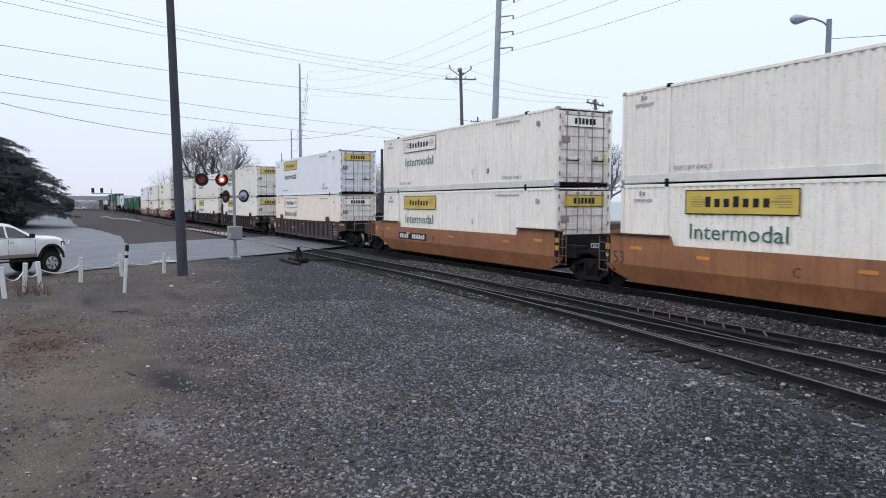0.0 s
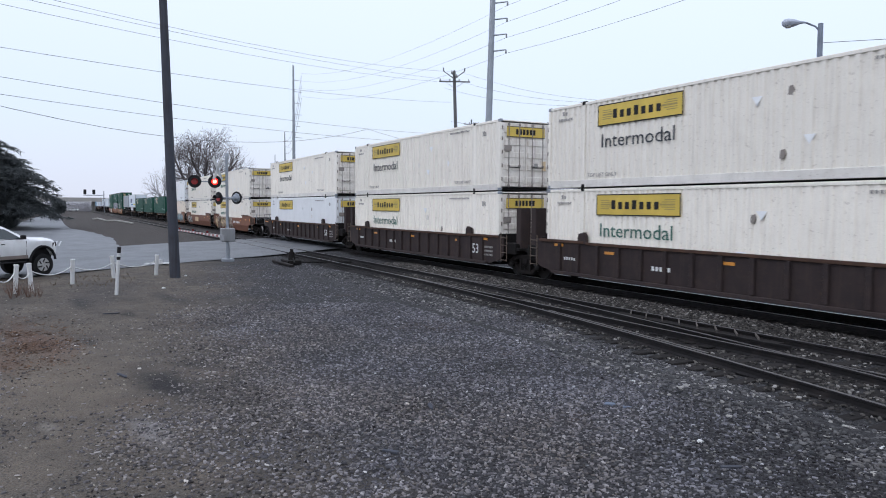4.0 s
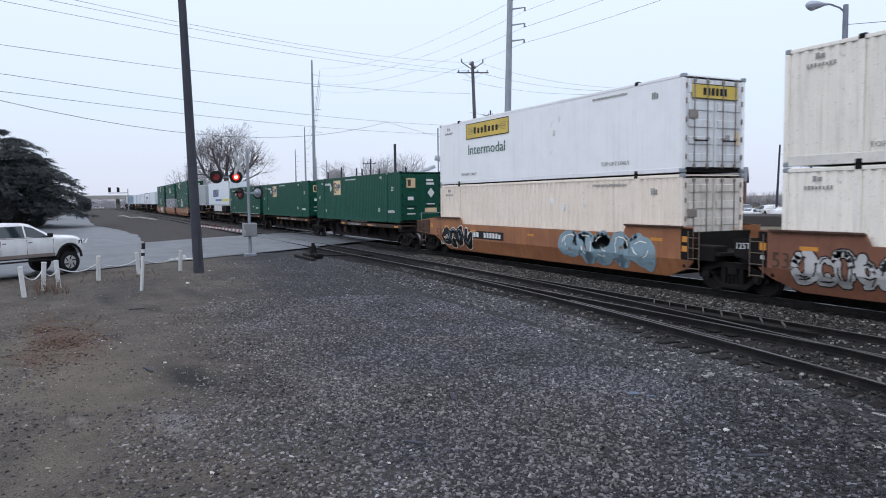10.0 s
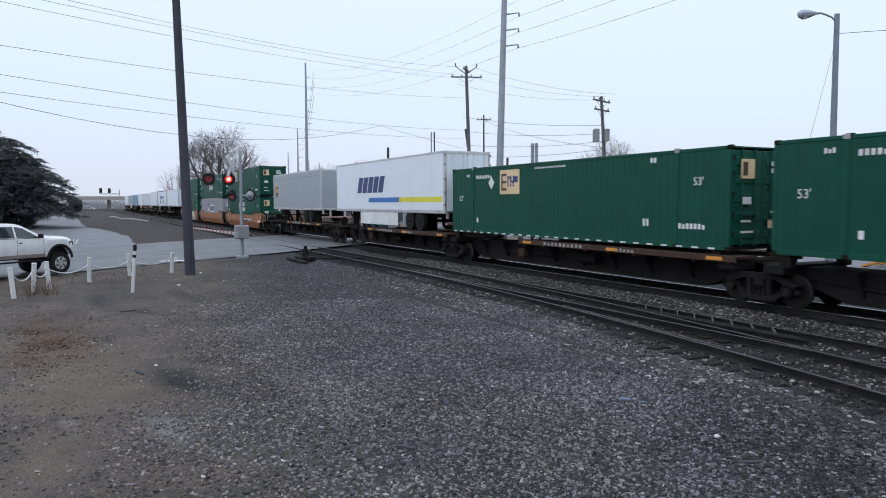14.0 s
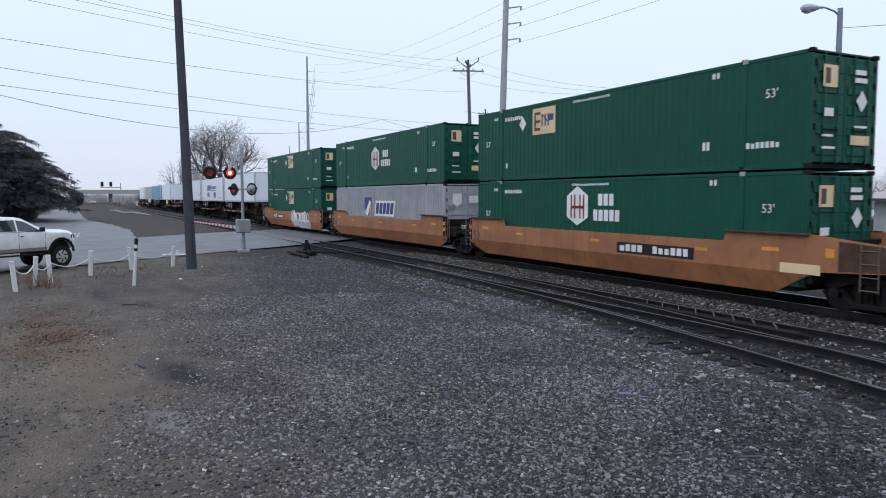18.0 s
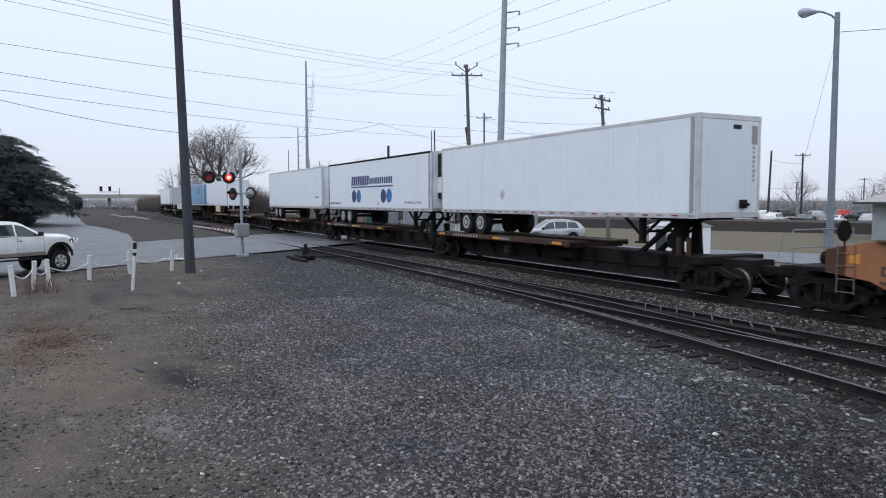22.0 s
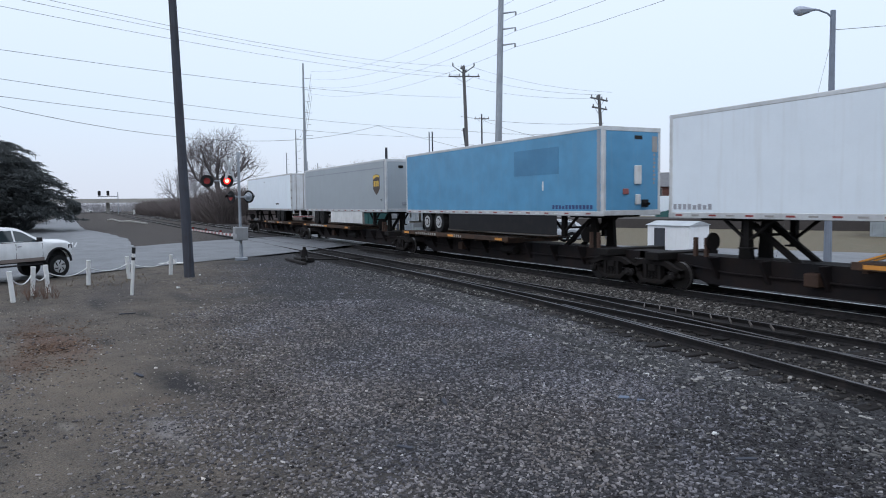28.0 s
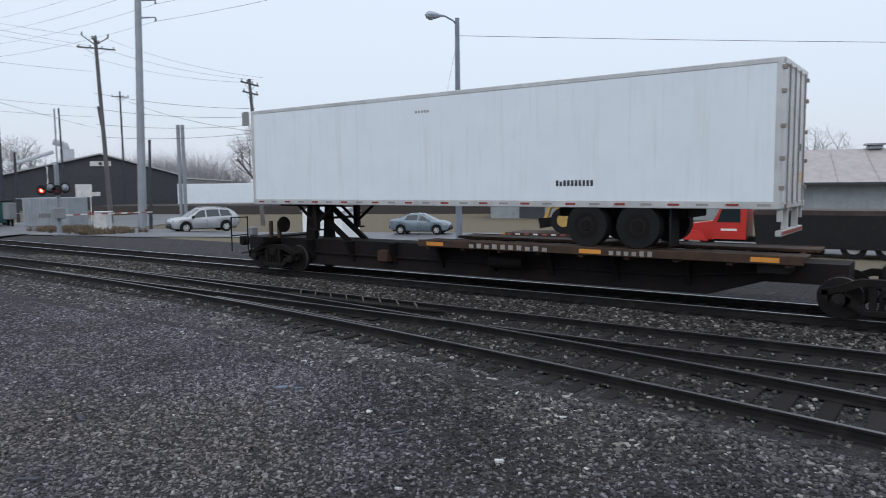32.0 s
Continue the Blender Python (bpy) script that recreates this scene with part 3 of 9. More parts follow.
def stones_material(name, stops):
    m = bpy.data.materials.new(name)
    m.use_nodes = True
    n, l = m.node_tree.nodes, m.node_tree.links
    b = n["Principled BSDF"]
    b.inputs["Roughness"].default_value = 0.8
    b.inputs["Specular IOR Level"].default_value = 0.25
    g, r = n.new("ShaderNodeNewGeometry"), n.new("ShaderNodeValToRGB")
    e = r.color_ramp.elements
    e[0].position, e[0].color = 0.0, (*stops[0][1], 1)
    e[1].position, e[1].color = 1.0, (*stops[-1][1], 1)
    for p, c in stops[1:-1]:
        x = e.new(p)
        x.color = (*c, 1)
    l.new(g.outputs["Random Per Island"], r.inputs[0])
    # broad patches of wet and dusty stone
    co, t, mr, mx = n.new("ShaderNodeTexCoord"), n.new("ShaderNodeTexNoise"), n.new("ShaderNodeMapRange"), n.new("ShaderNodeMix")
    t.inputs["Scale"].default_value, t.inputs["Detail"].default_value = 0.5, 5.0
    mr.inputs["From Min"].default_value, mr.inputs["From Max"].default_value = 0.32, 0.68
    mr.inputs["To Min"].default_value, mr.inputs["To Max"].default_value = 0.85, 1.35
    mx.data_type, mx.blend_type = "RGBA", "MULTIPLY"
    mx.inputs[0].default_value = 1.0
    l.new(co.outputs["Object"], t.inputs["Vector"])
    l.new(t.outputs["Fac"], mr.inputs["Value"])
    l.new(r.outputs[0], mx.inputs[6])
    l.new(mr.outputs[0], mx.inputs[7])
    # and slow drifts from blue-grey to brown
    t2, r2, m2 = n.new("ShaderNodeTexNoise"), n.new("ShaderNodeValToRGB"), n.new("ShaderNodeMix")
    t2.inputs["Scale"].default_value, t2.inputs["Detail"].default_value = 0.33, 4.0
    r2.color_ramp.elements[0].position, r2.color_ramp.elements[0].color = 0.32, (1.04, 1.04, 1.06, 1)
    r2.color_ramp.elements[1].position, r2.color_ramp.elements[1].color = 0.58, (1.15, 1.07, 0.97, 1)
    m2.data_type, m2.blend_type = "RGBA", "MULTIPLY"
    m2.inputs[0].default_value = 1.0
    l.new(co.outputs["Object"], t2.inputs["Vector"])
    xy, dist, sway = n.new("ShaderNodeSeparateXYZ"), n.new("ShaderNodeMath"), n.new("ShaderNodeMath")
    l.new(co.outputs["Object"], xy.inputs[0])
    dist.operation, sway.operation = "MULTIPLY_ADD", "MULTIPLY_ADD"
    dist.inputs[1].default_value, dist.inputs[2].default_value = -0.045, 0.20
    sway.inputs[1].default_value = 0.9
    l.new(xy.outputs["Y"], dist.inputs[0])
    l.new(t2.outputs["Fac"], sway.inputs[0])
    l.new(dist.outputs[0], sway.inputs[2])
    l.new(sway.outputs[0], r2.inputs[0])
    l.new(mx.outputs[2], m2.inputs[6])
    l.new(r2.outputs[0], m2.inputs[7])
    l.new(m2.outputs[2], b.inputs["Base Color"])
    return m


GROUND_Z = -0.16
M_STONES = stones_material("loose_gravel_stones", ((0, (0.027, 0.027, 0.032)), (0.25, (0.052, 0.052, 0.060)), (0.5, (0.088, 0.087, 0.099)), (0.64, (0.116, 0.109, 0.108)), (0.78, (0.142, 0.140, 0.155)), (0.95, (0.180, 0.178, 0.195)), (0.995, (0.250, 0.250, 0.263)), (1, (0.460, 0.460, 0.473))))
M_STONES_PALE = stones_material("pale_ballast_stones", ((0, (0.019, 0.020, 0.022)), (0.3, (0.037, 0.037, 0.039)), (0.6, (0.066, 0.066, 0.067)), (0.88, (0.119, 0.116, 0.115)), (1, (0.315, 0.309, 0.288))))
M_STONES_BROWN = stones_material("brown_ballast_stones", ((0, (0.012, 0.011, 0.011)), (0.4, (0.030, 0.028, 0.026)), (0.7, (0.056, 0.051, 0.047)), (0.9, (0.104, 0.098, 0.089)), (1, (0.257, 0.248, 0.235))))
M_STONES_DARK = stones_material("dark_gravel_stones", ((0, (0.009, 0.008, 0.009)), (0.3, (0.019, 0.018, 0.021)), (0.6, (0.031, 0.030, 0.033)), (0.85, (0.048, 0.047, 0.048)), (0.98, (0.091, 0.088, 0.085)), (1, (0.277, 0.270, 0.245))))
M_LITTER = stones_material("dead_leaf_litter", ((0, (0.03, 0.02, 0.015)), (0.4, (0.065, 0.040, 0.029)), (0.8, (0.10, 0.062, 0.043)), (1, (0.15, 0.10, 0.07))))


def fall(x, y):
    """The yard behind the line lies half a metre lower."""
    a, b = min(1, max(0, (y - 25) / 13)), min(1, max(0, (x + 115) / 20))
    return -0.55 * a * a * (3 - 2 * a) * b * b * (3 - 2 * b)


def yard_z(x, y):
    return GROUND_Z + fall(x, y)


def ground_height(x, y):
    h = GROUND_Z + 0.035 * noise.noise((x * 0.22, y * 0.22, 0)) + 0.015 * noise.noise((x * 0.9, y * 0.9, 3))
    return h - 0.04 if y > 9 and y < 20 else h


def build_ground():
    def axis(lo, hi, far, step):
        a = list(np.arange(lo, hi + 0.01, step))
        out, d, p = [], step, a[-1]
        while p < far:
            d *= 1.45
            p += d
            out.append(p)
        out2, d, p = [], step, a[0]
        while p > -far:
            d *= 1.45
            p -= d
            out2.append(p)
        return out2[::-1] + a + out
    xs, ys = axis(-46, 12, 3000, 0.5), axis(-6, 40, 3000, 0.5)
    rows = []
    for yv in ys:
        row = []
        for xv in xs:
            near = -60 < xv < 30 and -20 < yv < 23
            row.append((xv, yv, ground_height(xv, yv) if near else yard_z(xv, yv)))
        rows.append(row)
    g = part("ground", Shape().sheet(rows), M_GROUND)
    tagged(g, "dark gravel yard with brown dirt and dry grass", "ground", kind="structure")


build_ground()


# ---- roads ----
def strip(name, pts, half, label, z=-0.10, lift=None):
    """A road along the points, its edges ragged where asphalt meets dirt."""
    fine, wide, high = [], [], []
    for i in range(len(pts) - 1):
        a, b = Vector(pts[i]), Vector(pts[i + 1])
        k = max(1, min(int((b - a).length / 0.9), 60))
        for j in range(k):
            u = j / k
            fine.append(a.lerp(b, u))
            wide.append(half[i] + (half[i + 1] - half[i]) * u if isinstance(half, (list, tuple)) else half)
            high.append(lift[i] + (lift[i + 1] - lift[i]) * u if lift else z)
    rows = []
    for i, p in enumerate(fine):
        d = (fine[min(len(fine) - 1, i + 2)] - fine[max(0, i - 2)]).normalized()
        nrm = Vector((-d.y, d.x))
        row = []
        for k in (1, 0.97, 0.5, 0, -0.5, -0.97, -1):
            e = 0.0
            if abs(k) > 0.9:
                q = p + nrm * k * wide[i]
                e = 0.55 * noise.noise((q.x * 0.16, q.y * 0.16, 2)) + 0.22 * noise.noise((q.x * 0.8, q.y * 0.8, 5))
            w = k * wide[i] + math.copysign(e, k)
            q = p + nrm * w
            row.append((q.x, q.y, high[i] + fall(q.x, q.y) - (0.03 if abs(k) == 1 else 0)))
        rows.append(row)
    o = part(name, Shape().sheet(rows), M_ASPHALT)
    if o.data.polygons[0].normal.z < 0:
        o.data.flip_normals()
    return tagged(o, label, "road", kind="structure")


# the crossing road runs over the line at a slant
ROAD_D = Vector((-0.56, 0.83)).normalized()
road_pts, road_z = [], []
for k in range(0, 26):
    sdist = -34 + k * 6.0
    p = Vector((-49.3, 9.5)) + ROAD_D * sdist
    road_pts.append((p.x, p.y))
    road_z.append(-0.02 if 8.5 < p.y < 21 else -0.09)
strip("road", road_pts, 7.2, "grey worn asphalt road over the crossing", lift=road_z)
strip("road", [(-40, -3.4), (-50, -2.8), (-57, -2.4), (-68, -1.95), (-84, -2.1), (-99, -2.7), (-120, -2.6), (-154, -2.2), (-206, -1.75), (-300, -1.4), (-700, -1.4)], [5.6, 6.0, 6.1, 6.0, 5.1, 3.9, 3.3, 2.6, 2.1, 2.1, 2.1], "side road along the tracks into the haze", z=-0.094)
strip("road", [(-54, 26.0), (-42, 29.0), (-34, 33.5), (-25, 38), (-10, 42), (20, 47), (60, 54), (200, 77)], [5.0, 5.4, 5.5, 5.3, 5.0, 5.0, 5.0, 5.0], "wet asphalt road behind the line", z=-0.086)


M_ROADPAINT = material("worn_road_paint", (0.45, 0.46, 0.47), 0.7, grime=0.5, dirt=(0.15, 0.15, 0.16), streak=0)
for k, (x0, y0, x1, y1) in enumerate(((-56.8, -0.25, -64.0, -0.11), (-56.7, 0.0, -63.8, 0.17))):
    o = part("road_marking", Shape().prism([(x0, y0 - 0.05), (x0, y0 + 0.05), (x1, y1 + 0.05), (x1, y1 - 0.05)], "z", -0.094, -0.086), M_ROADPAINT)
    tagged(o, "short worn white line on the asphalt", "road marking", kind="structure")


# ---- tracks ----
RAIL = [(-0.075, -0.17), (0.075, -0.17), (0.075, -0.155), (0.012, -0.13), (0.012, -0.05), (0.036, -0.035), (0.036, -0.004), (0.03, 0.0), (-0.03, 0.0), (-0.036, -0.004), (-0.036, -0.035), (-0.012, -0.05), (-0.012, -0.13), (-0.075, -0.155)]


def rail(pts, parent, lowered=0.0, name="rail", head=None):
    s, n = Shape(), len(RAIL)
    ring = []
    for i, p in enumerate(pts):
        a, b = Vector(pts[max(0, i - 1)]), Vector(pts[min(len(pts) - 1, i + 1)])
        d = (b - a).normalized()
        nrm = Vector((-d.y, d.x))
        ring.append([(p[0] + nrm.x * q[0], p[1] + nrm.y * q[0], q[1] - lowered) for q in RAIL])
    for r in ring:
        s.v += r
    for i in range(len(ring) - 1):
        for k in range(n):
            a, b = i * n + k, i * n + (k + 1) % n
            s.f.append([a, b, b + n, a + n])
            s.m.append(1 if k in (6, 7, 8) else 0)
    s.f += [list(range(n)), [(len(ring) - 1) * n + k for k in range(n)][::-1]]
    s.m += [0, 0]
    return part(name, s, [M_RAILSIDE, head or M_RAILOLD], parent)


def straight(y, x0=-900, x1=140, step=20.0):
    return [(x, y) for x in np.arange(x0, x1 + 0.1, step)]


G2 = 0.7525
SIDE_Y = 12.83


def branch(x):
    """How far the diverging track has left the siding."""
    return 0.00349 * max(0.0, x + 29.0) ** 2


main_track = thing("railway_track", "main line track on dark ballast with shiny rails", "track", kind="structure")
for yy in (TRACK_Y_MAIN - G2, TRACK_Y_MAIN + G2):
    rail(straight(yy), main_track, head=M_RAILTOP)
siding = thing("railway_track", "siding with a turnout, rusty rails and old ties", "track", kind="structure")
for yy in (SIDE_Y - G2, SIDE_Y + G2):
    rail(straight(yy), siding, 0.005)
bx = list(np.arange(-29, 30.1, 1.0))
for o in (-G2, G2):
    rail([(x, SIDE_Y - branch(x) + o) for x in bx if not (o > 0 and x < -27.5)], siding, 0.006)
# guard rails and braces by the frog
rail([(x, SIDE_Y + G2 - 0.50 + (0.07 if x in (-15.2, -9.4) else 0)) for x in (-15.2, -14.7, -9.9, -9.4)], siding, 0.055, "guard_rail", M_RAILSIDE)
part("flangeway_plate", Shape().box(-14.8, -9.8, SIDE_Y + G2 - 0.44, SIDE_Y + G2 - 0.08, -0.15, -0.09, 0.01), M_TIE, siding)
for i in range(8):
    x = -14.45 + i * 0.557
    part("rail_brace", Shape().prism([(x + 0.40, SIDE_Y + G2 - 0.45), (x + 0.435, SIDE_Y + G2 - 0.45), (x + 0.035, SIDE_Y + G2 - 0.05), (x, SIDE_Y + G2 - 0.05)], "z", -0.06, -0.006), M_BRACE, siding)
rail([(x, SIDE_Y - branch(x) - G2 + 0.14) for x in np.arange(-15.5, -9.4, 1.0)], siding, 0.01, "guard_rail")
for i in range(5):
    x = -12.6 + i * 0.5
    part("tie_plate", Shape().box(x, x + 0.28, SIDE_Y - branch(x) + 0.15, SIDE_Y - branch(x) + 0.45, -0.165, -0.135, 0.01), M_STEEL, siding)


def ties(parent, y0f, y1f, x0, x1, step=0.53, jitter=0.03, far=False):
    rng = random.Random(5)
    joined = Shape()
    x = x0
    while x < x1:
        a, b = y0f(x), y1f(x)
        if far or x < -26 or x > 8:
            joined.box(x - 0.11, x + 0.11, a, b, -0.34, -0.172)
        else:
            me = cached(("tie", round((b - a) * 2) / 2), lambda: Shape().box(-0.115, 0.115, -0.5, 0.5, -0.17, 0.0, 0.015))
            t = part("tie", me, M_TIE, parent)
            t.matrix_basis = pose(x + rng.uniform(-jitter, jitter), (a + b) / 2 + rng.uniform(-0.05, 0.05), -0.168 + rng.uniform(-0.006, 0.002), 0, 0, rng.uniform(-1.2, 1.2)) @ Matrix.Diagonal((1, b - a, 1, 1))
        x += step
    if joined.f:
        t = part("far_ties", joined, M_TIE, parent)
        t["kind"] = "stuff"


ties(main_track, lambda x: TRACK_Y_MAIN - 1.3, lambda x: TRACK_Y_MAIN + 1.3, -120, 60)
ties(siding, lambda x: SIDE_Y - 1.42 - branch(x) , lambda x: SIDE_Y + 1.3, -120, 22)


# oiled ballast, its colour also darkened to stand for shade under the train
M_OILSHADE = material("oiled_shaded_ballast_bed", (0.014, 0.0135, 0.0145), 0.95, spec=0.1, grime=0.4, dirt=(0.03, 0.027, 0.025), streak=0, bump=0.9, fine=22)


def bed(y0, y1, label, x0=-700, x1=140, mat=None):
    rows = []
    for yv, z in ((y0 - 0.7, -0.24), (y0, -0.185), ((y0 + y1) / 2, -0.20), (y1, -0.185), (y1 + 0.7, -0.24)):
        rows.append([(x, yv + 0.12 * noise.noise((x * 0.7, yv, 0)), z + 0.012 * noise.noise((x * 1.3, yv * 1.1, 1))) for x in [x0, -300, -150] + list(np.arange(-60, 20, 0.6)) + [60, x1]])
    o = part("ballast", Shape().sheet(rows), mat or M_BALLAST)
    return tagged(o, label, "ballast", kind="structure")


bed(TRACK_Y_MAIN - 1.5, TRACK_Y_MAIN + 1.5, "dark oily ballast bed of the main line", mat=M_OILSHADE)
bed(SIDE_Y - 1.4, SIDE_Y + 1.4, "dark ballast bed of the siding")


# ---- loose stones ----
def scatter(name, count, place, size, label, seed=1, lift=0.0, mat=None, flat=0.6):
    """Many small broken stones, each a squashed eight-cornered lump."""
    rs = np.random.RandomState(seed)
    px, py = place(rs, count)
    count = len(px)
    base = np.array([(x, y, z) for x in (-1, 1) for y in (-1, 1) for z in (-1, 1)], float)
    v = base[None] * rs.uniform(0.45, 1.0, (count, 8, 3))
    r = size(rs, count)[:, None, None]
    v *= r * rs.uniform(0.6, 1.2, (count, 1, 3)) * np.array([1.3, 0.66, flat])
    a, t = rs.uniform(0, 6.28, count), rs.uniform(-0.6, 0.6, count)
    ca, sa, ct, st = np.cos(a)[:, None], np.sin(a)[:, None], np.cos(t)[:, None], np.sin(t)[:, None]
    x, y, z = v[..., 0], v[..., 1] * ct - v[..., 2] * st, v[..., 1] * st + v[..., 2] * ct
    gz = np.array([ground_height(p, q) for p, q in zip(px, py)]) + lift
    out = np.stack([x * ca - y * sa + px[:, None], x * sa + y * ca + py[:, None], z + gz[:, None] + r[:, 0] * 0.25], -1).reshape(-1, 3)
    f = np.array([[0, 1, 3, 2], [4, 6, 7, 5], [0, 4, 5, 1], [2, 3, 7, 6], [1, 5, 7, 3]])
    faces = (f[None] + (np.arange(count) * 8)[:, None, None]).reshape(-1, 4)
    me = bpy.data.meshes.new(name)
    me.vertices.add(len(out))
    me.vertices.foreach_set("co", out.ravel())
    me.loops.add(faces.size)
    me.loops.foreach_set("vertex_index", faces.ravel().astype(np.int32))
    me.polygons.add(len(faces))
    me.polygons.foreach_set("loop_start", np.arange(0, faces.size, 4, dtype=np.int32))
    me.update()
    o = part(name, me, mat or M_STONES)
    return tagged(o, label, "gravel", kind="stuff")


def edge_of_siding(x):
    return SIDE_Y - 1.35 - np.array([branch(q) for q in x])


def patchy(x, y, size):
    return np.array([noise.noise((a * size, b * size, 7.0)) for a, b in zip(x, y)])


def takes_dark(x, y, rs):
    """Which stones are dark: more of them as y grows against -x, broken by noise."""
    share = 0.68 * np.clip((y / np.maximum(-x, 0.8) - 0.75) / 0.7, 0, 1) + 0.5 * patchy(x, y, 0.6)
    return rs.uniform(0, 1, len(x)) < share


def yard_dark(rs, n):
    x, y = yard(rs, n)
    k = takes_dark(x, y, rs)
    return x[k], y[k]


def yard_grey(rs, n):
    x, y = yard(rs, n)
    k = ~takes_dark(x, y, rs)
    return x[k], y[k]


def yard(rs, n):
    """Thick near the track, thinning to the dirt of the yard; thinner with distance."""
    a = np.radians(rs.uniform(-40, 120, n))
    k = rs.uniform(0, 1, n)
    u = rs.uniform(0, 1, n)
    r = np.where(k < 0.36, np.sqrt(1.5 + (150 - 1.5) * u), np.where(k < 0.80, np.sqrt(150 + (470 - 150) * u), np.sqrt(470 + (1500 - 470) * u)))
    x, y = -r * np.sin(a), r * np.cos(a)
    dens = np.clip((y + 0.16 * x + 1.6) / 3.2, 0.04, 1.0) + patchy(x, y, 0.45) * 0.45
    dens *= 1 - 0.7 * np.clip((np.abs(a - radians(45)) - radians(54)) / radians(20), 0, 1)
    keep = (rs.uniform(0, 1, n) < np.clip(dens, 0.02, 1.0)) & (y < edge_of_siding(x)) & (y > -3) & (x > -36)
    return x[keep], y[keep]


def shoulder(rs, n):
    x = -30 + 31 * rs.uniform(0, 1, n)
    y = edge_of_siding(x) - 0.12 - 1.6 * rs.uniform(0, 1, n) ** 1.6
    keep = rs.uniform(0, 1, n) < np.clip(0.6 + patchy(x, y, 0.3) * 1.4, 0.1, 1)
    return x[keep], y[keep]


scatter("loose_gravel", 395000, yard_grey, lambda rs, n: 0.013 + 0.016 * rs.uniform(0, 1, n) ** 1.6, "loose grey gravel stones on the yard")
scatter("dark_gravel", 395000, yard_dark, lambda rs, n: 0.013 + 0.016 * rs.uniform(0, 1, n) ** 1.6, "damp dark gravel stones beside the turnout", mat=M_STONES_DARK)
scatter("pale_gravel", 17000, shoulder, lambda rs, n: 0.018 + 0.028 * rs.uniform(0, 1, n) ** 1.5, "ballast stones spilled beside the siding", seed=6, mat=M_STONES_PALE)


def between(rs, n):
    x = -34 + 40 * rs.uniform(0, 1, n)
    y = rs.uniform(14.1, 15.95, n)
    return x, y


def cribs(rs, n):
    x = -28 + 32 * rs.uniform(0, 1, n)
    w = 2.5 + np.array([branch(q) for q in x])
    y = SIDE_Y + 1.25 - w * rs.uniform(0, 1, n)
    keep = (np.abs(((x + 120) / 0.53 + 0.5) % 1 - 0.5) > 0.26) | (rs.uniform(0, 1, n) < np.clip(0.12 + patchy(x, y, 0.5), 0, 0.6))
    return x[keep], y[keep]


def leafy(rs, n):
    x, y = rs.normal(-17.4, 1.7, n), rs.normal(-0.6, 0.5, n)
    keep = patchy(x, y, 1.1) > rs.uniform(-0.5, 0.3, n)
    return x[keep], y[keep]


scatter("track_gravel", 19000, between, lambda rs, n: 0.020 + 0.028 * rs.uniform(0, 1, n), "brownish ballast stones between the tracks", seed=2, lift=0.04, mat=M_STONES_BROWN)
scatter("track_gravel", 20000, cribs, lambda rs, n: 0.018 + 0.022 * rs.uniform(0, 1, n), "dark ballast stones between the ties", seed=3, lift=0.03, mat=M_STONES_BROWN)
def chips(rs, n):
    a, r = np.radians(rs.uniform(60, 97, n)), np.sqrt(rs.uniform(45, 900, n))
    x, y = -r * np.sin(a), r * np.cos(a)
    keep = (y > -2.5) & (y + 0.16 * x < 1.6) & (rs.uniform(0, 1, n) < np.clip(0.5 + patchy(x, y, 0.9), 0.1, 1))
    return x[keep], y[keep]


scatter("fine_gravel", 38000, chips, lambda rs, n: 0.006 + 0.010 * rs.uniform(0, 1, n) ** 2, "fine chips and grit on the dirt", seed=9, mat=M_STONES_PALE)
scatter("leaf_litter", 2600, leafy, lambda rs, n: 0.012 + 0.02 * rs.uniform(0, 1, n), "rust-brown dead leaves on the yard", seed=4, mat=M_LITTER, flat=0.12)

# ---- train: line, speed and what rides on it ----
TRACK_Y = TRACK_Y_MAIN   # centre line of the main track
SPEED = (1.12546, -0.02419, -0.32287, 0.47680, -0.21245)
MOVING = []


def travelled(t):
    w = t / 32.0
    return 450 * sum(c * w ** (i + 1) for i, c in enumerate(SPEED))


def rides(ob, u):
    ob.matrix_basis = pose(u, TRACK_Y, 0)
    MOVING.append((ob, u))
    return ob


HW = 1.295


def ribbed(length, z0, z1, y, depth, pitch, out=-1):
    """A corrugated wall along x at y, bulging by depth towards out."""
    s = Shape()
    n = max(2, round(length / pitch))
    p = length / n
    lo, hi = [], []
    for i in range(n):
        x = -length / 2 + i * p
        for fx, d in ((0.0, 0), (0.30, 0), (0.42, 1), (0.82, 1), (0.94, 0)):
            yy = y + out * depth * d
            lo.append((x + fx * p, yy, z0))
            hi.append((x + fx * p, yy, z1))
    lo.append((length / 2, y, z0))
    hi.append((length / 2, y, z1))
    s.sheet([lo, hi] if out < 0 else [hi, lo])
    return s


def dot(parent, name, x0, x1, z0, z1, mat, y, thick=0.006, label=""):
    s = Shape().box(x0, x1, y - thick, y, z0, z1)
    return part(name, s, mat, parent, label)


def slanted(parent, name, x0, x1, z0, z1, lean, mat, y, label=""):
    s = Shape().prism([(x0, z0), (x1, z0), (x1 + lean, z1), (x0 + lean, z1)], "y", y - 0.006, y)
    return part(name, s, mat, parent, label)


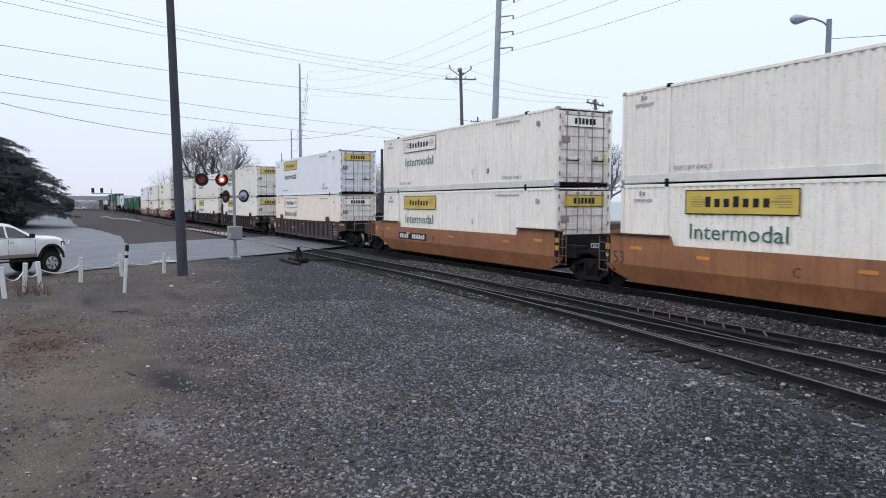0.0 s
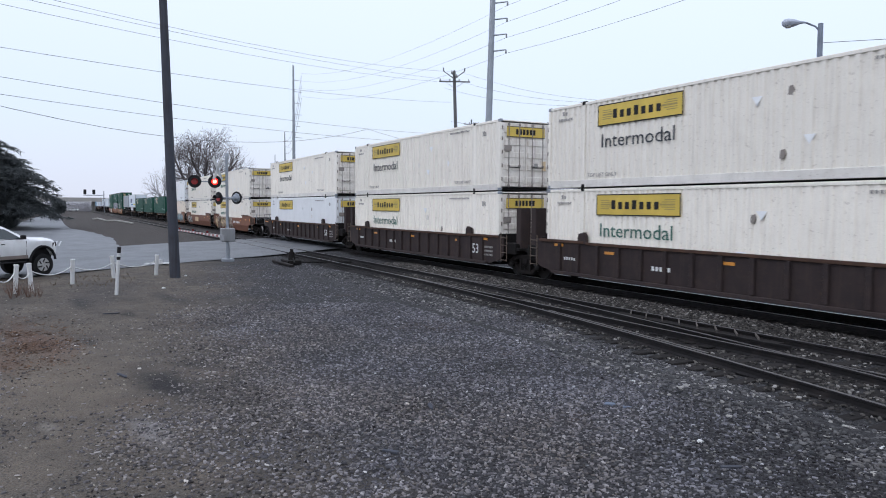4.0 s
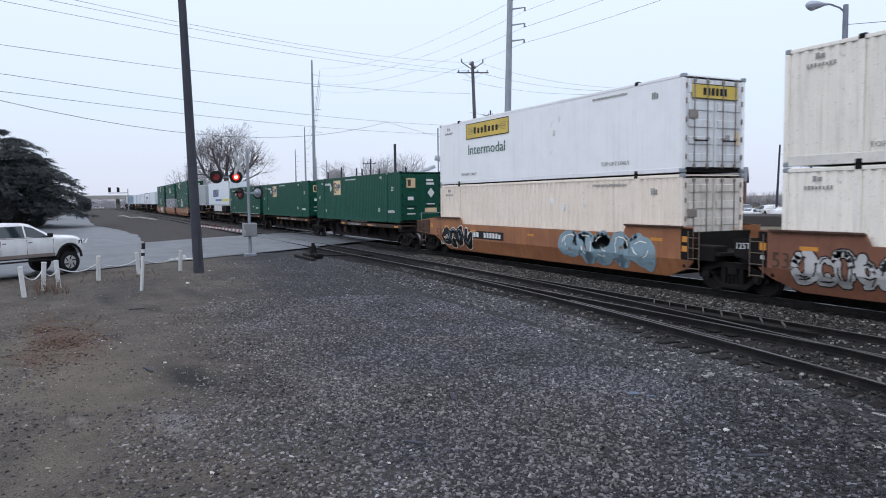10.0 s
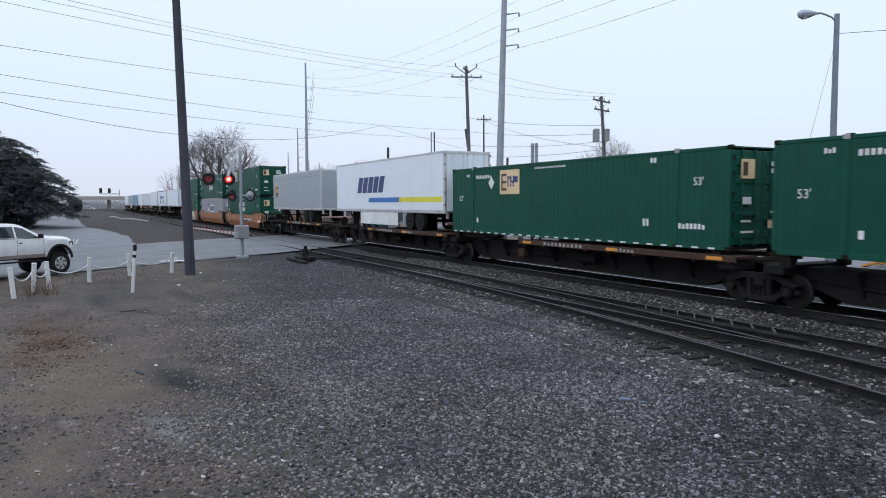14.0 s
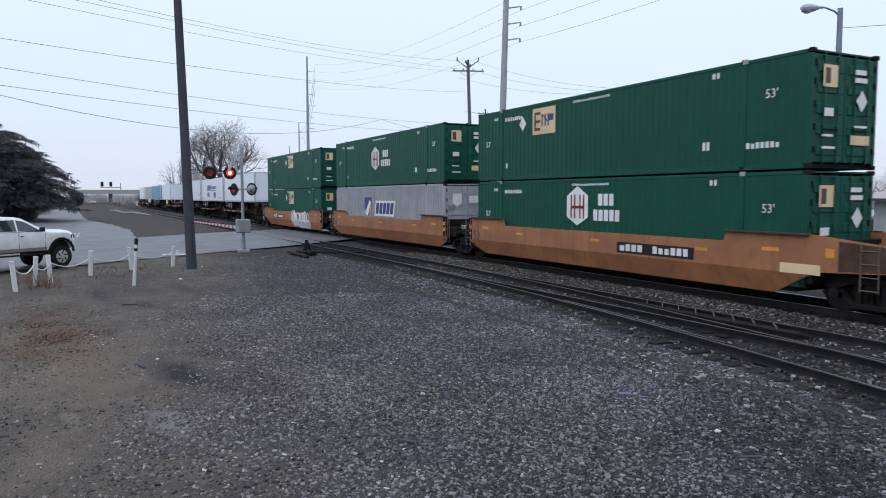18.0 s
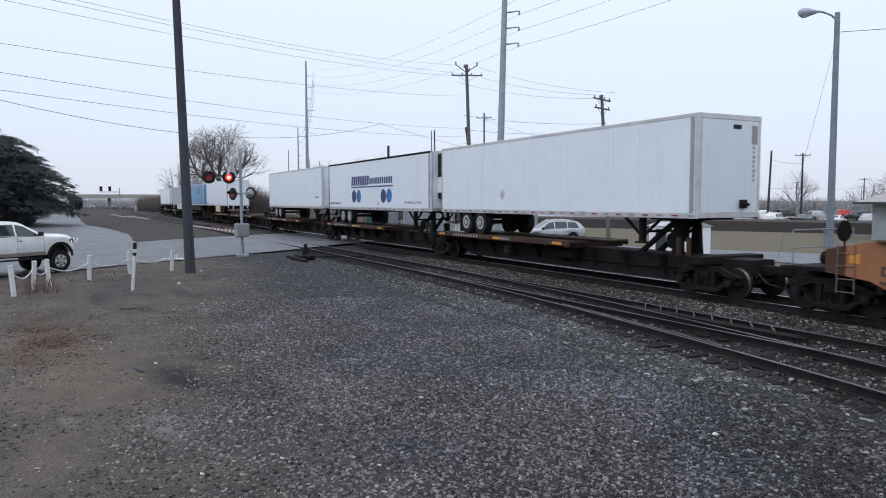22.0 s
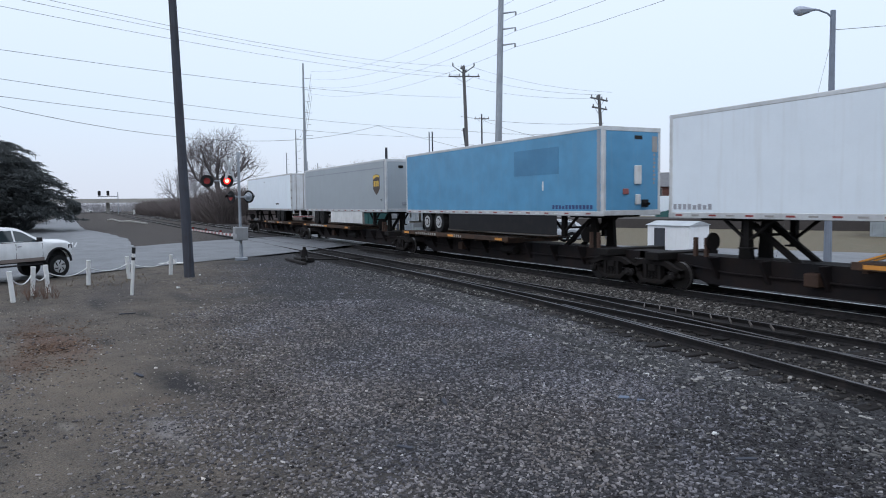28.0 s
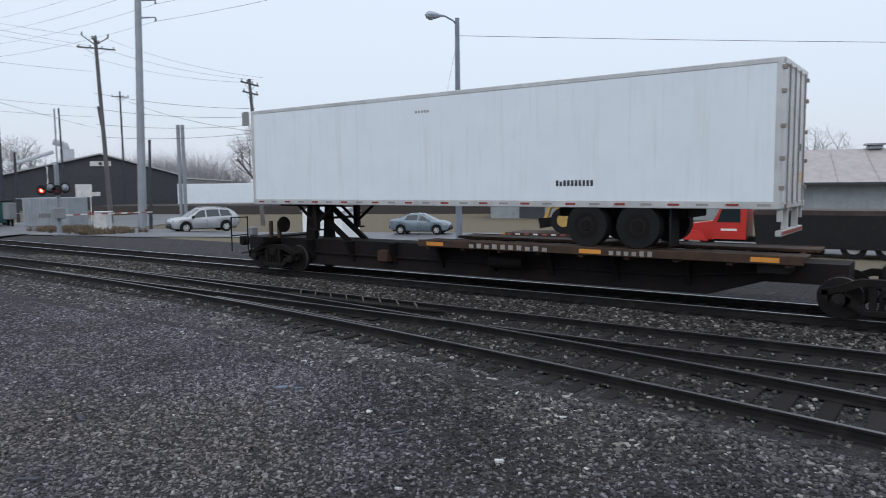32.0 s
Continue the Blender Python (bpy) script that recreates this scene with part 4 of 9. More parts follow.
def bars(parent, x0, x1, z0, z1, mat, y, n, name="lettering_bar", lean=0.0, fill=0.66, seed=0):
    """Plain bars in place of a line of lettering, each bar of a character's size."""
    rng = random.Random(seed + int(x0 * 91 + z0 * 37) + n)
    s, w = Shape(), (x1 - x0) / n
    for i in range(n):
        a = x0 + i * w
        b = a + w * fill
        z = z1 - (z1 - z0) * (rng.choice((0, 0, 0, 0.2)) if z1 - z0 < 0.3 else 0)
        s.prism([(a, z0), (b, z0), (b + lean, z), (a + lean, z)], "y", y - 0.005, y)
    o = part(name, s, mat, parent)
    o["kind"] = "stuff"
    return o


def container(label, paint, H, smooth=False, pitch=0.275, deep=0.050, L=16.15, frame_paint=None, group="containers on the train"):
    """A 53 ft box: walls, posts, rails, castings, roof and a pair of doors at the +x end."""
    c = thing("shipping_container", label, "container", group=group)
    fp = frame_paint or paint
    k = (paint.name, H, smooth, pitch, L, deep)
    h = L / 2
    rail = 0.27 if paint in (M_WHITE, M_CREAM) else 0.16
    stained = paint in (M_WHITE, M_CREAM, M_WHITE2)
    near = cached(("side", *k), lambda: (Shape().box(-h + 0.12, h - 0.12, -HW + 0.012, -HW + 0.03, rail, H - 0.12)
                                          if smooth else ribbed(L - 0.24, rail, H - 0.12, -HW + 0.008 + deep, deep, pitch)))
    part("side_wall", near, paint, c)
    far = cached(("far", *k), lambda: Shape().box(-h + 0.1, h - 0.1, HW - 0.05, HW - 0.03, rail, H - 0.1))
    part("side_wall", far, paint, c)
    part("roof", cached(("roof", *k), lambda: Shape().box(-h + 0.05, h - 0.05, -HW + 0.04, HW - 0.04, H - 0.07, H - 0.03)), paint, c)
    part("floor", cached(("floor", *k), lambda: Shape().box(-h + 0.1, h - 0.1, -HW + 0.05, HW - 0.05, 0.03, 0.14)), M_STEEL, c)
    part("front_wall", cached(("front", *k), lambda: Shape().box(-h + 0.02, -h + 0.06, -HW + 0.1, HW - 0.1, 0.15, H - 0.1)), paint, c)
    for y in (-HW, HW - 0.07):
        part("bottom_rail", cached(("brail", *k, y), lambda: Shape().box(-h + 0.15, h - 0.15, y, y + 0.07, 0.015, rail, 0.012)), M_RAILW if rail > 0.2 else fp, c)
        part("top_rail", cached(("trail", *k, y), lambda: Shape().box(-h + 0.15, h - 0.15, y, y + 0.07, H - 0.12, H - 0.02, 0.012)), fp, c)
    for x in (-h, h - 0.13):
        for y in (-HW, HW - 0.13):
            part("corner_post", cached(("post", *k, x, y), lambda: Shape().box(x, x + 0.13, y, y + 0.13, 0.12, H - 0.12, 0.015)), fp, c)
            for z in (0.0, H - 0.12):
                part("corner_casting", cached(("cast", *k, x, y, z), lambda: Shape().box(x - 0.004, x + 0.16, y - 0.004, y + 0.15, z, z + 0.12, 0.02)), M_GALV if stained else M_STEEL, c)
    for x in (-h + 1.93, h - 2.07):
        s = cached(("mid", *k, x), lambda: Shape().box(x, x + 0.14, -HW + 0.002, -HW + 0.05, rail, H - 0.12, 0.01))
        part("lifting_post", s, fp, c)
        for z in (0.0, H - 0.11):
            part("lifting_casting", cached(("mcast", *k, x, z), lambda: Shape().box(x - 0.02, x + 0.16, -HW - 0.012, -HW + 0.14, z, z + 0.13, 0.02)), M_STEEL, c)
    if smooth:
        part("riveting", cached(("rivets", *k), lambda: (lambda s: [s.box(-h + 0.2 + 0.15 * i, -h + 0.23 + 0.15 * i, -HW + 0.006, -HW + 0.013, zz, zz + 0.025)
             for i in range(int((L - 0.4) / 0.15)) for zz in (H - 0.17, rail + 0.03)] and s)(Shape())), fp, c)["kind"] = "stuff"
    # doors
    for y0, y1 in ((-HW + 0.13, -0.01), (0.01, HW - 0.13)):
        def leaf():
            s = Shape().box(h - 0.05, h - 0.015, y0, y1, 0.17, H - 0.14, 0.01)
            for i in range(5):
                z = 0.34 + i * (H - 0.7) / 4.4
                s.box(h - 0.02, h + 0.015, y0 + 0.09, y1 - 0.09, z, z + 0.24, 0.025)
            return s
        d = part("door", cached(("door", *k, y0), leaf), (M_DOORT if paint is M_WHITE2 else M_DOORW) if stained else paint, c, "rust-stained white door" if stained else "")
        for y in (y0 + (y1 - y0) * 0.27, y0 + (y1 - y0) * 0.73):
            part("lock_rod", cached(("rod", *k, y), lambda: Shape().tube((h + 0.035, y, 0.12), (h + 0.035, y, H - 0.1), 0.019, n=6)
                 .box(h + 0.01, h + 0.06, y - 0.04, y + 0.04, 0.16, 0.26).box(h + 0.01, h + 0.06, y - 0.04, y + 0.04, H - 0.26, H - 0.16)
                 .box(h + 0.02, h + 0.07, y - 0.05, y + 0.05, 1.0, 1.06)), M_ROD if stained else paint, d)
        part("handle", cached(("hdl", *k, y0), lambda: Shape().box(h + 0.05, h + 0.075, y0 + 0.3, y1 - 0.3, 0.95, 0.99, 0.008)), M_STEEL, d)
        yy = y0 - 0.02 if y0 < 0 else y1 - 0.03
        for z in (0.4, 0.95, 1.5, 2.05, 2.5):
            part("hinge", cached(("hng", *k, y0), lambda: Shape().box(h - 0.02, h + 0.03, yy, yy + 0.05, 0, 0.16, 0.01)), M_ROD if stained else M_STEEL, d, at=pose(0, 0, z))
    return c


def yellow_sign(c, x0, x1, z0, z1, y=-HW - 0.002, bright=True):
    m = M_YELLOW if bright else M_WHITE
    p = dot(c, "sign_panel", x0, x1, z0, z1, m, y, label="yellow sign panel with a black border" if bright else "faded sign panel with a black border")
    b = 0.035
    s = Shape()
    for q in ((x0, x1, z0, z0 + b), (x0, x1, z1 - b, z1), (x0, x0 + b, z0, z1), (x1 - b, x1, z0, z1)):
        s.box(q[0], q[1], y - 0.010, y - 0.006, q[2], q[3])
    part("border", s, M_BLACK, p)
    zc, hh, w = (z0 + z1) / 2, (z1 - z0), x1 - x0
    s = Shape()
    for i in range(3):
        dz = hh * (0.12 + 0.09 * i)
        for sx in (0, 1):
            a, e = (x0 + w * 0.06, x0 + w * (0.17 + 0.03 * i)) if sx == 0 else (x1 - w * (0.17 + 0.03 * i), x1 - w * 0.06)
            s.box(a, e, y - 0.010, y - 0.006, zc - hh * 0.32 + dz, zc - hh * 0.32 + dz + 0.022)
            s.box(a, e, y - 0.010, y - 0.006, zc + hh * 0.32 - dz, zc + hh * 0.32 - dz + 0.022)
    part("stripe_mark", s, M_SIGNLINE, p)["kind"] = "stuff"
    bars(p, x0 + w * 0.20, x1 - w * 0.20, z0 + hh * 0.30, z0 + hh * 0.72, M_BLACK, y - 0.006, 7, fill=0.58)


def door_sign(c, L, z0, z1, bright=True):
    x = L / 2 + 0.016
    s = Shape().box(x, x + 0.006, -0.95, 0.95, z0, z1)
    p = part("door_sign", s, M_YELLOW if bright else M_WHITE, c, "yellow sign across the doors")
    s = Shape()
    for i in range(6):
        y = -0.5 + i * 0.17
        s.box(x + 0.006, x + 0.011, y, y + 0.12, z0 + 0.11, z1 - 0.11)
    for q in ((-0.95, 0.95, z0, z0 + 0.025), (-0.95, 0.95, z1 - 0.025, z1)):
        s.box(x + 0.006, x + 0.011, *q)
    part("lettering_bar", s, M_BLACK, p)["kind"] = "stuff"


def plates(c, L, H, dark=True):
    """Small data plates and stickers on the doors and walls."""
    h = L / 2
    x = h + 0.02
    m = M_TEXTFADE if dark else M_TEXTW
    s = Shape()
    s.box(x, x + 0.008, 0.42, 0.62, 0.95, 1.15)
    part("data_plate", s, m, c)
    part("sticker", Shape().box(x, x + 0.008, 0.82, 1.02, 0.85, 1.25), M_TAN, c)
    part("vent", Shape().box(x, x + 0.03, -1.08, -0.72, 1.62, 1.86, 0.01), M_ROD, c)
    for x in (-h + 2.25, h - 3.75):
        write("TOP LIFT ONLY", x, 0.36, -HW - 0.006, 0.13, m, c, wide=1.45, label="faded grey stencil")
    bars(c, -h + 0.62, -h + 1.42, H - 0.55, H - 0.46, m, -HW - 0.002, 8)
    bars(c, -h + 0.85, -h + 1.15, H - 0.36, H - 0.22, m, -HW - 0.002, 2)
    bars(c, h - 1.3, h - 1.0, H - 0.62, H - 0.42, m, -HW - 0.002, 3)
    bars(c, h - 4.2, h - 2.4, H - 0.32, H - 0.24, m, -HW - 0.002, 16)


def hunt_box(where, paint=None, H=2.93, sign=True, word=True, smooth=False, green=True, faded=False, seed=0):
    c = container("white corrugated 53-foot container with a yellow sign" if paint is M_WHITE else "white 53-foot container with rusty doors riding the train",
                  paint or M_WHITE, H, smooth=smooth)
    if sign:
        yellow_sign(c, 2.75 - 8.075, 6.45 - 8.075, H - 0.92, H - 0.22, bright=not faded)
        door_sign(c, 16.15, H - 0.72, H - 0.28, bright=not faded)
        if word:
            write("Intermodal", 2.95 - 8.075, H - 1.62, -HW - 0.006, 0.46, M_TEXTG if green else M_TEXTK, c, wide=3.2, label="dark green word on the wall")
    plates(c, 16.15, H)
    rng = random.Random(seed)
    # scuffs and patches
    for i in range(2):
        x, z = rng.uniform(0.5, 6), rng.uniform(0.5, 2.2)
        s = Shape().prism([(x, z), (x + 0.10, z - 0.03), (x + 0.16, z + 0.10), (x + 0.12, z + 0.22), (x + 0.02, z + 0.2)], "y", -HW - 0.008, -HW + 0.04)
        part("patch", s, rng.choice((M_ROD, M_RAILW, M_WHITE2)), c)
    s = Shape()
    for z in (H * 0.75, H * 0.38):
        x = 1.2 + rng.uniform(-1, 1)
        s.prism([(x, z), (x + 0.16, z - 0.24), (x + 0.32, z)], "y", -HW - 0.006, -HW + 0.03)
    part("arrow_patch", s, M_WHITE2, c)["kind"] = "stuff"
    return c


def emp_box(kind, H=2.93, dots=False):
    c = container("dark green 53-foot container with shallow ribs and white stencils", M_GREEN, H, deep=0.009)
    y = -HW - 0.002
    if kind in ("emp", "emp_mid"):
        x0 = (4.25 if kind == "emp" else 7.3) - 8.075
        p = dot(c, "sign_panel", x0, x0 + 1.48, H - 1.22, H - 0.22, M_TAN, y, label="tan square sign with dark and blue shapes")
        s = Shape()
        z = H - 1.22
        s.box(x0 + 0.12, x0 + 0.22, y - 0.011, y - 0.006, z + 0.15, z + 0.85)
        for dz in (0.15, 0.45, 0.75):
            s.box(x0 + 0.22, x0 + 0.52, y - 0.011, y - 0.006, z + dz, z + dz + 0.10)
        part("dark_mark", s, M_SHIELD, p)
        s = Shape()
        for dx in (0.60, 0.80, 1.0):
            s.box(x0 + dx, x0 + dx + 0.08, y - 0.011, y - 0.006, z + 0.3, z + 0.75)
        s.box(x0 + 1.08, x0 + 1.36, y - 0.011, y - 0.006, z + 0.48, z + 0.72)
        s.prism([(x0 + 0.62, z + 0.75), (x0 + 0.7, z + 0.75), (x0 + 1.05, z + 0.45), (x0 + 0.95, z + 0.45)], "y", y - 0.011, y - 0.006)
        part("blue_mark", s, M_NAVY, p)
        s = Shape()
        x, z = x0 - 0.7, H - 0.72
        s.prism([(x, z - 0.28), (x + 0.24, z), (x, z + 0.28), (x - 0.24, z)], "y", y - 0.006, y)
        part("placard", s, M_TEXTW, c, "white diamond placard")
    else:
        x0 = (6.5 if kind == "hub_low" else 6.6) - 8.075
        z = 1.25 if kind == "hub_low" else 0.9
        s = Shape().prism([(x0, z + 0.3), (x0 + 0.6, z), (x0 + 1.2, z + 0.3), (x0 + 1.2, z + 1.05), (x0 + 0.6, z + 1.4), (x0, z + 1.05)], "y", y - 0.006, y)
        p = part("shield_sign", s, M_TEXTW, c, "white six-sided sign with red bars")
        s = Shape()
        for dx in (0.22, 0.42, 0.72, 0.92):
            s.box(x0 + dx, x0 + dx + 0.08, y - 0.011, y - 0.006, z + 0.25, z + 1.1)
        s.box(x0 + 0.22, x0 + 1.0, y - 0.011, y - 0.006, z + 0.6, z + 0.7)
        part("red_mark", s, M_REDBAR, p)
        bars(c, x0 + 1.75, x0 + 2.6, z + 0.72, z + 1.12, M_TEXTW, y, 3, fill=0.75)
        bars(c, x0 + 1.5, x0 + 2.9, z + 0.2, z + 0.58, M_TEXTW, y, 5, fill=0.75)
    write("53'", 14.86 - 8.075, 1.85, y - 0.004, 0.24, M_TEXTW, c)
    write("53'", 0.72 - 8.075, 1.45, y - 0.004, 0.24, M_TEXTW, c)
    bars(c, 1.40 - 8.075, 1.72 - 8.075, H - 0.42, H - 0.29, M_TEXTW, y, 3)
    bars(c, 2.25 - 8.075, 3.55 - 8.075, H - 0.52, H - 0.37, M_TEXTW, y, 9)
    bars(c, 14.3 - 8.075, 15.35 - 8.075, 0.58, 0.74, M_TEXTW, y, 7)
    bars(c, 6.8 - 8.075, 8.8 - 8.075, H - 0.27, H - 0.19, M_TEXTW, y, 18)
    bars(c, 12.8 - 8.075, 13.1 - 8.075, 0.62, 0.85, M_TEXTW, y, 2)
    bars(c, 13.1 - 8.075, 13.4 - 8.075, H - 0.35, H - 0.2, M_TEXTW, y, 2)
    bars(c, 2.3 - 8.075, 2.5 - 8.075, 0.5, 0.75, M_TEXTW, y, 1)
    for x in (1.95 - 8.075, 14.2 - 8.075):
        part("stacking_post", cached(("stackpost", H), lambda: Shape().box(-0.07, 0.07, -HW - 0.016, -HW + 0.03, 0.12, H - 0.1, 0.008)), M_GREEN, c, at=pose(x, 0, 0))
        part("post_fitting", cached(("postfit", H), lambda: Shape().box(-0.09, 0.09, -HW - 0.02, -HW + 0.06, H - 0.12, H + 0.004, 0.01)), M_TEXTFADE, c, at=pose(x, 0, 0))
    # door markings
    x = 8.075 + 0.045
    part("door_sticker", Shape().box(x, x + 0.006, -0.92, -0.38, H - 0.92, H - 0.38), M_TAN, c)
    part("door_mark", Shape().box(x + 0.006, x + 0.01, -0.84, -0.66, H - 0.84, H - 0.46), M_SHIELD, c)
    part("door_sticker", Shape().box(x, x + 0.006, 0.2, 0.95, 0.62, 0.86), M_TAN, c)
    s = Shape()
    for yy, zz, w, hh in ((0.3, H - 0.55, 0.45, 0.12), (0.3, H - 0.75, 0.5, 0.12), (-0.85, 1.3, 0.35, 0.2), (-0.9, 0.8, 0.4, 0.06), (0.3, 1.05, 0.55, 0.06), (-0.9, 0.5, 0.5, 0.06)):
        s.box(x, x + 0.006, yy, yy + w, zz, zz + hh)
    s.prism([(0.6, 1.45), (0.82, 1.72), (0.6, 2.0), (0.38, 1.72)], "x", x, x + 0.006)
    part("door_stencil", s, M_TEXTW, c)["kind"] = "stuff"
    if dots:
        s = Shape()
        for i in range(26):
            s.box(-7.9 + i * 0.61, -7.65 + i * 0.61, y - 0.008, y, 0.035, 0.085)
        part("reflector_strip", s, M_TEXTW, c)["kind"] = "stuff"
    return c


def grey_box(H=2.93):
    c = container("grey corrugated 53-foot container with navy and white shapes", M_GREY, H)
    y = -HW - 0.002
    x = 5.35 - 8.075
    s = Shape().prism([(x, 2.25), (x, 1.55), (x + 0.6, 1.12), (x + 1.2, 1.55), (x + 1.2, 2.25)], "y", y - 0.006, y)
    p = part("shield_sign", s, M_NAVY, c, "navy shield with a white flash")
    part("flash_mark", Shape().prism([(x + 0.1, 1.3), (x + 0.55, 1.12), (x + 1.1, 1.95), (x + 0.9, 2.1)], "y", y - 0.012, y - 0.006), M_TEXTW, p)
    part("gold_mark", Shape().prism([(x + 0.75, 1.25), (x + 1.15, 1.5), (x + 1.15, 1.9)], "y", y - 0.014, y - 0.012), M_GOLD, p)
    q = slanted(c, "name_panel", x + 1.65, x + 4.6, 1.15, 2.05, 0.22, M_TEXTW, y)
    bars(q, x + 1.85, x + 4.55, 1.28, 1.92, M_NAVY, y - 0.006, 5, lean=0.16, fill=0.8)
    plates(c, 16.15, H)
    xx = 8.075 + 0.045
    part("door_stencil", Shape().box(xx, xx + 0.006, 0.05, 0.95, H - 0.95, H - 0.6), M_TEXTW, c)
    part("door_mark", Shape().prism([(-0.85, H - 0.5), (-0.85, H - 0.95), (-0.6, H - 1.15), (-0.35, H - 0.95), (-0.35, H - 0.5)], "x", xx, xx + 0.006), M_TEXTW, c)
    return c


# ---- running gear ----
def truck(parent, x, r=0.46):
    """A two-axle bogie: cast side frames with open windows, coil springs, axles and wheels."""
    t = part("truck", cached(("bolster",), lambda: Shape().box(-0.17, 0.17, -1.12, 1.12, 0.50, 0.72, 0.03)), M_TRUCK, parent, at=pose(x, 0, 0))

    def frame_shape(y):
        s = Shape()
        a, b = y - 0.085, y + 0.085
        s.outline([(1.20, 0.50), (1.20, 0.62), (0.98, 0.67), (0.52, 0.86), (-0.52, 0.86), (-0.98, 0.67), (-1.20, 0.62), (-1.20, 0.50), (-0.92, 0.54), (-0.48, 0.71), (0.48, 0.71), (0.92, 0.54)][::-1], "y", a, b)
        for d in (-1, 1):
            s.prism([(d * 1.02, 0.55), (d * 0.86, 0.57), (d * 0.40, 0.27), (d * 0.46, 0.13)], "y", a, b)
            s.prism([(d * 0.24, 0.25), (d * 0.37, 0.25), (d * 0.37, 0.72), (d * 0.24, 0.72)], "y", a, b)
            s.prism([(d * 1.20, 0.60), (d * 1.09, 0.60), (d * 1.09, 0.36), (d * 1.20, 0.40)], "y", a, b)
            s.prism([(d * 0.77, 0.58), (d * 0.66, 0.50), (d * 0.70, 0.36), (d * 0.77, 0.34)], "y", a, b)
        s.box(-0.46, 0.46, a - 0.02, b + 0.02, 0.12, 0.26, 0.02)
        return s

    def coil(y):
        s = Shape()
        for xx in (-0.15, 0.0, 0.15):
            s.tube((xx, y, 0.26), (xx, y, 0.52), 0.042, n=7)
            for k in range(5):
                s.tube((xx, y, 0.275 + 0.05 * k), (xx, y, 0.298 + 0.05 * k), 0.066, n=8)
        return s

    for y in (-1.0, 1.0):
        f = part("side_frame", cached(("sframe", y), lambda: frame_shape(y)), M_TRUCK, t)
        part("spring", cached(("spring", y), lambda: coil(y * 1.03)), M_STEEL, f)
    part("brake_beam", cached(("brakebeam",), lambda: Shape().box(-0.36, -0.28, -0.8, 0.8, 0.30, 0.40, 0.01).box(0.28, 0.36, -0.8, 0.8, 0.30, 0.40, 0.01)), M_STEEL, t)
    for ax in (-0.89, 0.89):
        part("axle", cached(("axle", ax, r), lambda: Shape().tube((ax, -1.12, r), (ax, 1.12, r), 0.08, n=8)), M_STEEL, t)
        for y, o in ((-0.7525, -1), (0.7525, 1)):
            def wheel():
                s = Shape().tube((ax, y - 0.065, r), (ax, y + 0.065, r), r, n=28)
                s.tube((ax, y - 0.05, r), (ax, y + 0.05, r), r + 0.002, n=28, mi=1)
                s.tube((ax, y - o * 0.065, r), (ax, y - o * 0.095, r), r + 0.03, n=28)
                s.tube((ax, y + o * 0.06, r), (ax, y + o * 0.075, r), r * 0.98, r * 0.97, n=28)
                s.tube((ax, y + o * 0.065, r), (ax, y + o * 0.078, r), r * 0.84, r * 0.84, n=24)
                s.tube((ax, y + o * 0.06, r), (ax, y + o * 0.12, r), r * 0.40, r * 0.32, n=16)
                return s
            part("wheel", cached(("wheel", ax, y, r), wheel), [M_WHEEL if o < 0 else M_STEEL, M_TREAD], t)
            part("bearing_cap", cached(("cap", ax, y, r), lambda: Shape().tube((ax, o * 0.95, r), (ax, o * 1.16, r), 0.125, n=12).tube((ax, o * 1.16, r), (ax, o * 1.19, r), 0.085, 0.07, n=8)), M_WHEEL, t)
    return t


def ladder(parent, x, y, z0, z1, w=0.42):
    s = Shape()
    for i in range(int((z1 - z0) / 0.3) + 1):
        z = z0 + i * 0.3
        s.tube((x, y, z), (x + w, y, z), 0.014, n=5)
    for xx in (x, x + w):
        s.tube((xx, y, z0 - 0.05), (xx, y, z1 + 0.1), 0.016, n=5)
    return part("ladder", s, M_LADDER, parent)


def coupler(parent, x0, x1):
    s = Shape().box(min(x0, x1), max(x0, x1), -0.09, 0.09, 0.72, 0.92, 0.02)
    xe = x1
    d = 1 if x1 > x0 else -1
    s.box(min(xe, xe + d * 0.28), max(xe, xe + d * 0.28), -0.17, 0.15, 0.66, 0.99, 0.05)
    part("coupler", s, M_STEEL, parent)
    s = Shape()
    pts = [Vector((x0, -0.25, 0.75)), Vector((x0 + d * 0.4, -0.3, 0.45)), Vector((x1, -0.28, 0.38))]
    for a, b in zip(pts, pts[1:]):
        s.tube(a, b, 0.025, n=6)
    part("air_hose", s, M_BLACK, parent)


WELL_BEND = 0.86         # below this the plain sides lean inwards


def clipped(poly, z, above):
    """The piece of an xz outline above or below a level."""
    out = []
    for a, b in zip(poly, poly[1:] + poly[:1]):
        ia, ib = (a[1] >= z) == above, (b[1] >= z) == above
        if ia:
            out.append(a)
        if ia != ib:
            u = (z - a[1]) / (b[1] - a[1])
            out.append((a[0] + (b[0] - a[0]) * u, z))
    return out


def lean_in(shape, y):
    """Leans what lies below the bend of a well car's side with it."""
    sg = 1 if y < 0 else -1
    shape.v = [(a, b + sg * 0.34 * max(0.0, WELL_BEND - c), c) for a, b, c in shape.v]
    return shape


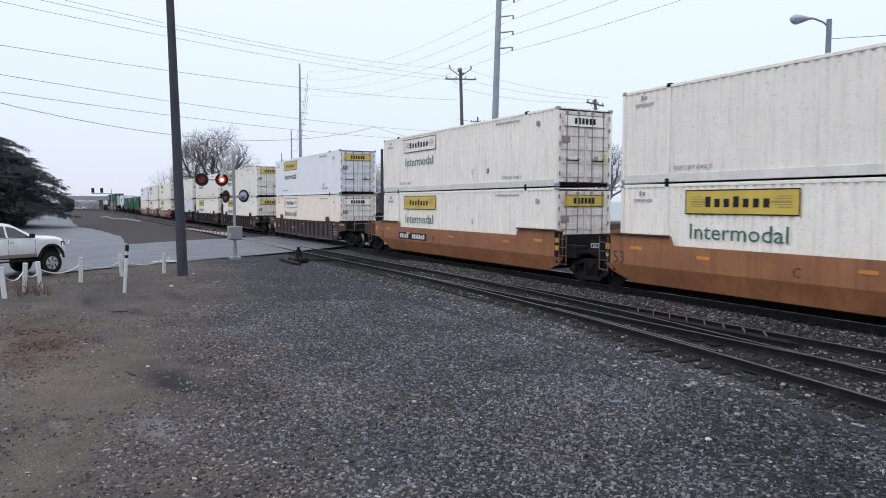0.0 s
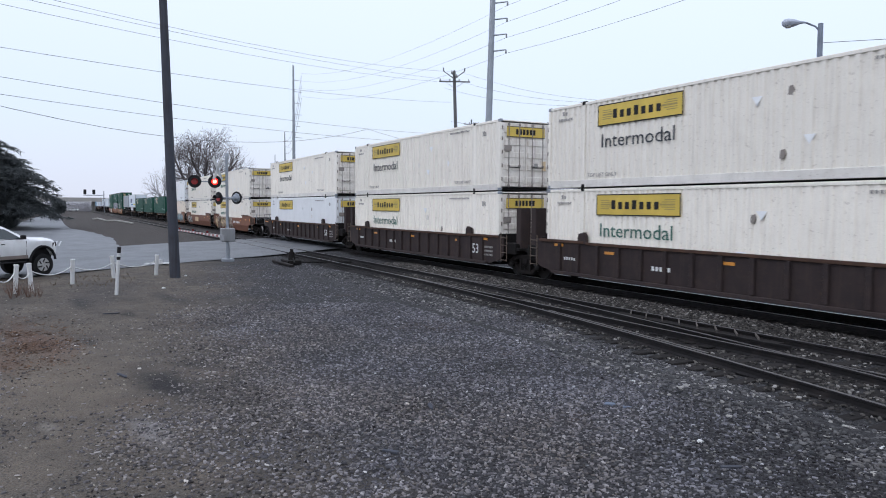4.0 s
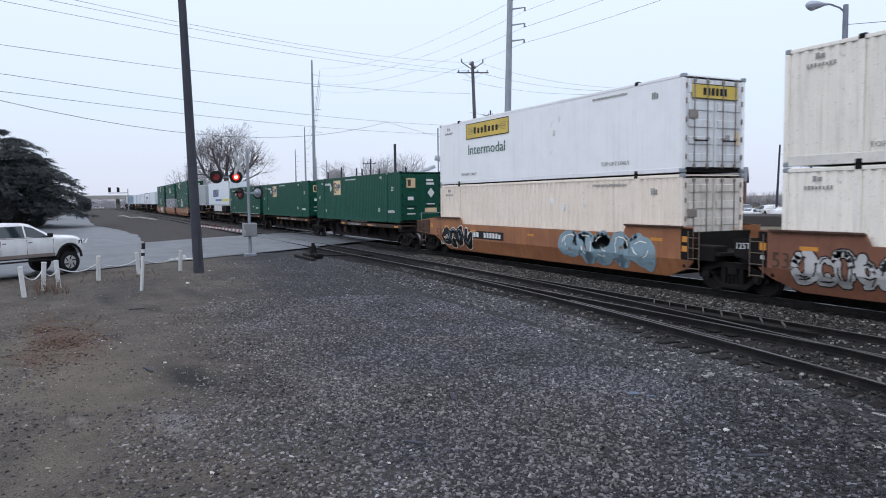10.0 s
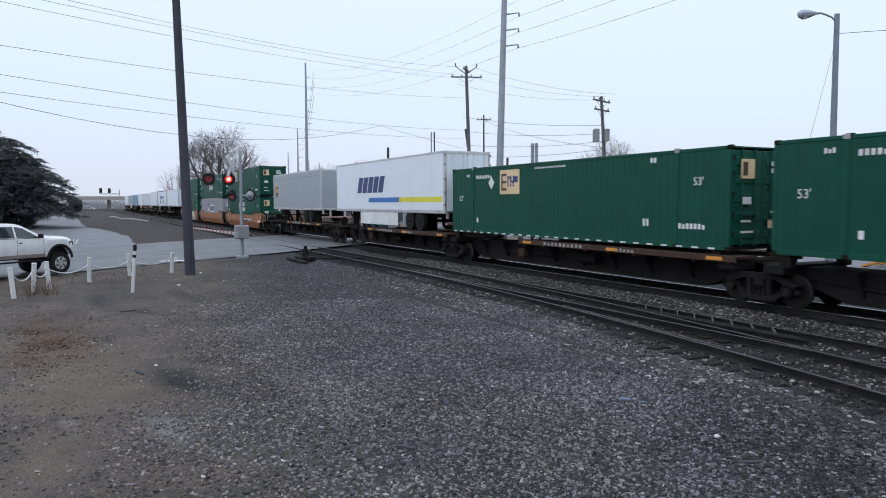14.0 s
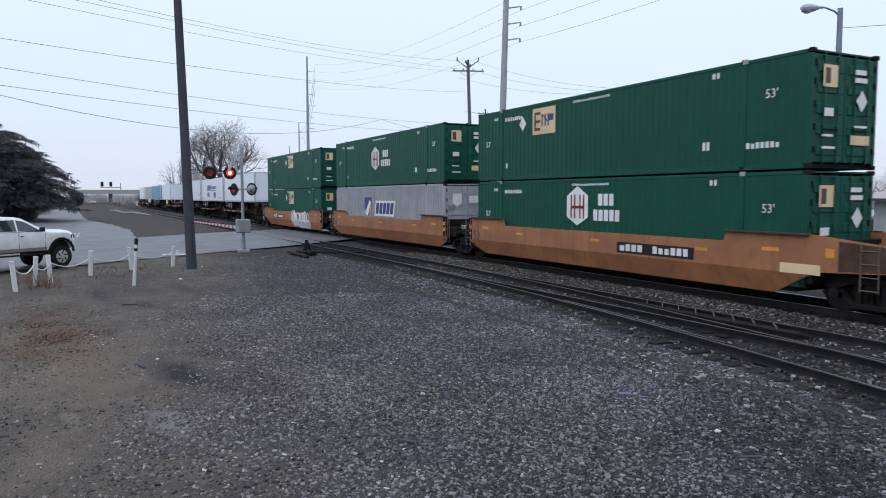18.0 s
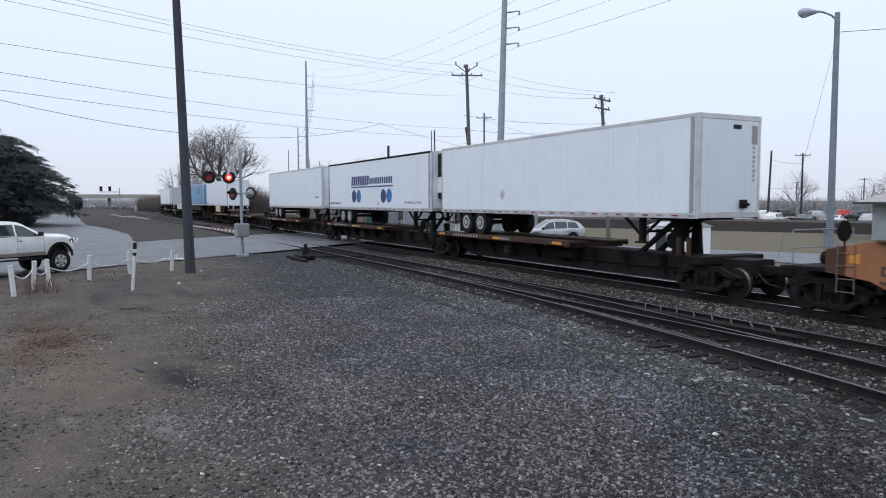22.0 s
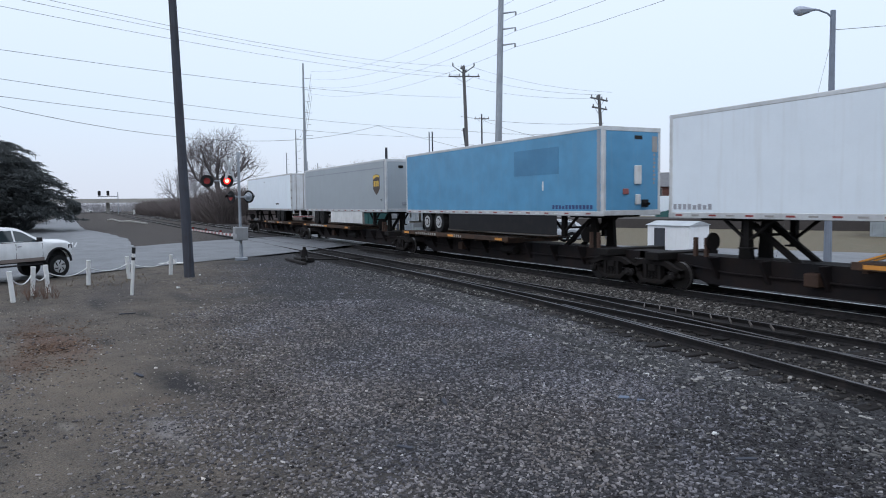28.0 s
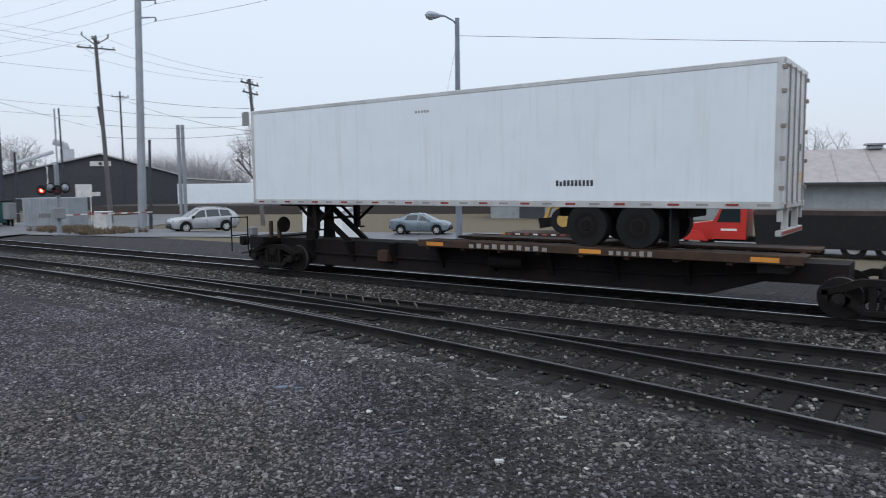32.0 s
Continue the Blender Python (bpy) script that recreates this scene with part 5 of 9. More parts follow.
def well_car(label, paint, ends, trucks, ribs=False, tag=None, plates_up=False, number=True, side_word=None, patch=None, left_mark=False):
    """One unit of a stack car: deep sides with raised ends, platforms, trucks and ladders.
    ends: 'a' for a joint, 'c' for a coupled end, at -x and +x; trucks: which ends carry one here."""
    c = thing("well_car", label, "railcar", group="railcars of the train")
    h = 8.075
    e = {"a": h + 0.55, "c": h + (1.45 if ribs else 2.55)}
    xl, xr = -e[ends[0]], e[ends[1]]
    short = patch == "white"
    if short:
        xl = -h - 1.45
    def side(y):
        z1, zt, low = 1.55, 1.58 if ribs else 1.83, 0.40 if ribs else 0.29
        def end(x, d, coupled):
            if coupled:
                return [(x, 1.05), (x, 1.50 if ribs else 1.60), (d * (h + 0.25), zt), (d * (h - 2.3), zt), (d * (h - 2.42), z1)], ([(d * (h - 0.15), 0.40), (d * (h + 0.2), 0.95)] if ribs else [(d * (h - 0.9), low), (d * (h + 0.35), 0.92)])
            return [(x, 0.80), (x, zt), (d * (h - 2.3), zt), (d * (h - 2.42), z1)], [(d * (h - 0.6), low), (d * (h + 0.25), 0.58)]
        l_up, l_dn = end(xl, -1, ends[0] == "c")
        r_up, r_dn = end(xr, 1, ends[1] == "c")
        poly = l_dn[::-1] + r_dn + r_up + l_up[::-1]
        if ribs:
            return Shape().outline(poly, "y", y - 0.03, y + 0.03)
        s = Shape().outline(clipped(poly, WELL_BEND, True), "y", y - 0.03, y + 0.03)
        return lean_in(s.outline(clipped(poly, WELL_BEND, False), "y", y - 0.03, y + 0.03), y)
    for y in (-1.40, 1.40):
        sill = part("side_sill", side(y), paint, c)
        yo = y - 0.09 if y < 0 else y + 0.02
        if ribs:
            ya, yb = (y - 0.125, y) if y < 0 else (y, y + 0.125)
            for i in range(15):
                part("side_post", cached(("wellpost", y, paint.name), lambda: Shape().box(-0.07, 0.07, ya, yb, 0.50, 1.47, 0.015)), paint, sill, at=pose(-h + 1.0 + i * (2 * h - 2.0) / 14, 0, 0))
        if ribs:
            part("top_chord", cached(("welltop", y, paint.name), lambda: Shape().box(-h + 2.4, h - 2.4, yo, yo + 0.07, 1.47, 1.565, 0.01)), M_RUSTTOP, sill)
        for d in (-1, 1):
            xa, xb = sorted((d * (h - 2.3), d * (h + 0.2)))
            part("end_chord", cached(("wellend", y, d, ribs, paint.name), lambda: Shape().box(xa, xb, yo - (0 if ribs else 0.05), yo + 0.07, 1.50 if ribs else 1.80, 1.60 if ribs else 1.855, 0.01)), M_RUSTTOP, sill)
        ya, yb = ((y - 0.16, y) if y < 0 else (y, y + 0.16)) if ribs else (yo + 0.01, yo + 0.07)
        if ribs:
            part("bottom_chord", cached(("wellbot", y, ribs, paint.name), lambda: Shape().box(-h + 0.6, h - 0.6, ya, yb, 0.38, 0.48, 0.012)), paint, sill)
    if ribs:
        for d in (-1, 1):
            part("container_guide", cached(("guide", d, paint.name), lambda: Shape().prism([(d * (h - 2.42), 1.50), (d * (h - 1.98), 1.50), (d * (h - 2.02), 1.84), (d * (h - 2.30), 1.90), (d * (h - 2.40), 1.78)], "y", -1.47, -1.34)), paint, c)
    if ribs and "c" in ends:
        for d, kind in ((-1, ends[0]), (1, ends[1])):
            if kind == "c":
                xa, xb = sorted((d * (h + 0.35), d * (h + 1.25)))
                part("paint_mark", Shape().box(xa, xb, -1.437, -1.42, 1.36, 1.46), M_REFLECT, c)
    for x in (-7.4, -3.5, 0, 3.5, 7.4):
        part("floor_beam", cached(("wellfloor", ribs), lambda: Shape().box(-0.35, 0.35, -1.38 if ribs else -1.18, 1.38 if ribs else 1.18, 0.36, 0.47)), M_STEEL, c, at=pose(x, 0, 0))
    for d, kind in ((-1, ends[0]), (1, ends[1])):
        x0, x1 = d * (h + 0.12), d * (h + (1.45 if kind == "a" else 2.6))
        s = Shape().box(min(x0, x1), max(x0, x1), -1.25, 1.25, 1.02, 1.12, 0.01)
        s.box(min(x0, x1), max(x0, x1), -0.4, 0.4, 0.60, 1.02, 0.02)
        part("end_platform", s, M_STEEL, c)
        s = Shape().box(min(x0, x0 + d * 0.12), max(x0, x0 + d * 0.12), -1.38, 1.38, 0.62, 1.66, 0.02)
        part("bulkhead", s, M_STEEL, c)
        if kind == "a" or not ribs:
            ladder(c, d * (h + 0.62) - 0.21 if kind == "a" else d * (h + (0.95 if short else 1.7)) - 0.2, -1.45, 0.62, 1.62)
        if kind == "c":
            coupler(c, d * (h + 2.5), d * (h + 3.42))
            s = Shape()
            for y in (-1.2, 0, 1.2):
                s.tube((d * (h + 2.5), y, 1.1), (d * (h + 2.5), y, 2.0), 0.018, n=5)
            s.tube((d * (h + 2.5), -1.2, 2.0), (d * (h + 2.5), 1.2, 2.0), 0.018, n=5)
            s.tube((d * (h + 2.5), -1.2, 1.55), (d * (h + 2.5), 1.2, 1.55), 0.016, n=5)
            part("handrail", s, M_ROD if ribs else M_GALV, c)
            s = Shape().tube((d * (h + 2.3), 0.55, 1.95), (d * (h + 2.34), 0.55, 1.95), 0.28, n=14).tube((d * (h + 2.3), 0.55, 1.1), (d * (h + 2.3), 0.55, 1.95), 0.03, n=6)
            part("brake_wheel", s, M_STEEL, c)
            part("air_tank", Shape().tube((d * (h + 1.0), -0.7, 1.32), (d * (h + 2.0), -0.7, 1.32), 0.17, n=10), M_STEEL, c)
        else:
            part("joint_box", Shape().box(min(x0, x1) + 0.2, max(x0, x1) - 0.2, -1.3, -0.75, 0.85, 1.3, 0.03), M_STEEL, c)
        if kind == "a" and not ribs:
            xa, xb = sorted((d * (h + (0.12 if d > 0 else 0.30)), d * (h + 0.57)))
            part("end_plate", Shape().box(xa, xb, -1.436, -1.42, 0.86, 1.79), M_STEEL, c, "blackened end of the side")
            if d > 0:
                for zz in (1.10, 1.38):
                    part("paint_mark", Shape().box(h + 0.16, h + 0.36, -1.442, -1.43, zz, zz + 0.17), M_REFLECT, c)
            else:
                part("end_bracket", Shape().prism([(-h - 1.38, 1.10), (-h - 0.57, 0.92), (-h - 0.57, 1.62), (-h - 1.38, 1.56)], "y", -1.42, -1.36), M_STEEL, c)
                write("125T", -h - 1.28, 1.30, -1.426, 0.17, M_TEXTW, c)
                part("paint_mark", Shape().box(-h - 0.53, -h - 0.33, -1.442, -1.43, 1.30, 1.50), M_REFLECT, c)
                part("paint_mark", Shape().box(-h - 0.50, -h - 0.38, -1.442, -1.43, 1.06, 1.17), M_POSTW, c)
        if kind == "c" and not ribs:
            x2 = xl if d < 0 else xr
            part("end_plate", Shape().prism([(x2, 1.07), (x2, 1.58), (d * (h + 0.95), 1.70), (d * (h + 0.95), 0.99)], "y", -1.437, -1.42), M_RUSTTOP, c, "dark rusted end of the side")
            xa, xb = sorted((d * (h + 0.62), d * (h + 0.86)))
            part("paint_mark", Shape().box(xa, xb, -1.442, -1.43, 1.30, 1.52), M_REFLECT, c)
        if plates_up and kind == "a":
            for y in (-1.1, 0.5):
                s = Shape().box(d * (h + 1.15) - 0.16, d * (h + 1.15) + 0.16, y, y + 0.5, 1.1, 2.72, 0.02)
                part("guide_plate", s, paint, c)
        for zz in (0.06,):
            part("reflector", Shape().box(d * (h - 0.9) - 0.25, d * (h - 0.9) + 0.25, -1.447, -1.43, 1.36, 1.46), M_REFLECT, c)
    for x in (-4.5, 0.2, 4.9):
        part("reflector", Shape().box(x - 0.22, x + 0.22, -1.447, -1.43, 1.22, 1.31), M_REFLECT, c)
    for d in trucks:
        kind = ends[0] if d < 0 else ends[1]
        truck(c, d * (h + (1.71 if kind == "a" else 1.55)))
    y = -1.432
    light = paint in (M_DARKCAR, M_MAROON)
    m = M_TEXTW if light else M_SHIELD
    write("53", (-h - 0.15) if not light or left_mark else (h - 1.88), 0.78 if ribs else 0.88, y - 0.004, 0.42, m, c)
    if light:
        for zz in (0.72, 0.88, 1.04):
            bars(c, h - 0.88, h - 0.2, zz, zz + 0.08, M_TEXTFADE, y, 6, fill=0.6)
        bars(c, -h + 1.2, -h + 2.0, 0.9, 1.0, m, y, 6)
        bars(c, -2.6, -1.8, 0.85, 0.98, m, y, 5)
    if number and tag is not None:
        x = tag
        p = dot(c, "number_board", x, x + 3.3, 0.93, 1.28, M_BLACK, y) if patch != "tags" else c
        bars(p, x + 0.15, x + 1.25, 1.0, 1.22, M_TEXTW, y - 0.006, 4, fill=0.75)
        bars(p, x + 1.65, x + 3.15, 1.0, 1.22, M_TEXTW, y - 0.006, 6, fill=0.7)
    if side_word:
        write(side_word, 5.9 - 8.075 + 0.5, 0.98, y - 0.004, 0.26, m, c)
    if patch == "tags":
        graffiti(c, 0.5 - 8.075, 9.3 - 8.075, 0.40, 1.56, y, 8, mixed=True)
    elif patch == "small":
        graffiti(c, 0.5 - 8.075, 3.7 - 8.075, 0.5, 1.45, y, 6, metal=True)
        dot(c, "sign_panel", 6.2 - 8.075, 8.6 - 8.075, 0.75, 1.3, M_TAN, y)
    elif patch == "teal":
        graffiti(c, 0.5 - 8.075, 3.4 - 8.075, 0.45, 1.45, y, 4, dark=True)
        graffiti(c, 10.4 - 8.075, 15.0 - 8.075, 0.5, 1.45, y, 5, teal=True)
    elif patch == "white":
        graffiti(c, 8.6 - 8.075, 13.5 - 8.075, 0.42, 1.52, y, 7, white=True)
    elif patch == "cream":
        dot(c, "patch_panel", h - 0.6, h + 0.5, 0.85, 1.1, M_TAN, y)
    return c


def stroke(s, pts, w, y0, y1):
    """A fat painted line through points of the wall, with round ends."""
    for (ax, az), (bx, bz) in zip(pts, pts[1:]):
        ln = math.hypot(bx - ax, bz - az) or 1e-6
        nx, nz = -(bz - az) / ln * w, (bx - ax) / ln * w
        s.prism([(ax + nx, az + nz), (bx + nx, bz + nz), (bx - nx, bz - nz), (ax - nx, az - nz)], "y", y0, y1)
    for x, z in pts:
        s.prism([(x + w * math.cos(6.2832 * k / 12), z + w * math.sin(6.2832 * k / 12)) for k in range(12)], "y", y0, y1)


def graffiti(c, x0, x1, z0, z1, y, n, metal=False, teal=False, white=False, dark=False, mixed=False):
    rng = random.Random(int(x0 * 100) + n)
    w, hh, zc = (x1 - x0) / n, (z1 - z0), (z0 + z1) / 2
    for i in range(n):
        cx = x0 + (i + 0.5) * w
        m = M_TEXTW if white else M_TEALTAG if teal else M_BLACK if dark else M_SILTAG if metal else rng.choice((M_GREYTAG, M_TANTAG, M_TANTAG, M_TAN) if mixed else (M_SILTAG, M_TEALTAG, M_SILTAG, M_TEXTW))
        edge, fill, line = Shape(), Shape(), Shape()
        for q in range(3):
            a0, sweep = rng.uniform(0, 6.28), rng.uniform(2.2, 4.2) * rng.choice((-1, 1))
            rx, rz = w * rng.uniform(0.3, 0.55), hh * rng.uniform(0.26, 0.42)
            ox, oz = cx + rng.uniform(-0.14, 0.14) * w, zc + rng.uniform(-0.12, 0.12) * hh
            pts = [(ox + rx * math.cos(a0 + sweep * k / 6) * (1 - 0.05 * k), min(max(oz + rz * math.sin(a0 + sweep * k / 6), z0 + 0.1), z1 - 0.1)) for k in range(7)]
            t = hh * (rng.uniform(0.17, 0.24) if white or teal else rng.uniform(0.11, 0.17) if dark or mixed else rng.uniform(0.06, 0.12))
            d = 0.0004 * (i * 3 + q)
            stroke(edge, pts, t + 0.035, y - 0.003 - d, y)
            stroke(fill, pts, t, y - 0.012 - d, y)
            stroke(line, [(px + 0.02, pz + t * 0.4) for px, pz in pts[1:4]], 0.016, y - 0.020 - d, y - 0.004)
        for q in (edge, fill, line):
            lean_in(q, y)
        g = part("painted_tag", edge, M_TEALTAG if teal else M_WHITE if dark or white else M_SILTAG if mixed else M_BLACK, c)
        f = part("tag_fill", fill, m, g)
        l = part("tag_line", line, M_TEALTAG if dark else M_ORANGE if white else M_WHITE if teal else M_BLACK, g)
        for o in (g, f, l):
            o["kind"] = "stuff"


def spine_car(label, deck, ends="aa", trucks=(1,), hitch=None, stands=False, number=True, rail_end=False, left=9.15, word=None):
    """One unit of a spine car: centre sill, wheel deck on one half, hitch or container stands."""
    c = thing("spine_car", label, "railcar", group="railcars of the train")
    h = 8.7
    part("centre_sill", Shape().outline([(-h + 2.2, 0.24), (h - 2.2, 0.24), (h - 1.0, 0.62), (h + 0.6, 0.62), (h + 0.6, 1.06), (-max(h + 0.6, left + 0.2), 1.06), (-max(h + 0.6, left + 0.2), 0.62), (-h + 1.0, 0.62)], "y", -0.5, 0.5), M_SILL, c)
    for i in range(8):
        x = -h + 2.6 + i * (2 * h - 5.2) / 7
        part("sill_bracket", cached(("bracket",), lambda: Shape().prism([(-0.9, 1.05), (-0.5, 1.05), (-0.5, 0.42), (-0.58, 0.42)], "x", -0.05, 0.05)), M_SILL, c, at=pose(x, 0, 0))
    part("brake_pipe", Shape().cord([(-h + 1.0, -0.56, 0.8), (-h + 3, -0.56, 0.62), (h - 3, -0.56, 0.62), (h - 1.0, -0.56, 0.8)], 0.03, 6), M_SILL, c)
    part("air_tank", cached(("tank",), lambda: Shape().tube((-0.5, -0.78, 0.72), (0.5, -0.78, 0.72), 0.17, n=12)), M_STEEL, c, at=pose(1.4, 0, 0))
    part("valve_box", cached(("valve",), lambda: Shape().box(-0.2, 0.2, -0.85, -0.52, 0.5, 0.85, 0.03)), M_SPINE, c, at=pose(-2.9, 0, 0))
    a, b = deck
    s = Shape().box(a, b, -1.36, -0.55, 1.19, 1.26, 0.01).box(a, b, 0.55, 1.36, 1.19, 1.26, 0.01)
    for i in range(9):
        x = a + 0.3 + i * (b - a - 0.6) / 8
        s.box(x - 0.06, x + 0.06, -1.34, 1.34, 1.02, 1.19, 0.01)
    part("wheel_deck", s, M_BEAM, c)
    for y in (-1.40, 1.34):
        part("side_beam", Shape().box(a, b, y, y + 0.06, 1.09, 1.28, 0.012), M_BEAM, c)
    for x in (a + 0.3, (a + b) / 2, b - 1.0):
        part("reflector", Shape().box(x, x + 0.55, -1.412, -1.40, 1.13, 1.23), M_REFLECT, c)
    if word:
        write(word[0], word[1], 1.125, -1.405, 0.115, M_TEXTW, c, wide=3.3)
    elif number:
        x = a + 1.7
        bars(c, x, x + 2.4, 1.12, 1.24, M_TEXTFADE, -1.401, 10, fill=0.55)
        bars(c, x + 3.9, x + 5.0, 1.12, 1.24, M_TEXTFADE, -1.401, 6, fill=0.55)
    for x in (-h + 0.7, h - 0.7):
        part("end_bolster", Shape().box(x - 0.3, x + 0.3, -1.3, 1.3, 0.88, 1.12, 0.02), M_STEEL, c)
    if stands:
        for x in (-7.7, 7.6):
            for y in (-1.25, 1.0):
                part("container_stand", Shape().box(x - 0.16, x + 0.16, y, y + 0.25, 1.05, 1.36, 0.02), M_STEEL, c)
    if hitch is not None:
        d = 1 if hitch > 0 else -1
        s = Shape()
        s.box(hitch - 0.5, hitch + 0.5, -0.55, 0.55, 2.12, 2.22, 0.02)
        for y in (-0.4, 0.4):
            s.prism([(hitch - 0.22, 1.05), (hitch + 0.22, 1.05), (hitch + 0.12, 2.14), (hitch - 0.12, 2.14)], "y", y - 0.07, y + 0.07)
            s.prism([(hitch - d * 1.75, 1.05), (hitch - d * 1.5, 1.05), (hitch - d * 0.05, 2.05), (hitch - d * 0.25, 2.1)], "y", y - 0.06, y + 0.06)
        part("trailer_hitch", s, M_STEEL, c)
        for o in (0.75, 1.15):
            part("hitch_post", Shape().box(hitch + d * o - 0.05, hitch + d * o + 0.05, -1.2, -1.1, 1.1, 1.65), M_SPINE, c)
        s = Shape().tube((hitch + d * 0.5, -1.15, 1.55), (hitch + d * 0.55, -1.15, 1.55), 0.26, n=14)
        part("brake_wheel", s, M_STEEL, c)
    for d in trucks:
        truck(c, (-left if d < 0 else 9.15) if ends[0 if d < 0 else 1] == "a" else d * (7.5 if rail_end else 8.2), r=0.42)
    for d, kind in ((-1, ends[0]), (1, ends[1])):
        if kind == "c":
            coupler(c, d * (h + 0.6), d * (h + 1.4))
    if rail_end:
        s = Shape()
        for y in (-1.2, -0.5):
            s.tube((-h - 0.75, y, 0.55), (-h - 0.75, y, 1.75), 0.022, n=6)
        s.tube((-h - 0.75, -1.2, 1.72), (-h - 0.75, -0.5, 1.72), 0.02, n=6)
        s.tube((-h - 0.75, -1.2, 1.1), (-h - 0.75, -0.5, 1.1), 0.02, n=6)
        part("end_rail", s, M_STEEL, c)
        part("end_light", Shape().box(-h - 0.95, -h - 0.72, -0.35, -0.05, 1.05, 1.35, 0.03), M_GREYBOX, c)
    return c


def trailer(label, paint, L, wheels, doors, z0=2.25, z1=5.27, posts=0.0, dots=True, skirt=None, gear=None, guard=False, reefer=False, pale=None, top=None, door_paint=None):
    """A semi-trailer: panelled box, rails, tandem axles, landing legs and its tail or nose."""
    c = thing("semi_trailer", label, "trailer", group="trailers on the train")
    h = L / 2
    part("side_panel", Shape().box(-h + 0.04, h - 0.04, -HW + 0.01, -HW + 0.05, z0 + 0.12, z1 - 0.1), paint, c)
    part("side_panel", Shape().box(-h + 0.04, h - 0.04, HW - 0.05, HW - 0.01, z0 + 0.12, z1 - 0.1), paint, c)
    part("roof", Shape().box(-h + 0.03, h - 0.03, -HW + 0.03, HW - 0.03, z1 - 0.06, z1 - 0.01), M_ALU, c)
    part("floor", Shape().box(-h + 0.05, h - 0.05, -HW + 0.05, HW - 0.05, z0 - 0.02, z0 + 0.11), M_STEEL, c)
    for y in (-HW, HW - 0.05):
        part("bottom_rail", Shape().box(-h, h, y, y + 0.05, z0 - 0.04, z0 + 0.13, 0.012), M_ALU, c)
        part("top_rail", Shape().box(-h, h, y, y + 0.05, z1 - 0.12, z1, 0.015), top or M_ALU, c)
    nose = -1 if wheels > 0 else 1
    for d in (-1, 1):
        x = d * h
        if d == nose:
            part("nose_wall", Shape().box(min(x, x - d * 0.06), max(x, x - d * 0.06), -HW + 0.12, HW - 0.12, z0, z1 - 0.02, 0.02), paint, c)
        for y in (-HW, HW - 0.14):
            part("corner_post", Shape().box(min(x, x - d * 0.16), max(x, x - d * 0.16), y - 0.004, y + 0.144, z0, z1 - 0.02, 0.03), M_ALU if d == nose else top or M_ALU, c)
    if nose > 0:
        x = h
        for y in (-HW, HW - 0.03):
            part("corner_cover", Shape().box(x - 0.34, x - 0.17, y - 0.003, y + 0.033, z0 + 0.13, z1 - 0.12, 0.012), M_GALV, c)
        part("nose_rail", Shape().box(x - 0.03, x + 0.012, -HW + 0.02, HW - 0.02, z1 - 0.16, z1 - 0.005, 0.01), M_ALU, c)
        part("nose_sill", Shape().box(x - 0.03, x + 0.012, -HW + 0.02, HW - 0.02, z0 - 0.02, z0 + 0.16, 0.01), M_ALU, c)
        part("nose_badge", Shape().box(x + 0.001, x + 0.012, 0.08, 0.42, z1 - 0.42, z1 - 0.29, 0.004), M_BLACK, c)
        hose = part("hose_box", Shape().box(x, x + 0.10, 0.38, 0.66, z0 + 0.26, z0 + 0.52, 0.02), M_PLASTIC, c, "black hose connection box")
        part("hose_plug", Shape().tube((x + 0.10, 0.45, z0 + 0.39), (x + 0.20, 0.45, z0 + 0.37), 0.045, n=8).tube((x + 0.10, 0.59, z0 + 0.39), (x + 0.20, 0.59, z0 + 0.37), 0.045, n=8), M_STEEL, hose)
        for k in range(9):
            part("nose_mark", cached(("nosemark", k % 3), lambda: Shape().box(0, 0.008, 0, 0.06 + 0.02 * (k % 3), 0, 0.09)), M_TEXTFADE, c, at=pose(x, HW - 0.36, z0 + 1.05 + k * 0.14))
        part("nose_label", Shape().box(x, x + 0.008, HW - 0.42, HW - 0.18, z1 - 0.85, z1 - 0.30), M_TEXTFADE, c)
    if posts:
        s = Shape()
        n = int(L / posts)
        for i in range(1, n):
            x = -h + i * L / n
            s.box(x - 0.035, x + 0.035, -HW - 0.004, -HW + 0.012, z0 + 0.13, z1 - 0.12, 0.003)
        part("panel_seam", s, pale or paint, c)
    if dots:
        for i in range(int(L / 0.62)):
            x = -h + 0.3 + i * 0.62
            part("reflector_tape", cached(("tape", i % 2, paint is M_TRAILER), lambda: Shape().box(0, 0.26, -0.006, 0, 0, 0.05)), [M_REDBAR if paint is M_TRAILER else M_REDSTRIPE, M_TEXTFADE if paint is M_TRAILER else M_TEXTW][i % 2], c, at=pose(x, -HW - 0.002, z0 + 0.02))
    tail = -nose * h
    if doors:
        for y0, y1 in ((-HW + 0.14, -0.01), (0.01, HW - 0.14)):
            d = part("door", Shape().box(min(tail, tail + nose * 0.05), max(tail, tail + nose * 0.05), y0, y1, z0 + 0.1, z1 - 0.12, 0.012), door_paint or paint, c)
            for y in (y0 + 0.3, y1 - 0.25):
                part("lock_rod", Shape().tube((tail - nose * 0.03, y, z0 + 0.05), (tail - nose * 0.03, y, z1 - 0.1), 0.02, n=6), M_ROD if door_paint else M_ALU, d)
            for z in (z0 + 0.35, z0 + 0.95, z0 + 1.6, z0 + 2.3, z1 - 0.25):
                part("hinge", Shape().box(tail - 0.05, tail + 0.05, -HW - 0.02 if y0 < 0 else HW - 0.06, -HW + 0.05 if y0 < 0 else HW + 0.02, z, z + 0.09, 0.01), M_ROD, d)
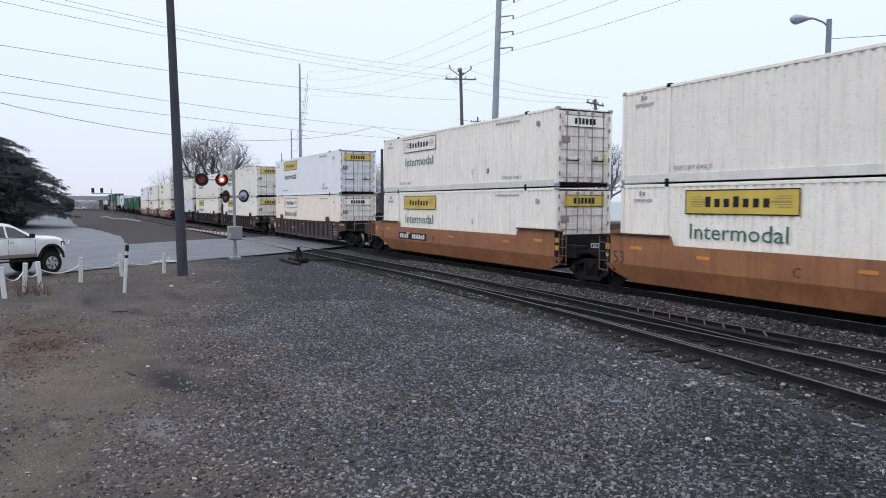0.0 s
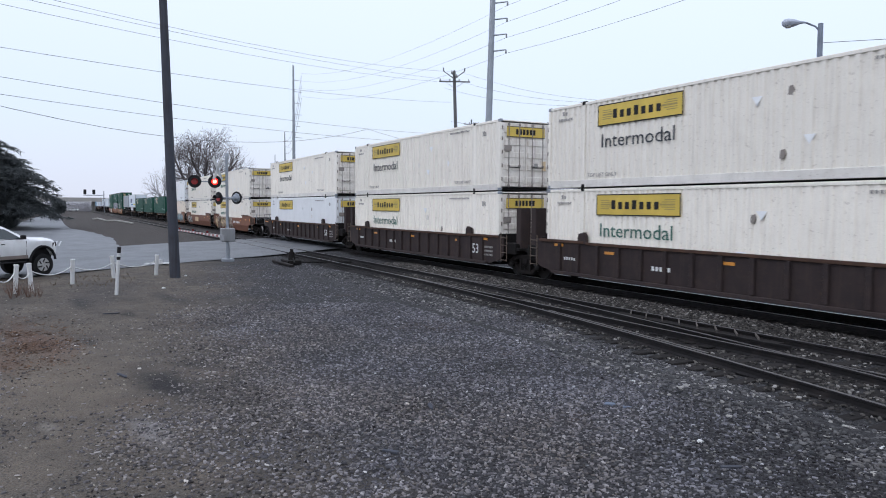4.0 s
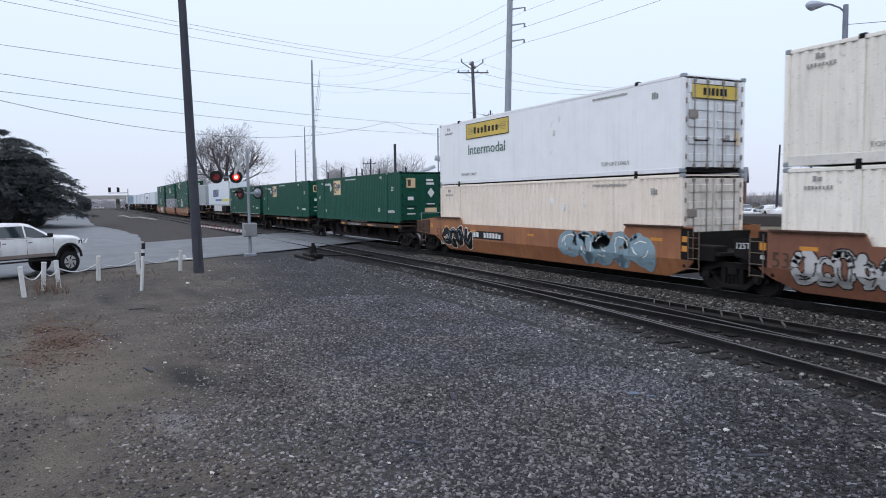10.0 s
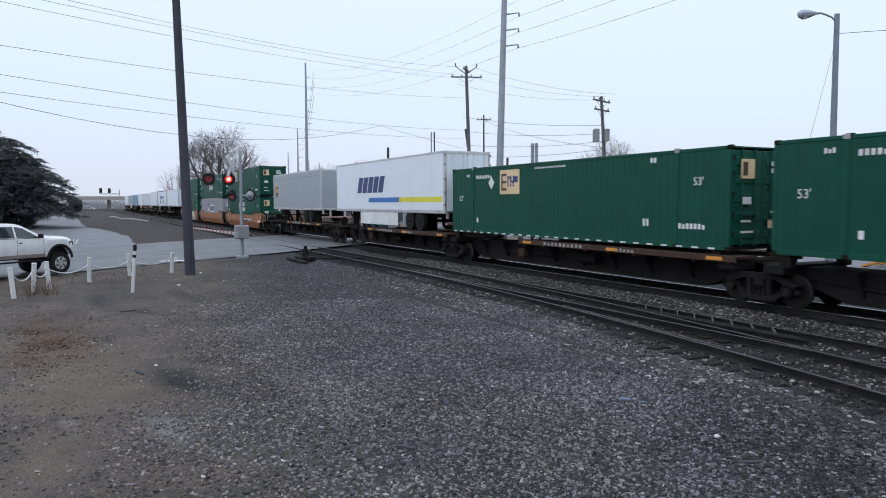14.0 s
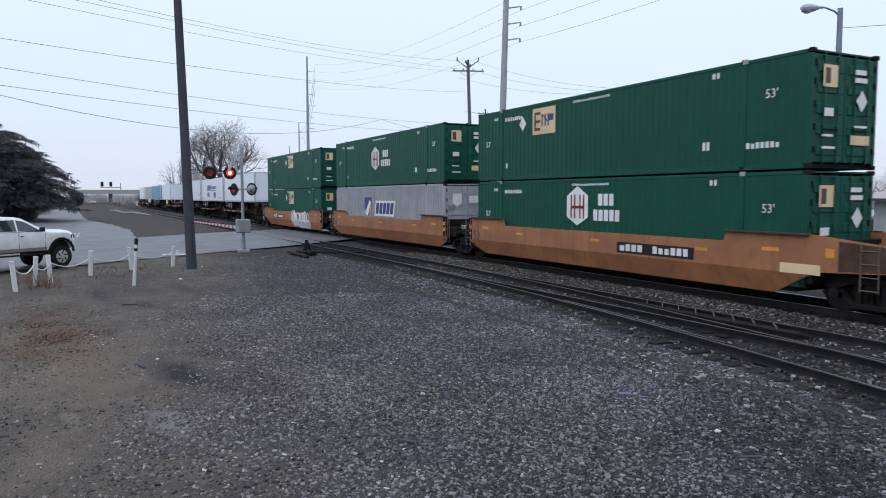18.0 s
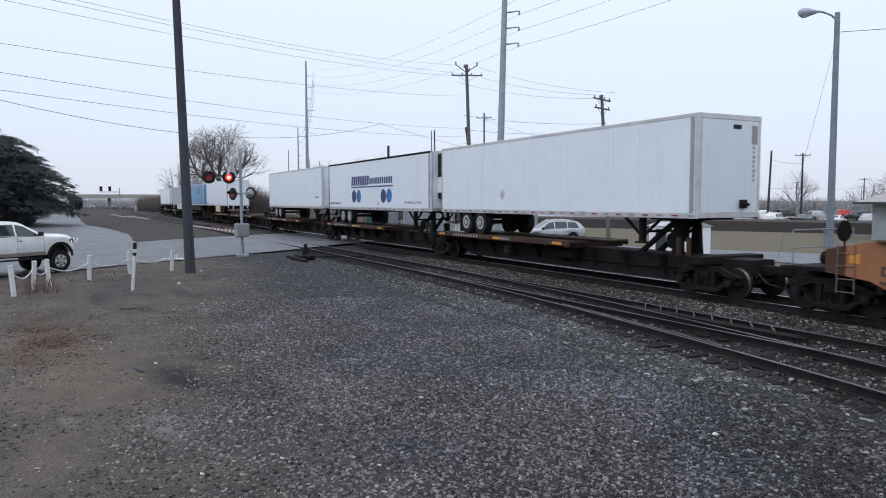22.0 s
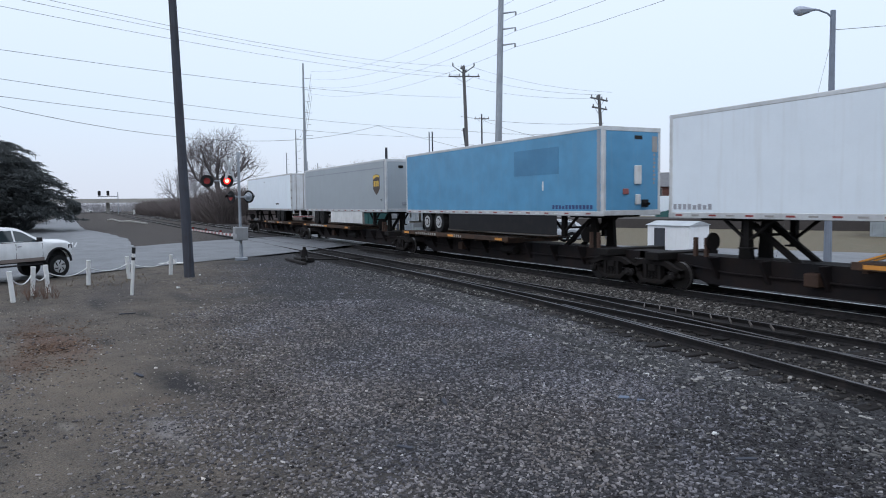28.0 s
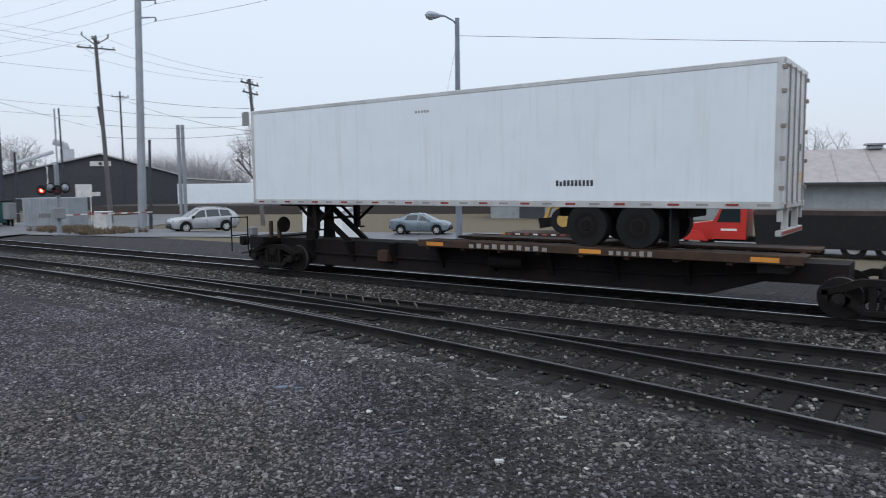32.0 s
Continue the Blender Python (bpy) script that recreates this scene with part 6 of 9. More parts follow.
        part("data_plate", Shape().box(tail - nose * 0.01, tail - nose * 0.02, 0.4, 0.7, z0 + 1.2, z0 + 1.35), M_TEXTK, c)
        part("sticker", Shape().box(tail - nose * 0.01, tail - nose * 0.02, 0.55, 0.85, z0 + 0.5, z0 + 0.75), M_TAN, c)
    else:
        part("tail_wall", Shape().box(min(tail, tail + nose * 0.05), max(tail, tail + nose * 0.05), -HW + 0.14, HW - 0.14, z0 + 0.05, z1 - 0.1, 0.012), paint, c)
    s = Shape()
    xg = tail + nose * 0.05
    for y in (-0.55, 0.55):
        s.box(xg - 0.06, xg + 0.06, y - 0.06, y + 0.06, z0 - 0.55, z0)
    s.box(xg - 0.06, xg + 0.06, -1.2, 1.2, z0 - 0.6, z0 - 0.48, 0.01)
    for y in (-1.16, 1.04):
        s.box(xg - 0.05, xg + 0.05, y, y + 0.12, z0 - 0.30, z0, 0.01)
    guard_bar = part("under_ride_guard", s, M_ALU, c)
    for k in range(8):
        part("reflector_tape", cached(("guardtape",), lambda: Shape().box(0, 0.008, 0, 0.27, 0, 0.07)), M_TEXTW if k % 2 else M_REDBAR, guard_bar, at=pose(xg + (0.061 if nose < 0 else -0.069), -1.16 + 0.29 * k, z0 - 0.575))
    part("tail_sill", Shape().box(min(tail, tail - nose * 0.03), max(tail, tail - nose * 0.03), -HW + 0.03, HW - 0.03, z0 - 0.03, z0 + 0.10, 0.01), M_ALU, c)
    part("tail_header", Shape().box(min(tail, tail - nose * 0.02), max(tail, tail - nose * 0.02), -HW + 0.03, HW - 0.03, z1 - 0.14, z1 - 0.01, 0.01), top or M_ALU, c)
    for y in (-1.1, 0.85):
        part("tail_light", Shape().box(tail - nose * 0.0, tail - nose * 0.03, y, y + 0.25, z0 - 0.02, z0 + 0.06), M_LENSRED, c)
    # tandem axles
    part("axle_slider", Shape().box(wheels - 1.6, wheels + 1.6, -0.75, 0.75, z0 - 0.28, z0 - 0.05, 0.02), M_STEEL, c)
    for wx in (wheels - 0.63, wheels + 0.63):
        part("axle", Shape().tube((wx, -1.2, 1.79), (wx, 1.2, 1.79), 0.07, n=8), M_STEEL, c)
        for y in (-1.27, 0.93):
            w = part("wheel", cached(("tw", y), lambda: Shape().tube((0, y, 0), (0, y + 0.34, 0), 0.51, n=24)), M_RUBBER, c, at=pose(wx, 0, 1.79))
            o = y - 0.012 if y < 0 else y + 0.352
            part("rim", cached(("rim", y, wheels < 0 and paint is not M_SILVER), lambda: Shape().tube((0, o, 0), (0, o + 0.02, 0), 0.30, 0.30, n=18).tube((0, o - 0.03, 0), (0, o, 0), 0.13, 0.15, n=10)), M_RIM if wheels < 0 and paint is not M_SILVER else M_STEEL, w)
            part("hub", cached(("hub", y), lambda: Shape().tube((0, o - 0.012, 0), (0, o + 0.002, 0), 0.19, n=14) if y < 0 else Shape().tube((0, o + 0.018, 0), (0, o + 0.032, 0), 0.19, n=14)), M_WHEEL, w)
        part("mud_flap", Shape().box(wheels - nose * 1.35 - 0.02, wheels - nose * 1.35 + 0.02, -1.2, -0.6, 1.35, z0 - 0.05), M_RUBBER, c)
    g = gear if gear is not None else nose * (h - 2.6)
    s = Shape()
    for y in (-0.95, 0.95):
        s.box(g - 0.09, g + 0.09, y - 0.09, y + 0.09, 1.42, z0, 0.01)
        s.box(g - 0.2, g + 0.2, y - 0.16, y + 0.16, 1.38, 1.43, 0.01)
        s.prism([(g + 0.75, z0 - 0.06), (g + 0.88, z0 - 0.06), (g + 0.1, 1.62), (g, 1.62)], "y", y - 0.04, y + 0.04)
        s.prism([(g - 0.75, z0 - 0.06), (g - 0.88, z0 - 0.06), (g - 0.1, 1.62), (g, 1.62)], "y", y - 0.04, y + 0.04)
    s.tube((g, -0.95, 1.75), (g, 0.95, 1.75), 0.04, n=6)
    part("landing_gear", s, M_STEEL, c)
    part("kingpin_plate", Shape().box(nose * h - nose * 1.6 - 0.6, nose * h - nose * 1.6 + 0.9, -1.0, 1.0, z0 - 0.1, z0 - 0.02), M_STEEL, c)
    if skirt:
        part("side_skirt", Shape().box(skirt[0], skirt[1], -HW + 0.02, -HW + 0.045, 1.48, z0 - 0.04, 0.006), skirt[2], c)
    if reefer:
        x = nose * h
        s = Shape().box(min(x, x + nose * 0.55), max(x, x + nose * 0.55), -0.95, 0.95, z0 + 0.6, z1 - 0.15, 0.06)
        r = part("cooling_unit", s, M_PLASTIC, c, "black and white cooling unit on the nose")
        part("cooling_panel", Shape().box(min(x, x + nose * 0.57), max(x, x + nose * 0.57), -0.97, -0.2, z0 + 0.9, z0 + 1.7, 0.03), M_TEXTW, r)
    return c


# ---- make up of the train, front to back: left end of the load at the start ----
def stack(u0, car, low, high):
    u = u0 + 8.075
    rides(car, u)
    for ob, z in ((low, 0.48), (high, 3.43)):
        ob.matrix_basis = pose(u, TRACK_Y, z)
        MOVING.append((ob, u, z))


def orange(ends, trucks, **kw):
    return well_car("orange stack car with deep worn sides", M_ORANGE, ends, trucks, **kw)


stack(1.64, orange("ca", (-1, 1)), hunt_box(0), hunt_box(0))
stack(-17.93, orange("aa", (-1,), side_word="C"), hunt_box(0, seed=1), hunt_box(0, sign=False, seed=2))
stack(-37.55, orange("ca", (-1,), tag=2.4 - 8.075, side_word="B"), hunt_box(0, seed=3, faded=False), hunt_box(0, seed=4, faded=True))
stack(-61.14, well_car("maroon-brown ribbed stack car with grimy sides", M_MAROON, "cc", (-1, 1), ribs=True, left_mark=True),
      hunt_box(0, M_CREAM, faded=True, seed=5), hunt_box(0, M_WHITE2, smooth=True, green=False, seed=6))
dk = "dark brown ribbed stack car with tall guide plates"
stack(-84.42, well_car(dk, M_DARKCAR, "ac", (-1, 1), ribs=True, plates_up=True), hunt_box(0, seed=7), hunt_box(0, seed=8, green=False))
stack(-103.88, well_car(dk, M_DARKCAR, "aa", (-1,), ribs=True, plates_up=True), hunt_box(0, seed=9), hunt_box(0, seed=10, green=False))
stack(-123.49, well_car(dk, M_DARKCAR, "ca", (-1,), ribs=True, plates_up=True), hunt_box(0, M_WHITE2, smooth=True, word=False, seed=11), hunt_box(0, seed=12, green=False))
rd = "rust-red stack car with spray-painted sides"
stack(-147.52, well_car(rd, M_RUST, "ac", (-1, 1), tag=9.6 - 8.075, patch="tags"), hunt_box(0, seed=13), hunt_box(0, M_WHITE, seed=14))
stack(-167.02, well_car(rd, M_RUST, "aa", (-1,), patch="small", number=False), hunt_box(0, seed=15), hunt_box(0, seed=16))
stack(-186.59, well_car("orange stack car with pale blue spray paint", M_ORANGE, "ca", (-1,), tag=2.9 - 8.075, patch="teal"), hunt_box(0, M_CREAM, sign=False, seed=17), hunt_box(0, M_WHITE2, smooth=True, seed=18))


def on_spine(u0, L, load, deck, hitch=None, stands=False, ends="aa", trucks=(-1,), z=None, rail_end=False, left=9.15, word=None):
    u = u0 + L / 2
    car = spine_car("rusty brown spine car with amber reflectors", deck, ends, trucks, hitch, stands, rail_end=rail_end, left=left, word=word)
    rides(car, u)
    if load:
        load.matrix_basis = pose(u, TRACK_Y, z or 0)
        MOVING.append((load, u, z or 0))


right, left = (-2.2, 8.4), (-8.4, 2.2)
on_spine(-207.81, 16.15, emp_box("emp"), right, stands=True, z=1.38, ends="ac", trucks=(-1, 1))
on_spine(-226.17, 16.15, emp_box("emp"), right, stands=True, z=1.38, left=8.6)
on_spine(-243.67, 16.15, emp_box("emp", dots=True), right, stands=True, z=1.38, left=8.46)

swift = trailer("white trailer with slanted navy shapes and a stripe", M_TRAILER, 16.0, 4.5, True, dots=False, skirt=(-3.5, 2.3, M_TEXTW))
y = -HW + 0.008
bars(swift, 4.0 - 8.0, 8.3 - 8.0, 3.35, 4.3, M_NAVY, y, 5, lean=0.35, fill=0.85)
slanted(swift, "blue_stripe", 5.9 - 8.0, 10.5 - 8.0, 2.78, 3.05, 0.1, M_BRIGHTBLUE, y)
slanted(swift, "yellow_stripe", 10.5 - 8.0, 15.7 - 8.0, 2.78, 3.05, 0.1, M_LIME, y)
on_spine(-260.51, 16.0, swift, right, hitch=-6.4)
ups = trailer("silver-grey trailer with a dark shield", M_SILVER, 13.76, 3.6, False, z1=5.22, top=M_ALU)


def shield(c, x, z0, z1):
    yy = -HW + 0.008
    w = (z1 - z0) * 0.82
    p = part("shield_sign", Shape().prism([(x, z1 - 0.08), (x + w / 2, z1), (x + w, z1 - 0.08), (x + w, z0 + (z1 - z0) * 0.3), (x + w / 2, z0), (x, z0 + (z1 - z0) * 0.3)], "y", yy - 0.006, yy), M_SHIELD, c, "dark brown shield with gold shapes")
    part("gold_mark", Shape().prism([(x + 0.03, z1 - 0.1), (x + w / 2, z1 - 0.02), (x + w - 0.03, z1 - 0.1), (x + w - 0.03, z1 - 0.2), (x + w / 2, z1 - 0.16), (x + 0.03, z1 - 0.3)], "y", yy - 0.012, yy - 0.006), M_GOLD, p)
    bars(p, x + 0.12 * w, x + 0.95 * w, z0 + (z1 - z0) * 0.42, z0 + (z1 - z0) * 0.68, M_GOLD, yy - 0.006, 3, fill=0.7)


shield(ups, 0.65 - 6.88, 3.15, 4.35)
part("trim_line", Shape().box(-6.8, 6.8, -HW - 0.004, -HW + 0.012, 4.72, 4.78), M_GALV, ups)
on_spine(-277.86, 13.76, ups, (-2.2, 7.2), hitch=-5.3, ends="ca", trucks=(-1,))

ob = "orange stack car with worn paint and a number board"
stack(-299.40, well_car(ob, M_ORANGE, "ac", (-1, 1), tag=9.4 - 8.075, patch="cream"), emp_box("hub_low", dots=False), emp_box("emp", dots=False))
stack(-318.85, well_car(ob, M_ORANGE, "aa", (-1,), number=False, side_word="C"), grey_box(), emp_box("hub", dots=False))
stack(-338.52, well_car("orange stack car with white spray paint", M_ORANGE, "ca", (-1,), tag=2.6 - 8.075, patch="white", side_word="B"), emp_box("emp_mid", dots=False), emp_box("emp_mid", dots=False))

plain = "plain white panelled trailer on a spine car"
tr = trailer(plain, M_TRAILER, 16.2, -5.0, False, posts=1.22)
part("placard", Shape().prism([(5.6 - 8.1, 2.75), (5.8 - 8.1, 3.0), (5.6 - 8.1, 3.25), (5.4 - 8.1, 3.0)], "y", -HW + 0.002, -HW + 0.008), M_ALU, tr)
on_spine(-360.26, 16.2, tr, left, hitch=6.5, ends="ac", trucks=(-1, 1), left=8.69)
al = trailer("white trailer with navy lettering bars and blue discs", M_TRAILER, 16.3, -4.6, False, reefer=True, top=M_STEEL)
bars(al, 4.6 - 8.15, 7.7 - 8.15, 3.72, 4.3, M_NAVY, y, 8, lean=0.12, fill=0.8)
bars(al, 7.8 - 8.15, 11.4 - 8.15, 3.78, 4.15, M_NAVY, y, 11, fill=0.7)
slanted(al, "underline", 4.6 - 8.15, 11.4 - 8.15, 3.58, 3.66, 0.0, M_NAVY, y)
for x in (5.1, 5.95, 10.0, 10.85):
    part("blue_disc", Shape().tube((x - 8.15, y, 3.05), (x - 8.15, y - 0.006, 3.05), 0.40, n=24), M_BRIGHTBLUE if x in (5.95, 10.85) else M_NAVY, al)
bars(al, 0.35 - 8.15, 2.5 - 8.15, 2.55, 2.68, M_TEXTK, y, 12)
write("53'", 9.0 - 8.15, 2.5, y - 0.008, 0.22, M_GREY, al)
bars(al, 13.0 - 8.15, 15.2 - 8.15, 2.6, 2.74, M_GREY, y, 10)
on_spine(-377.68, 16.3, al, left, hitch=6.6, left=8.73)
tr = trailer(plain, M_TRAILER, 16.0, -4.9, False)
bars(tr, 14.0 - 8.0, 14.9 - 8.0, 3.0, 3.1, M_TEXTK, y, 6)
on_spine(-394.99, 16.0, tr, left, hitch=6.4, left=8.8)
on_spine(-412.6, 16.0, None, left, hitch=7.4)
tr = trailer("white trailer with smooth walls and tan underside", M_TRAILER, 14.6, 4.3, False, skirt=(-0.4, 2.6, M_TAN))
bars(tr, -7.1, -5.6, 2.46, 2.62, M_GREY, y, 8)
on_spine(-430.26, 14.6, tr, (-1.5, 7.6), hitch=-5.2, ends="ca", trucks=(-1, 1))
bl = trailer("bright blue trailer with pale corner posts", M_BLUE, 16.1, -4.9, False, skirt=(-3.2, 5.4, M_PLASTIC))
dot(bl, "faded_patch", 10.6 - 8.05, 13.6 - 8.05, 3.75, 4.75, M_BLUEDULL, y, label="faded blue patch")
bars(bl, 13.2 - 8.05, 15.6 - 8.05, 2.45, 2.6, M_NAVY, y, 12)
part("label_strip", Shape().box(4.5, 4.58, y - 0.006, y, 3.15, 3.5), M_TEXTW, bl)
xx = 8.05
part("nose_box", Shape().box(xx, xx + 0.08, 0.05, 0.35, 3.3, 3.95, 0.02), M_POSTW, bl)
part("nose_box", Shape().box(xx, xx + 0.1, 0.1, 0.3, 2.6, 2.95, 0.02), M_POSTW, bl)
part("hose_plate", Shape().box(xx, xx + 0.06, -0.45, -0.2, 2.95, 3.15, 0.02), M_REDSTRIPE, bl)
on_spine(-449.35, 16.1, bl, left, hitch=6.5, ends="ac", trucks=(-1, 1), left=9.43)
ux = trailer("grey trailer with a brown and gold shield", M_SILVER, 16.0, -4.6, False, skirt=(-2.0, 4.1, M_POSTW))
shield(ux, 14.05 - 8.0, 3.2, 4.45)
part("trim_line", Shape().box(-7.9, 7.9, -HW - 0.004, -HW + 0.012, 4.75, 4.81), M_GALV, ux)
part("nose_box", Shape().box(8.0, 8.08, 0.1, 0.5, 2.75, 3.25, 0.02), M_STEEL, ux)
part("nose_box", Shape().box(8.0, 8.06, -0.5, -0.2, 4.75, 4.9, 0.02), M_STEEL, ux)
part("hose_plate", Shape().box(8.0, 8.06, -0.3, 0.05, 2.6, 2.8, 0.02), M_GALV, ux)
write("53", 15.2 - 8.0, 2.85, y - 0.006, 0.16, M_TEXTK, ux)
on_spine(-468.17, 16.0, ux, left, hitch=6.4, left=10.07, word=("ALL PURPOSE SPINE CAR", -6.55))
last = trailer("long white trailer with swing doors and black hinges", M_TRAILER, 16.25, 4.5, True, door_paint=M_DOORT)
bars(last, 11.2 - 8.125, 12.2 - 8.125, 2.72, 2.86, M_TEXTK, y, 10)
bars(last, 6.9 - 8.125, 7.4 - 8.125, 4.75, 4.82, M_GREY, y, 5)
on_spine(-488.45, 16.25, last, (-1.1, 8.6), hitch=-6.3, ends="ca", trucks=(-1,), rail_end=True)


# ---- poles, wires and signals ----
def utility_pole(label, x, y, h, r=0.17, lean=(0.0, 0.0), mat=None, top_r=None):
    p = thing("utility_pole", label, "pole", pose(x, y, GROUND_Z))
    foot = fall(x, y) - 0.1
    s, n = Shape(), 10
    rows = []
    for i in range(9):
        t = i / 8
        rr = r + ((top_r or r * 0.68) - r) * t
        rows.append([(lean[0] * t + rr * math.cos(6.2832 * k / n), lean[1] * t + rr * math.sin(6.2832 * k / n), foot + (h - 0.1 - foot) * t) for k in range(n + 1)])
    s.sheet(rows)
    s.tube((lean[0], lean[1], h - 0.11), (lean[0], lean[1], h - 0.09), (top_r or r * 0.68), n=n)
    part("shaft", s, mat or M_WOODPOLE, p, smooth=False)
    return p


def crossarm(p, z, half, at=(0, 0), turn=0.0, pins=4, mat=None):
    d = Vector((math.cos(turn), math.sin(turn), 0))
    n = Vector((-d.y, d.x, 0))
    c = Vector((at[0], at[1], z))
    s = Shape()
    a, b = c - d * half, c + d * half
    pts = [q + n * k * 0.06 + Vector((0, 0, zz)) for q in (a, b) for k in (-1, 1) for zz in (-0.06, 0.06)]
    s.solid(pts, [[0, 1, 3, 2], [4, 5, 7, 6], [0, 1, 5, 4], [2, 3, 7, 6], [0, 2, 6, 4], [1, 3, 7, 5]])
    part("crossarm", s, mat or M_WOODGREY, p)
    out = []
    for i in range(pins):
        q = a + (b - a) * (i + 0.15) / (pins - 0.7)
        part("insulator", Shape().tube(q + Vector((0, 0, 0.05)), q + Vector((0, 0, 0.28)), 0.07, 0.05, n=7), M_GREYBOX, p)
        out.append(q + Vector((0, 0, 0.28)))
    s = Shape().tube(c - d * half * 0.6 + Vector((0, 0, -0.05)), c + Vector((0, 0, -0.7)), 0.02, n=5).tube(c + d * half * 0.6 + Vector((0, 0, -0.05)), c + Vector((0, 0, -0.7)), 0.02, n=5)
    part("brace", s, M_GALV, p)
    return out


def wire(points, sag, r=0.010, label="thin black overhead wire", n=14):
    s = Shape()
    w = thing("overhead_wire", label, "wire", group="overhead wires")
    for (a, b), g in zip(zip(points, points[1:]), sag if isinstance(sag, (list, tuple)) else [sag] * (len(points) - 1)):
        a, b = Vector(a), Vector(b)
        s.cord([a + (b - a) * (i / n) - Vector((0, 0, 4 * g * (i / n) * (1 - i / n))) for i in range(n + 1)], r)
    part("cable", s, M_WIRE, w)
    return w


near_pole = utility_pole("tall dark wooden pole beside the road", -30.4, 4.1, 14.5, 0.21, lean=(0.45, -0.42), top_r=0.13)
part("tag_plate", Shape().box(0.17, 0.2, -0.05, 0.05, 1.9, 2.1), M_ALU, near_pole)

pole2 = utility_pole("grey wooden power pole with two crossarms", -68.0, 38.5, 17.6, 0.24, lean=(-0.3, -0.5), mat=M_WOODGREY)
for ang in (1.2, 4.34, 2.6):
    tipx, tipy = -0.3 + 1.15 * math.cos(ang), -0.5 + 1.15 * math.sin(ang)
    part("bracket", Shape().tube((-0.3, -0.5, 16.7), (tipx, tipy, 17.5), 0.05, n=6).tube((tipx, tipy, 17.5), (tipx, tipy, 17.85), 0.08, 0.06, n=7), M_WOODGREY, pole2)
crossarm(pole2, 16.4, 1.7, at=(-0.28, -0.45), turn=1.2)
crossarm(pole2, 17.1, 1.3, at=(-0.29, -0.47), turn=2.4, pins=3)
part("stub_post", Shape().tube((-0.5, -0.2, 9.0), (-0.7, -0.35, 10.9), 0.12, n=8), M_WOODPOLE, pole2)
pole3 = utility_pole("grey wooden power pole with transformers", -50.4, 42.7, 12.4, 0.2, lean=(-0.5, -0.6), mat=M_WOODGREY)
crossarm(pole3, 11.9, 1.5, at=(-0.48, -0.57), turn=1.95)
crossarm(pole3, 11.1, 1.3, at=(-0.45, -0.55), turn=1.95, pins=3)
for dx, dy in ((-0.6, -0.3), (0.1, -0.75), (0.45, 0.1)):
    part("transformer", Shape().tube((-0.4 + dx, -0.5 + dy, 8.3), (-0.4 + dx, -0.5 + dy, 9.4), 0.26, n=10), M_GREYBOX, pole3)

steel = utility_pole("tall tapering galvanised steel pole with side arms", -52.0, 32.0, 26.0, 0.34, lean=(0.45, 0.5), mat=M_GALV, top_r=0.2)
ARM = Vector((0.46, 0.888, 0))
arm_tips = []
for z in (16.03, 17.33, 18.63, 19.98):
    root = Vector((0.45, 0.5, 0)) * (z / 26.0)
    tip = root + ARM * 1.25 + Vector((0, 0, z + 0.05))
    part("side_arm", Shape().tube(root + Vector((0, 0, z - 0.1)), tip, 0.08, 0.05, n=6), M_GALV, steel)
    part("insulator", Shape().tube(tip, tip + Vector((0, 0, -0.3)), 0.06, 0.09, n=7), M_GREYBOX, steel)
    arm_tips.append(Vector((-52.0, 32.0, GROUND_Z - 0.3)) + tip)

for x, y, h, r, lab in ((-49.6, 31.2, 6.6, 0.14, "short dark wooden post by the road"), (-66.8, 33.5, 10.3, 0.10, "slim grey wooden pole"),
                        (-94.9, 55.9, 16.3, 0.16, "distant wooden pole with a small crossarm"), (-63.0, 26.6, 8.2, 0.17, "dark wooden pole by the bins"),
                        (-124.0, 39.3, 8.0, 0.17, "dark stub pole in the yard"), (-113.8, 38.3, 8.4, 0.17, "dark stub pole in the yard"), (-105.5, 38.0, 7.9, 0.17, "leaning dark stub pole in the yard"),
                        (-101.4, 37.5, 7.6, 0.17, "dark stub pole in the yard"), (-110.4, 42.0, 9.6, 0.17, "dark wooden pole with crossarm beyond the fence"), (-93.2, 36.7, 7.2, 0.17, "dark stub pole in the yard"), (-77.0, 33.8, 6.7, 0.17, "dark stub pole in the yard"),
                        (-42, 75, 9.5, 0.14, "leaning far wooden pole"), (-40, 88, 9.8, 0.15, "far wooden pole with crossarm"),
                        (-20, 83, 8.0, 0.13, "far wooden pole behind the shed")):
    q = utility_pole(lab, x, y, h, r, lean=(random.uniform(-0.3, 0.3), random.uniform(-0.2, 0.2)))
    if "crossarm" in lab:
        crossarm(q, h - 0.8, 1.1, turn=1.0)
for x, y in ((-72.5, 49.5), (-72.1, 49.8)):
    utility_pole("pale steel stack post", x, y, 10.1, 0.21, mat=M_GALV, top_r=0.21)

# power towers far down the line
for x, y, h in ((-143.8, 42.7, 31.4), (-250.0, 71.0, 29.0), (-318.6, 86.0, 25.8), (-400.0, 120.0, 27.0), (-330.0, 104.0, 22.0)):
    q = utility_pole("slim grey steel transmission pole in the haze", x, y, h, 0.42, mat=M_GALV, top_r=0.16)
    for k in range(6):
        z = h - 3.0 - 2.3 * k
        part("side_arm", Shape().tube((0, 0, z), tuple(ARM * (1.7 if k % 2 else 1.3) + Vector((0, 0, z - 0.15))), 0.06, 0.04, n=5), M_GALV, q)

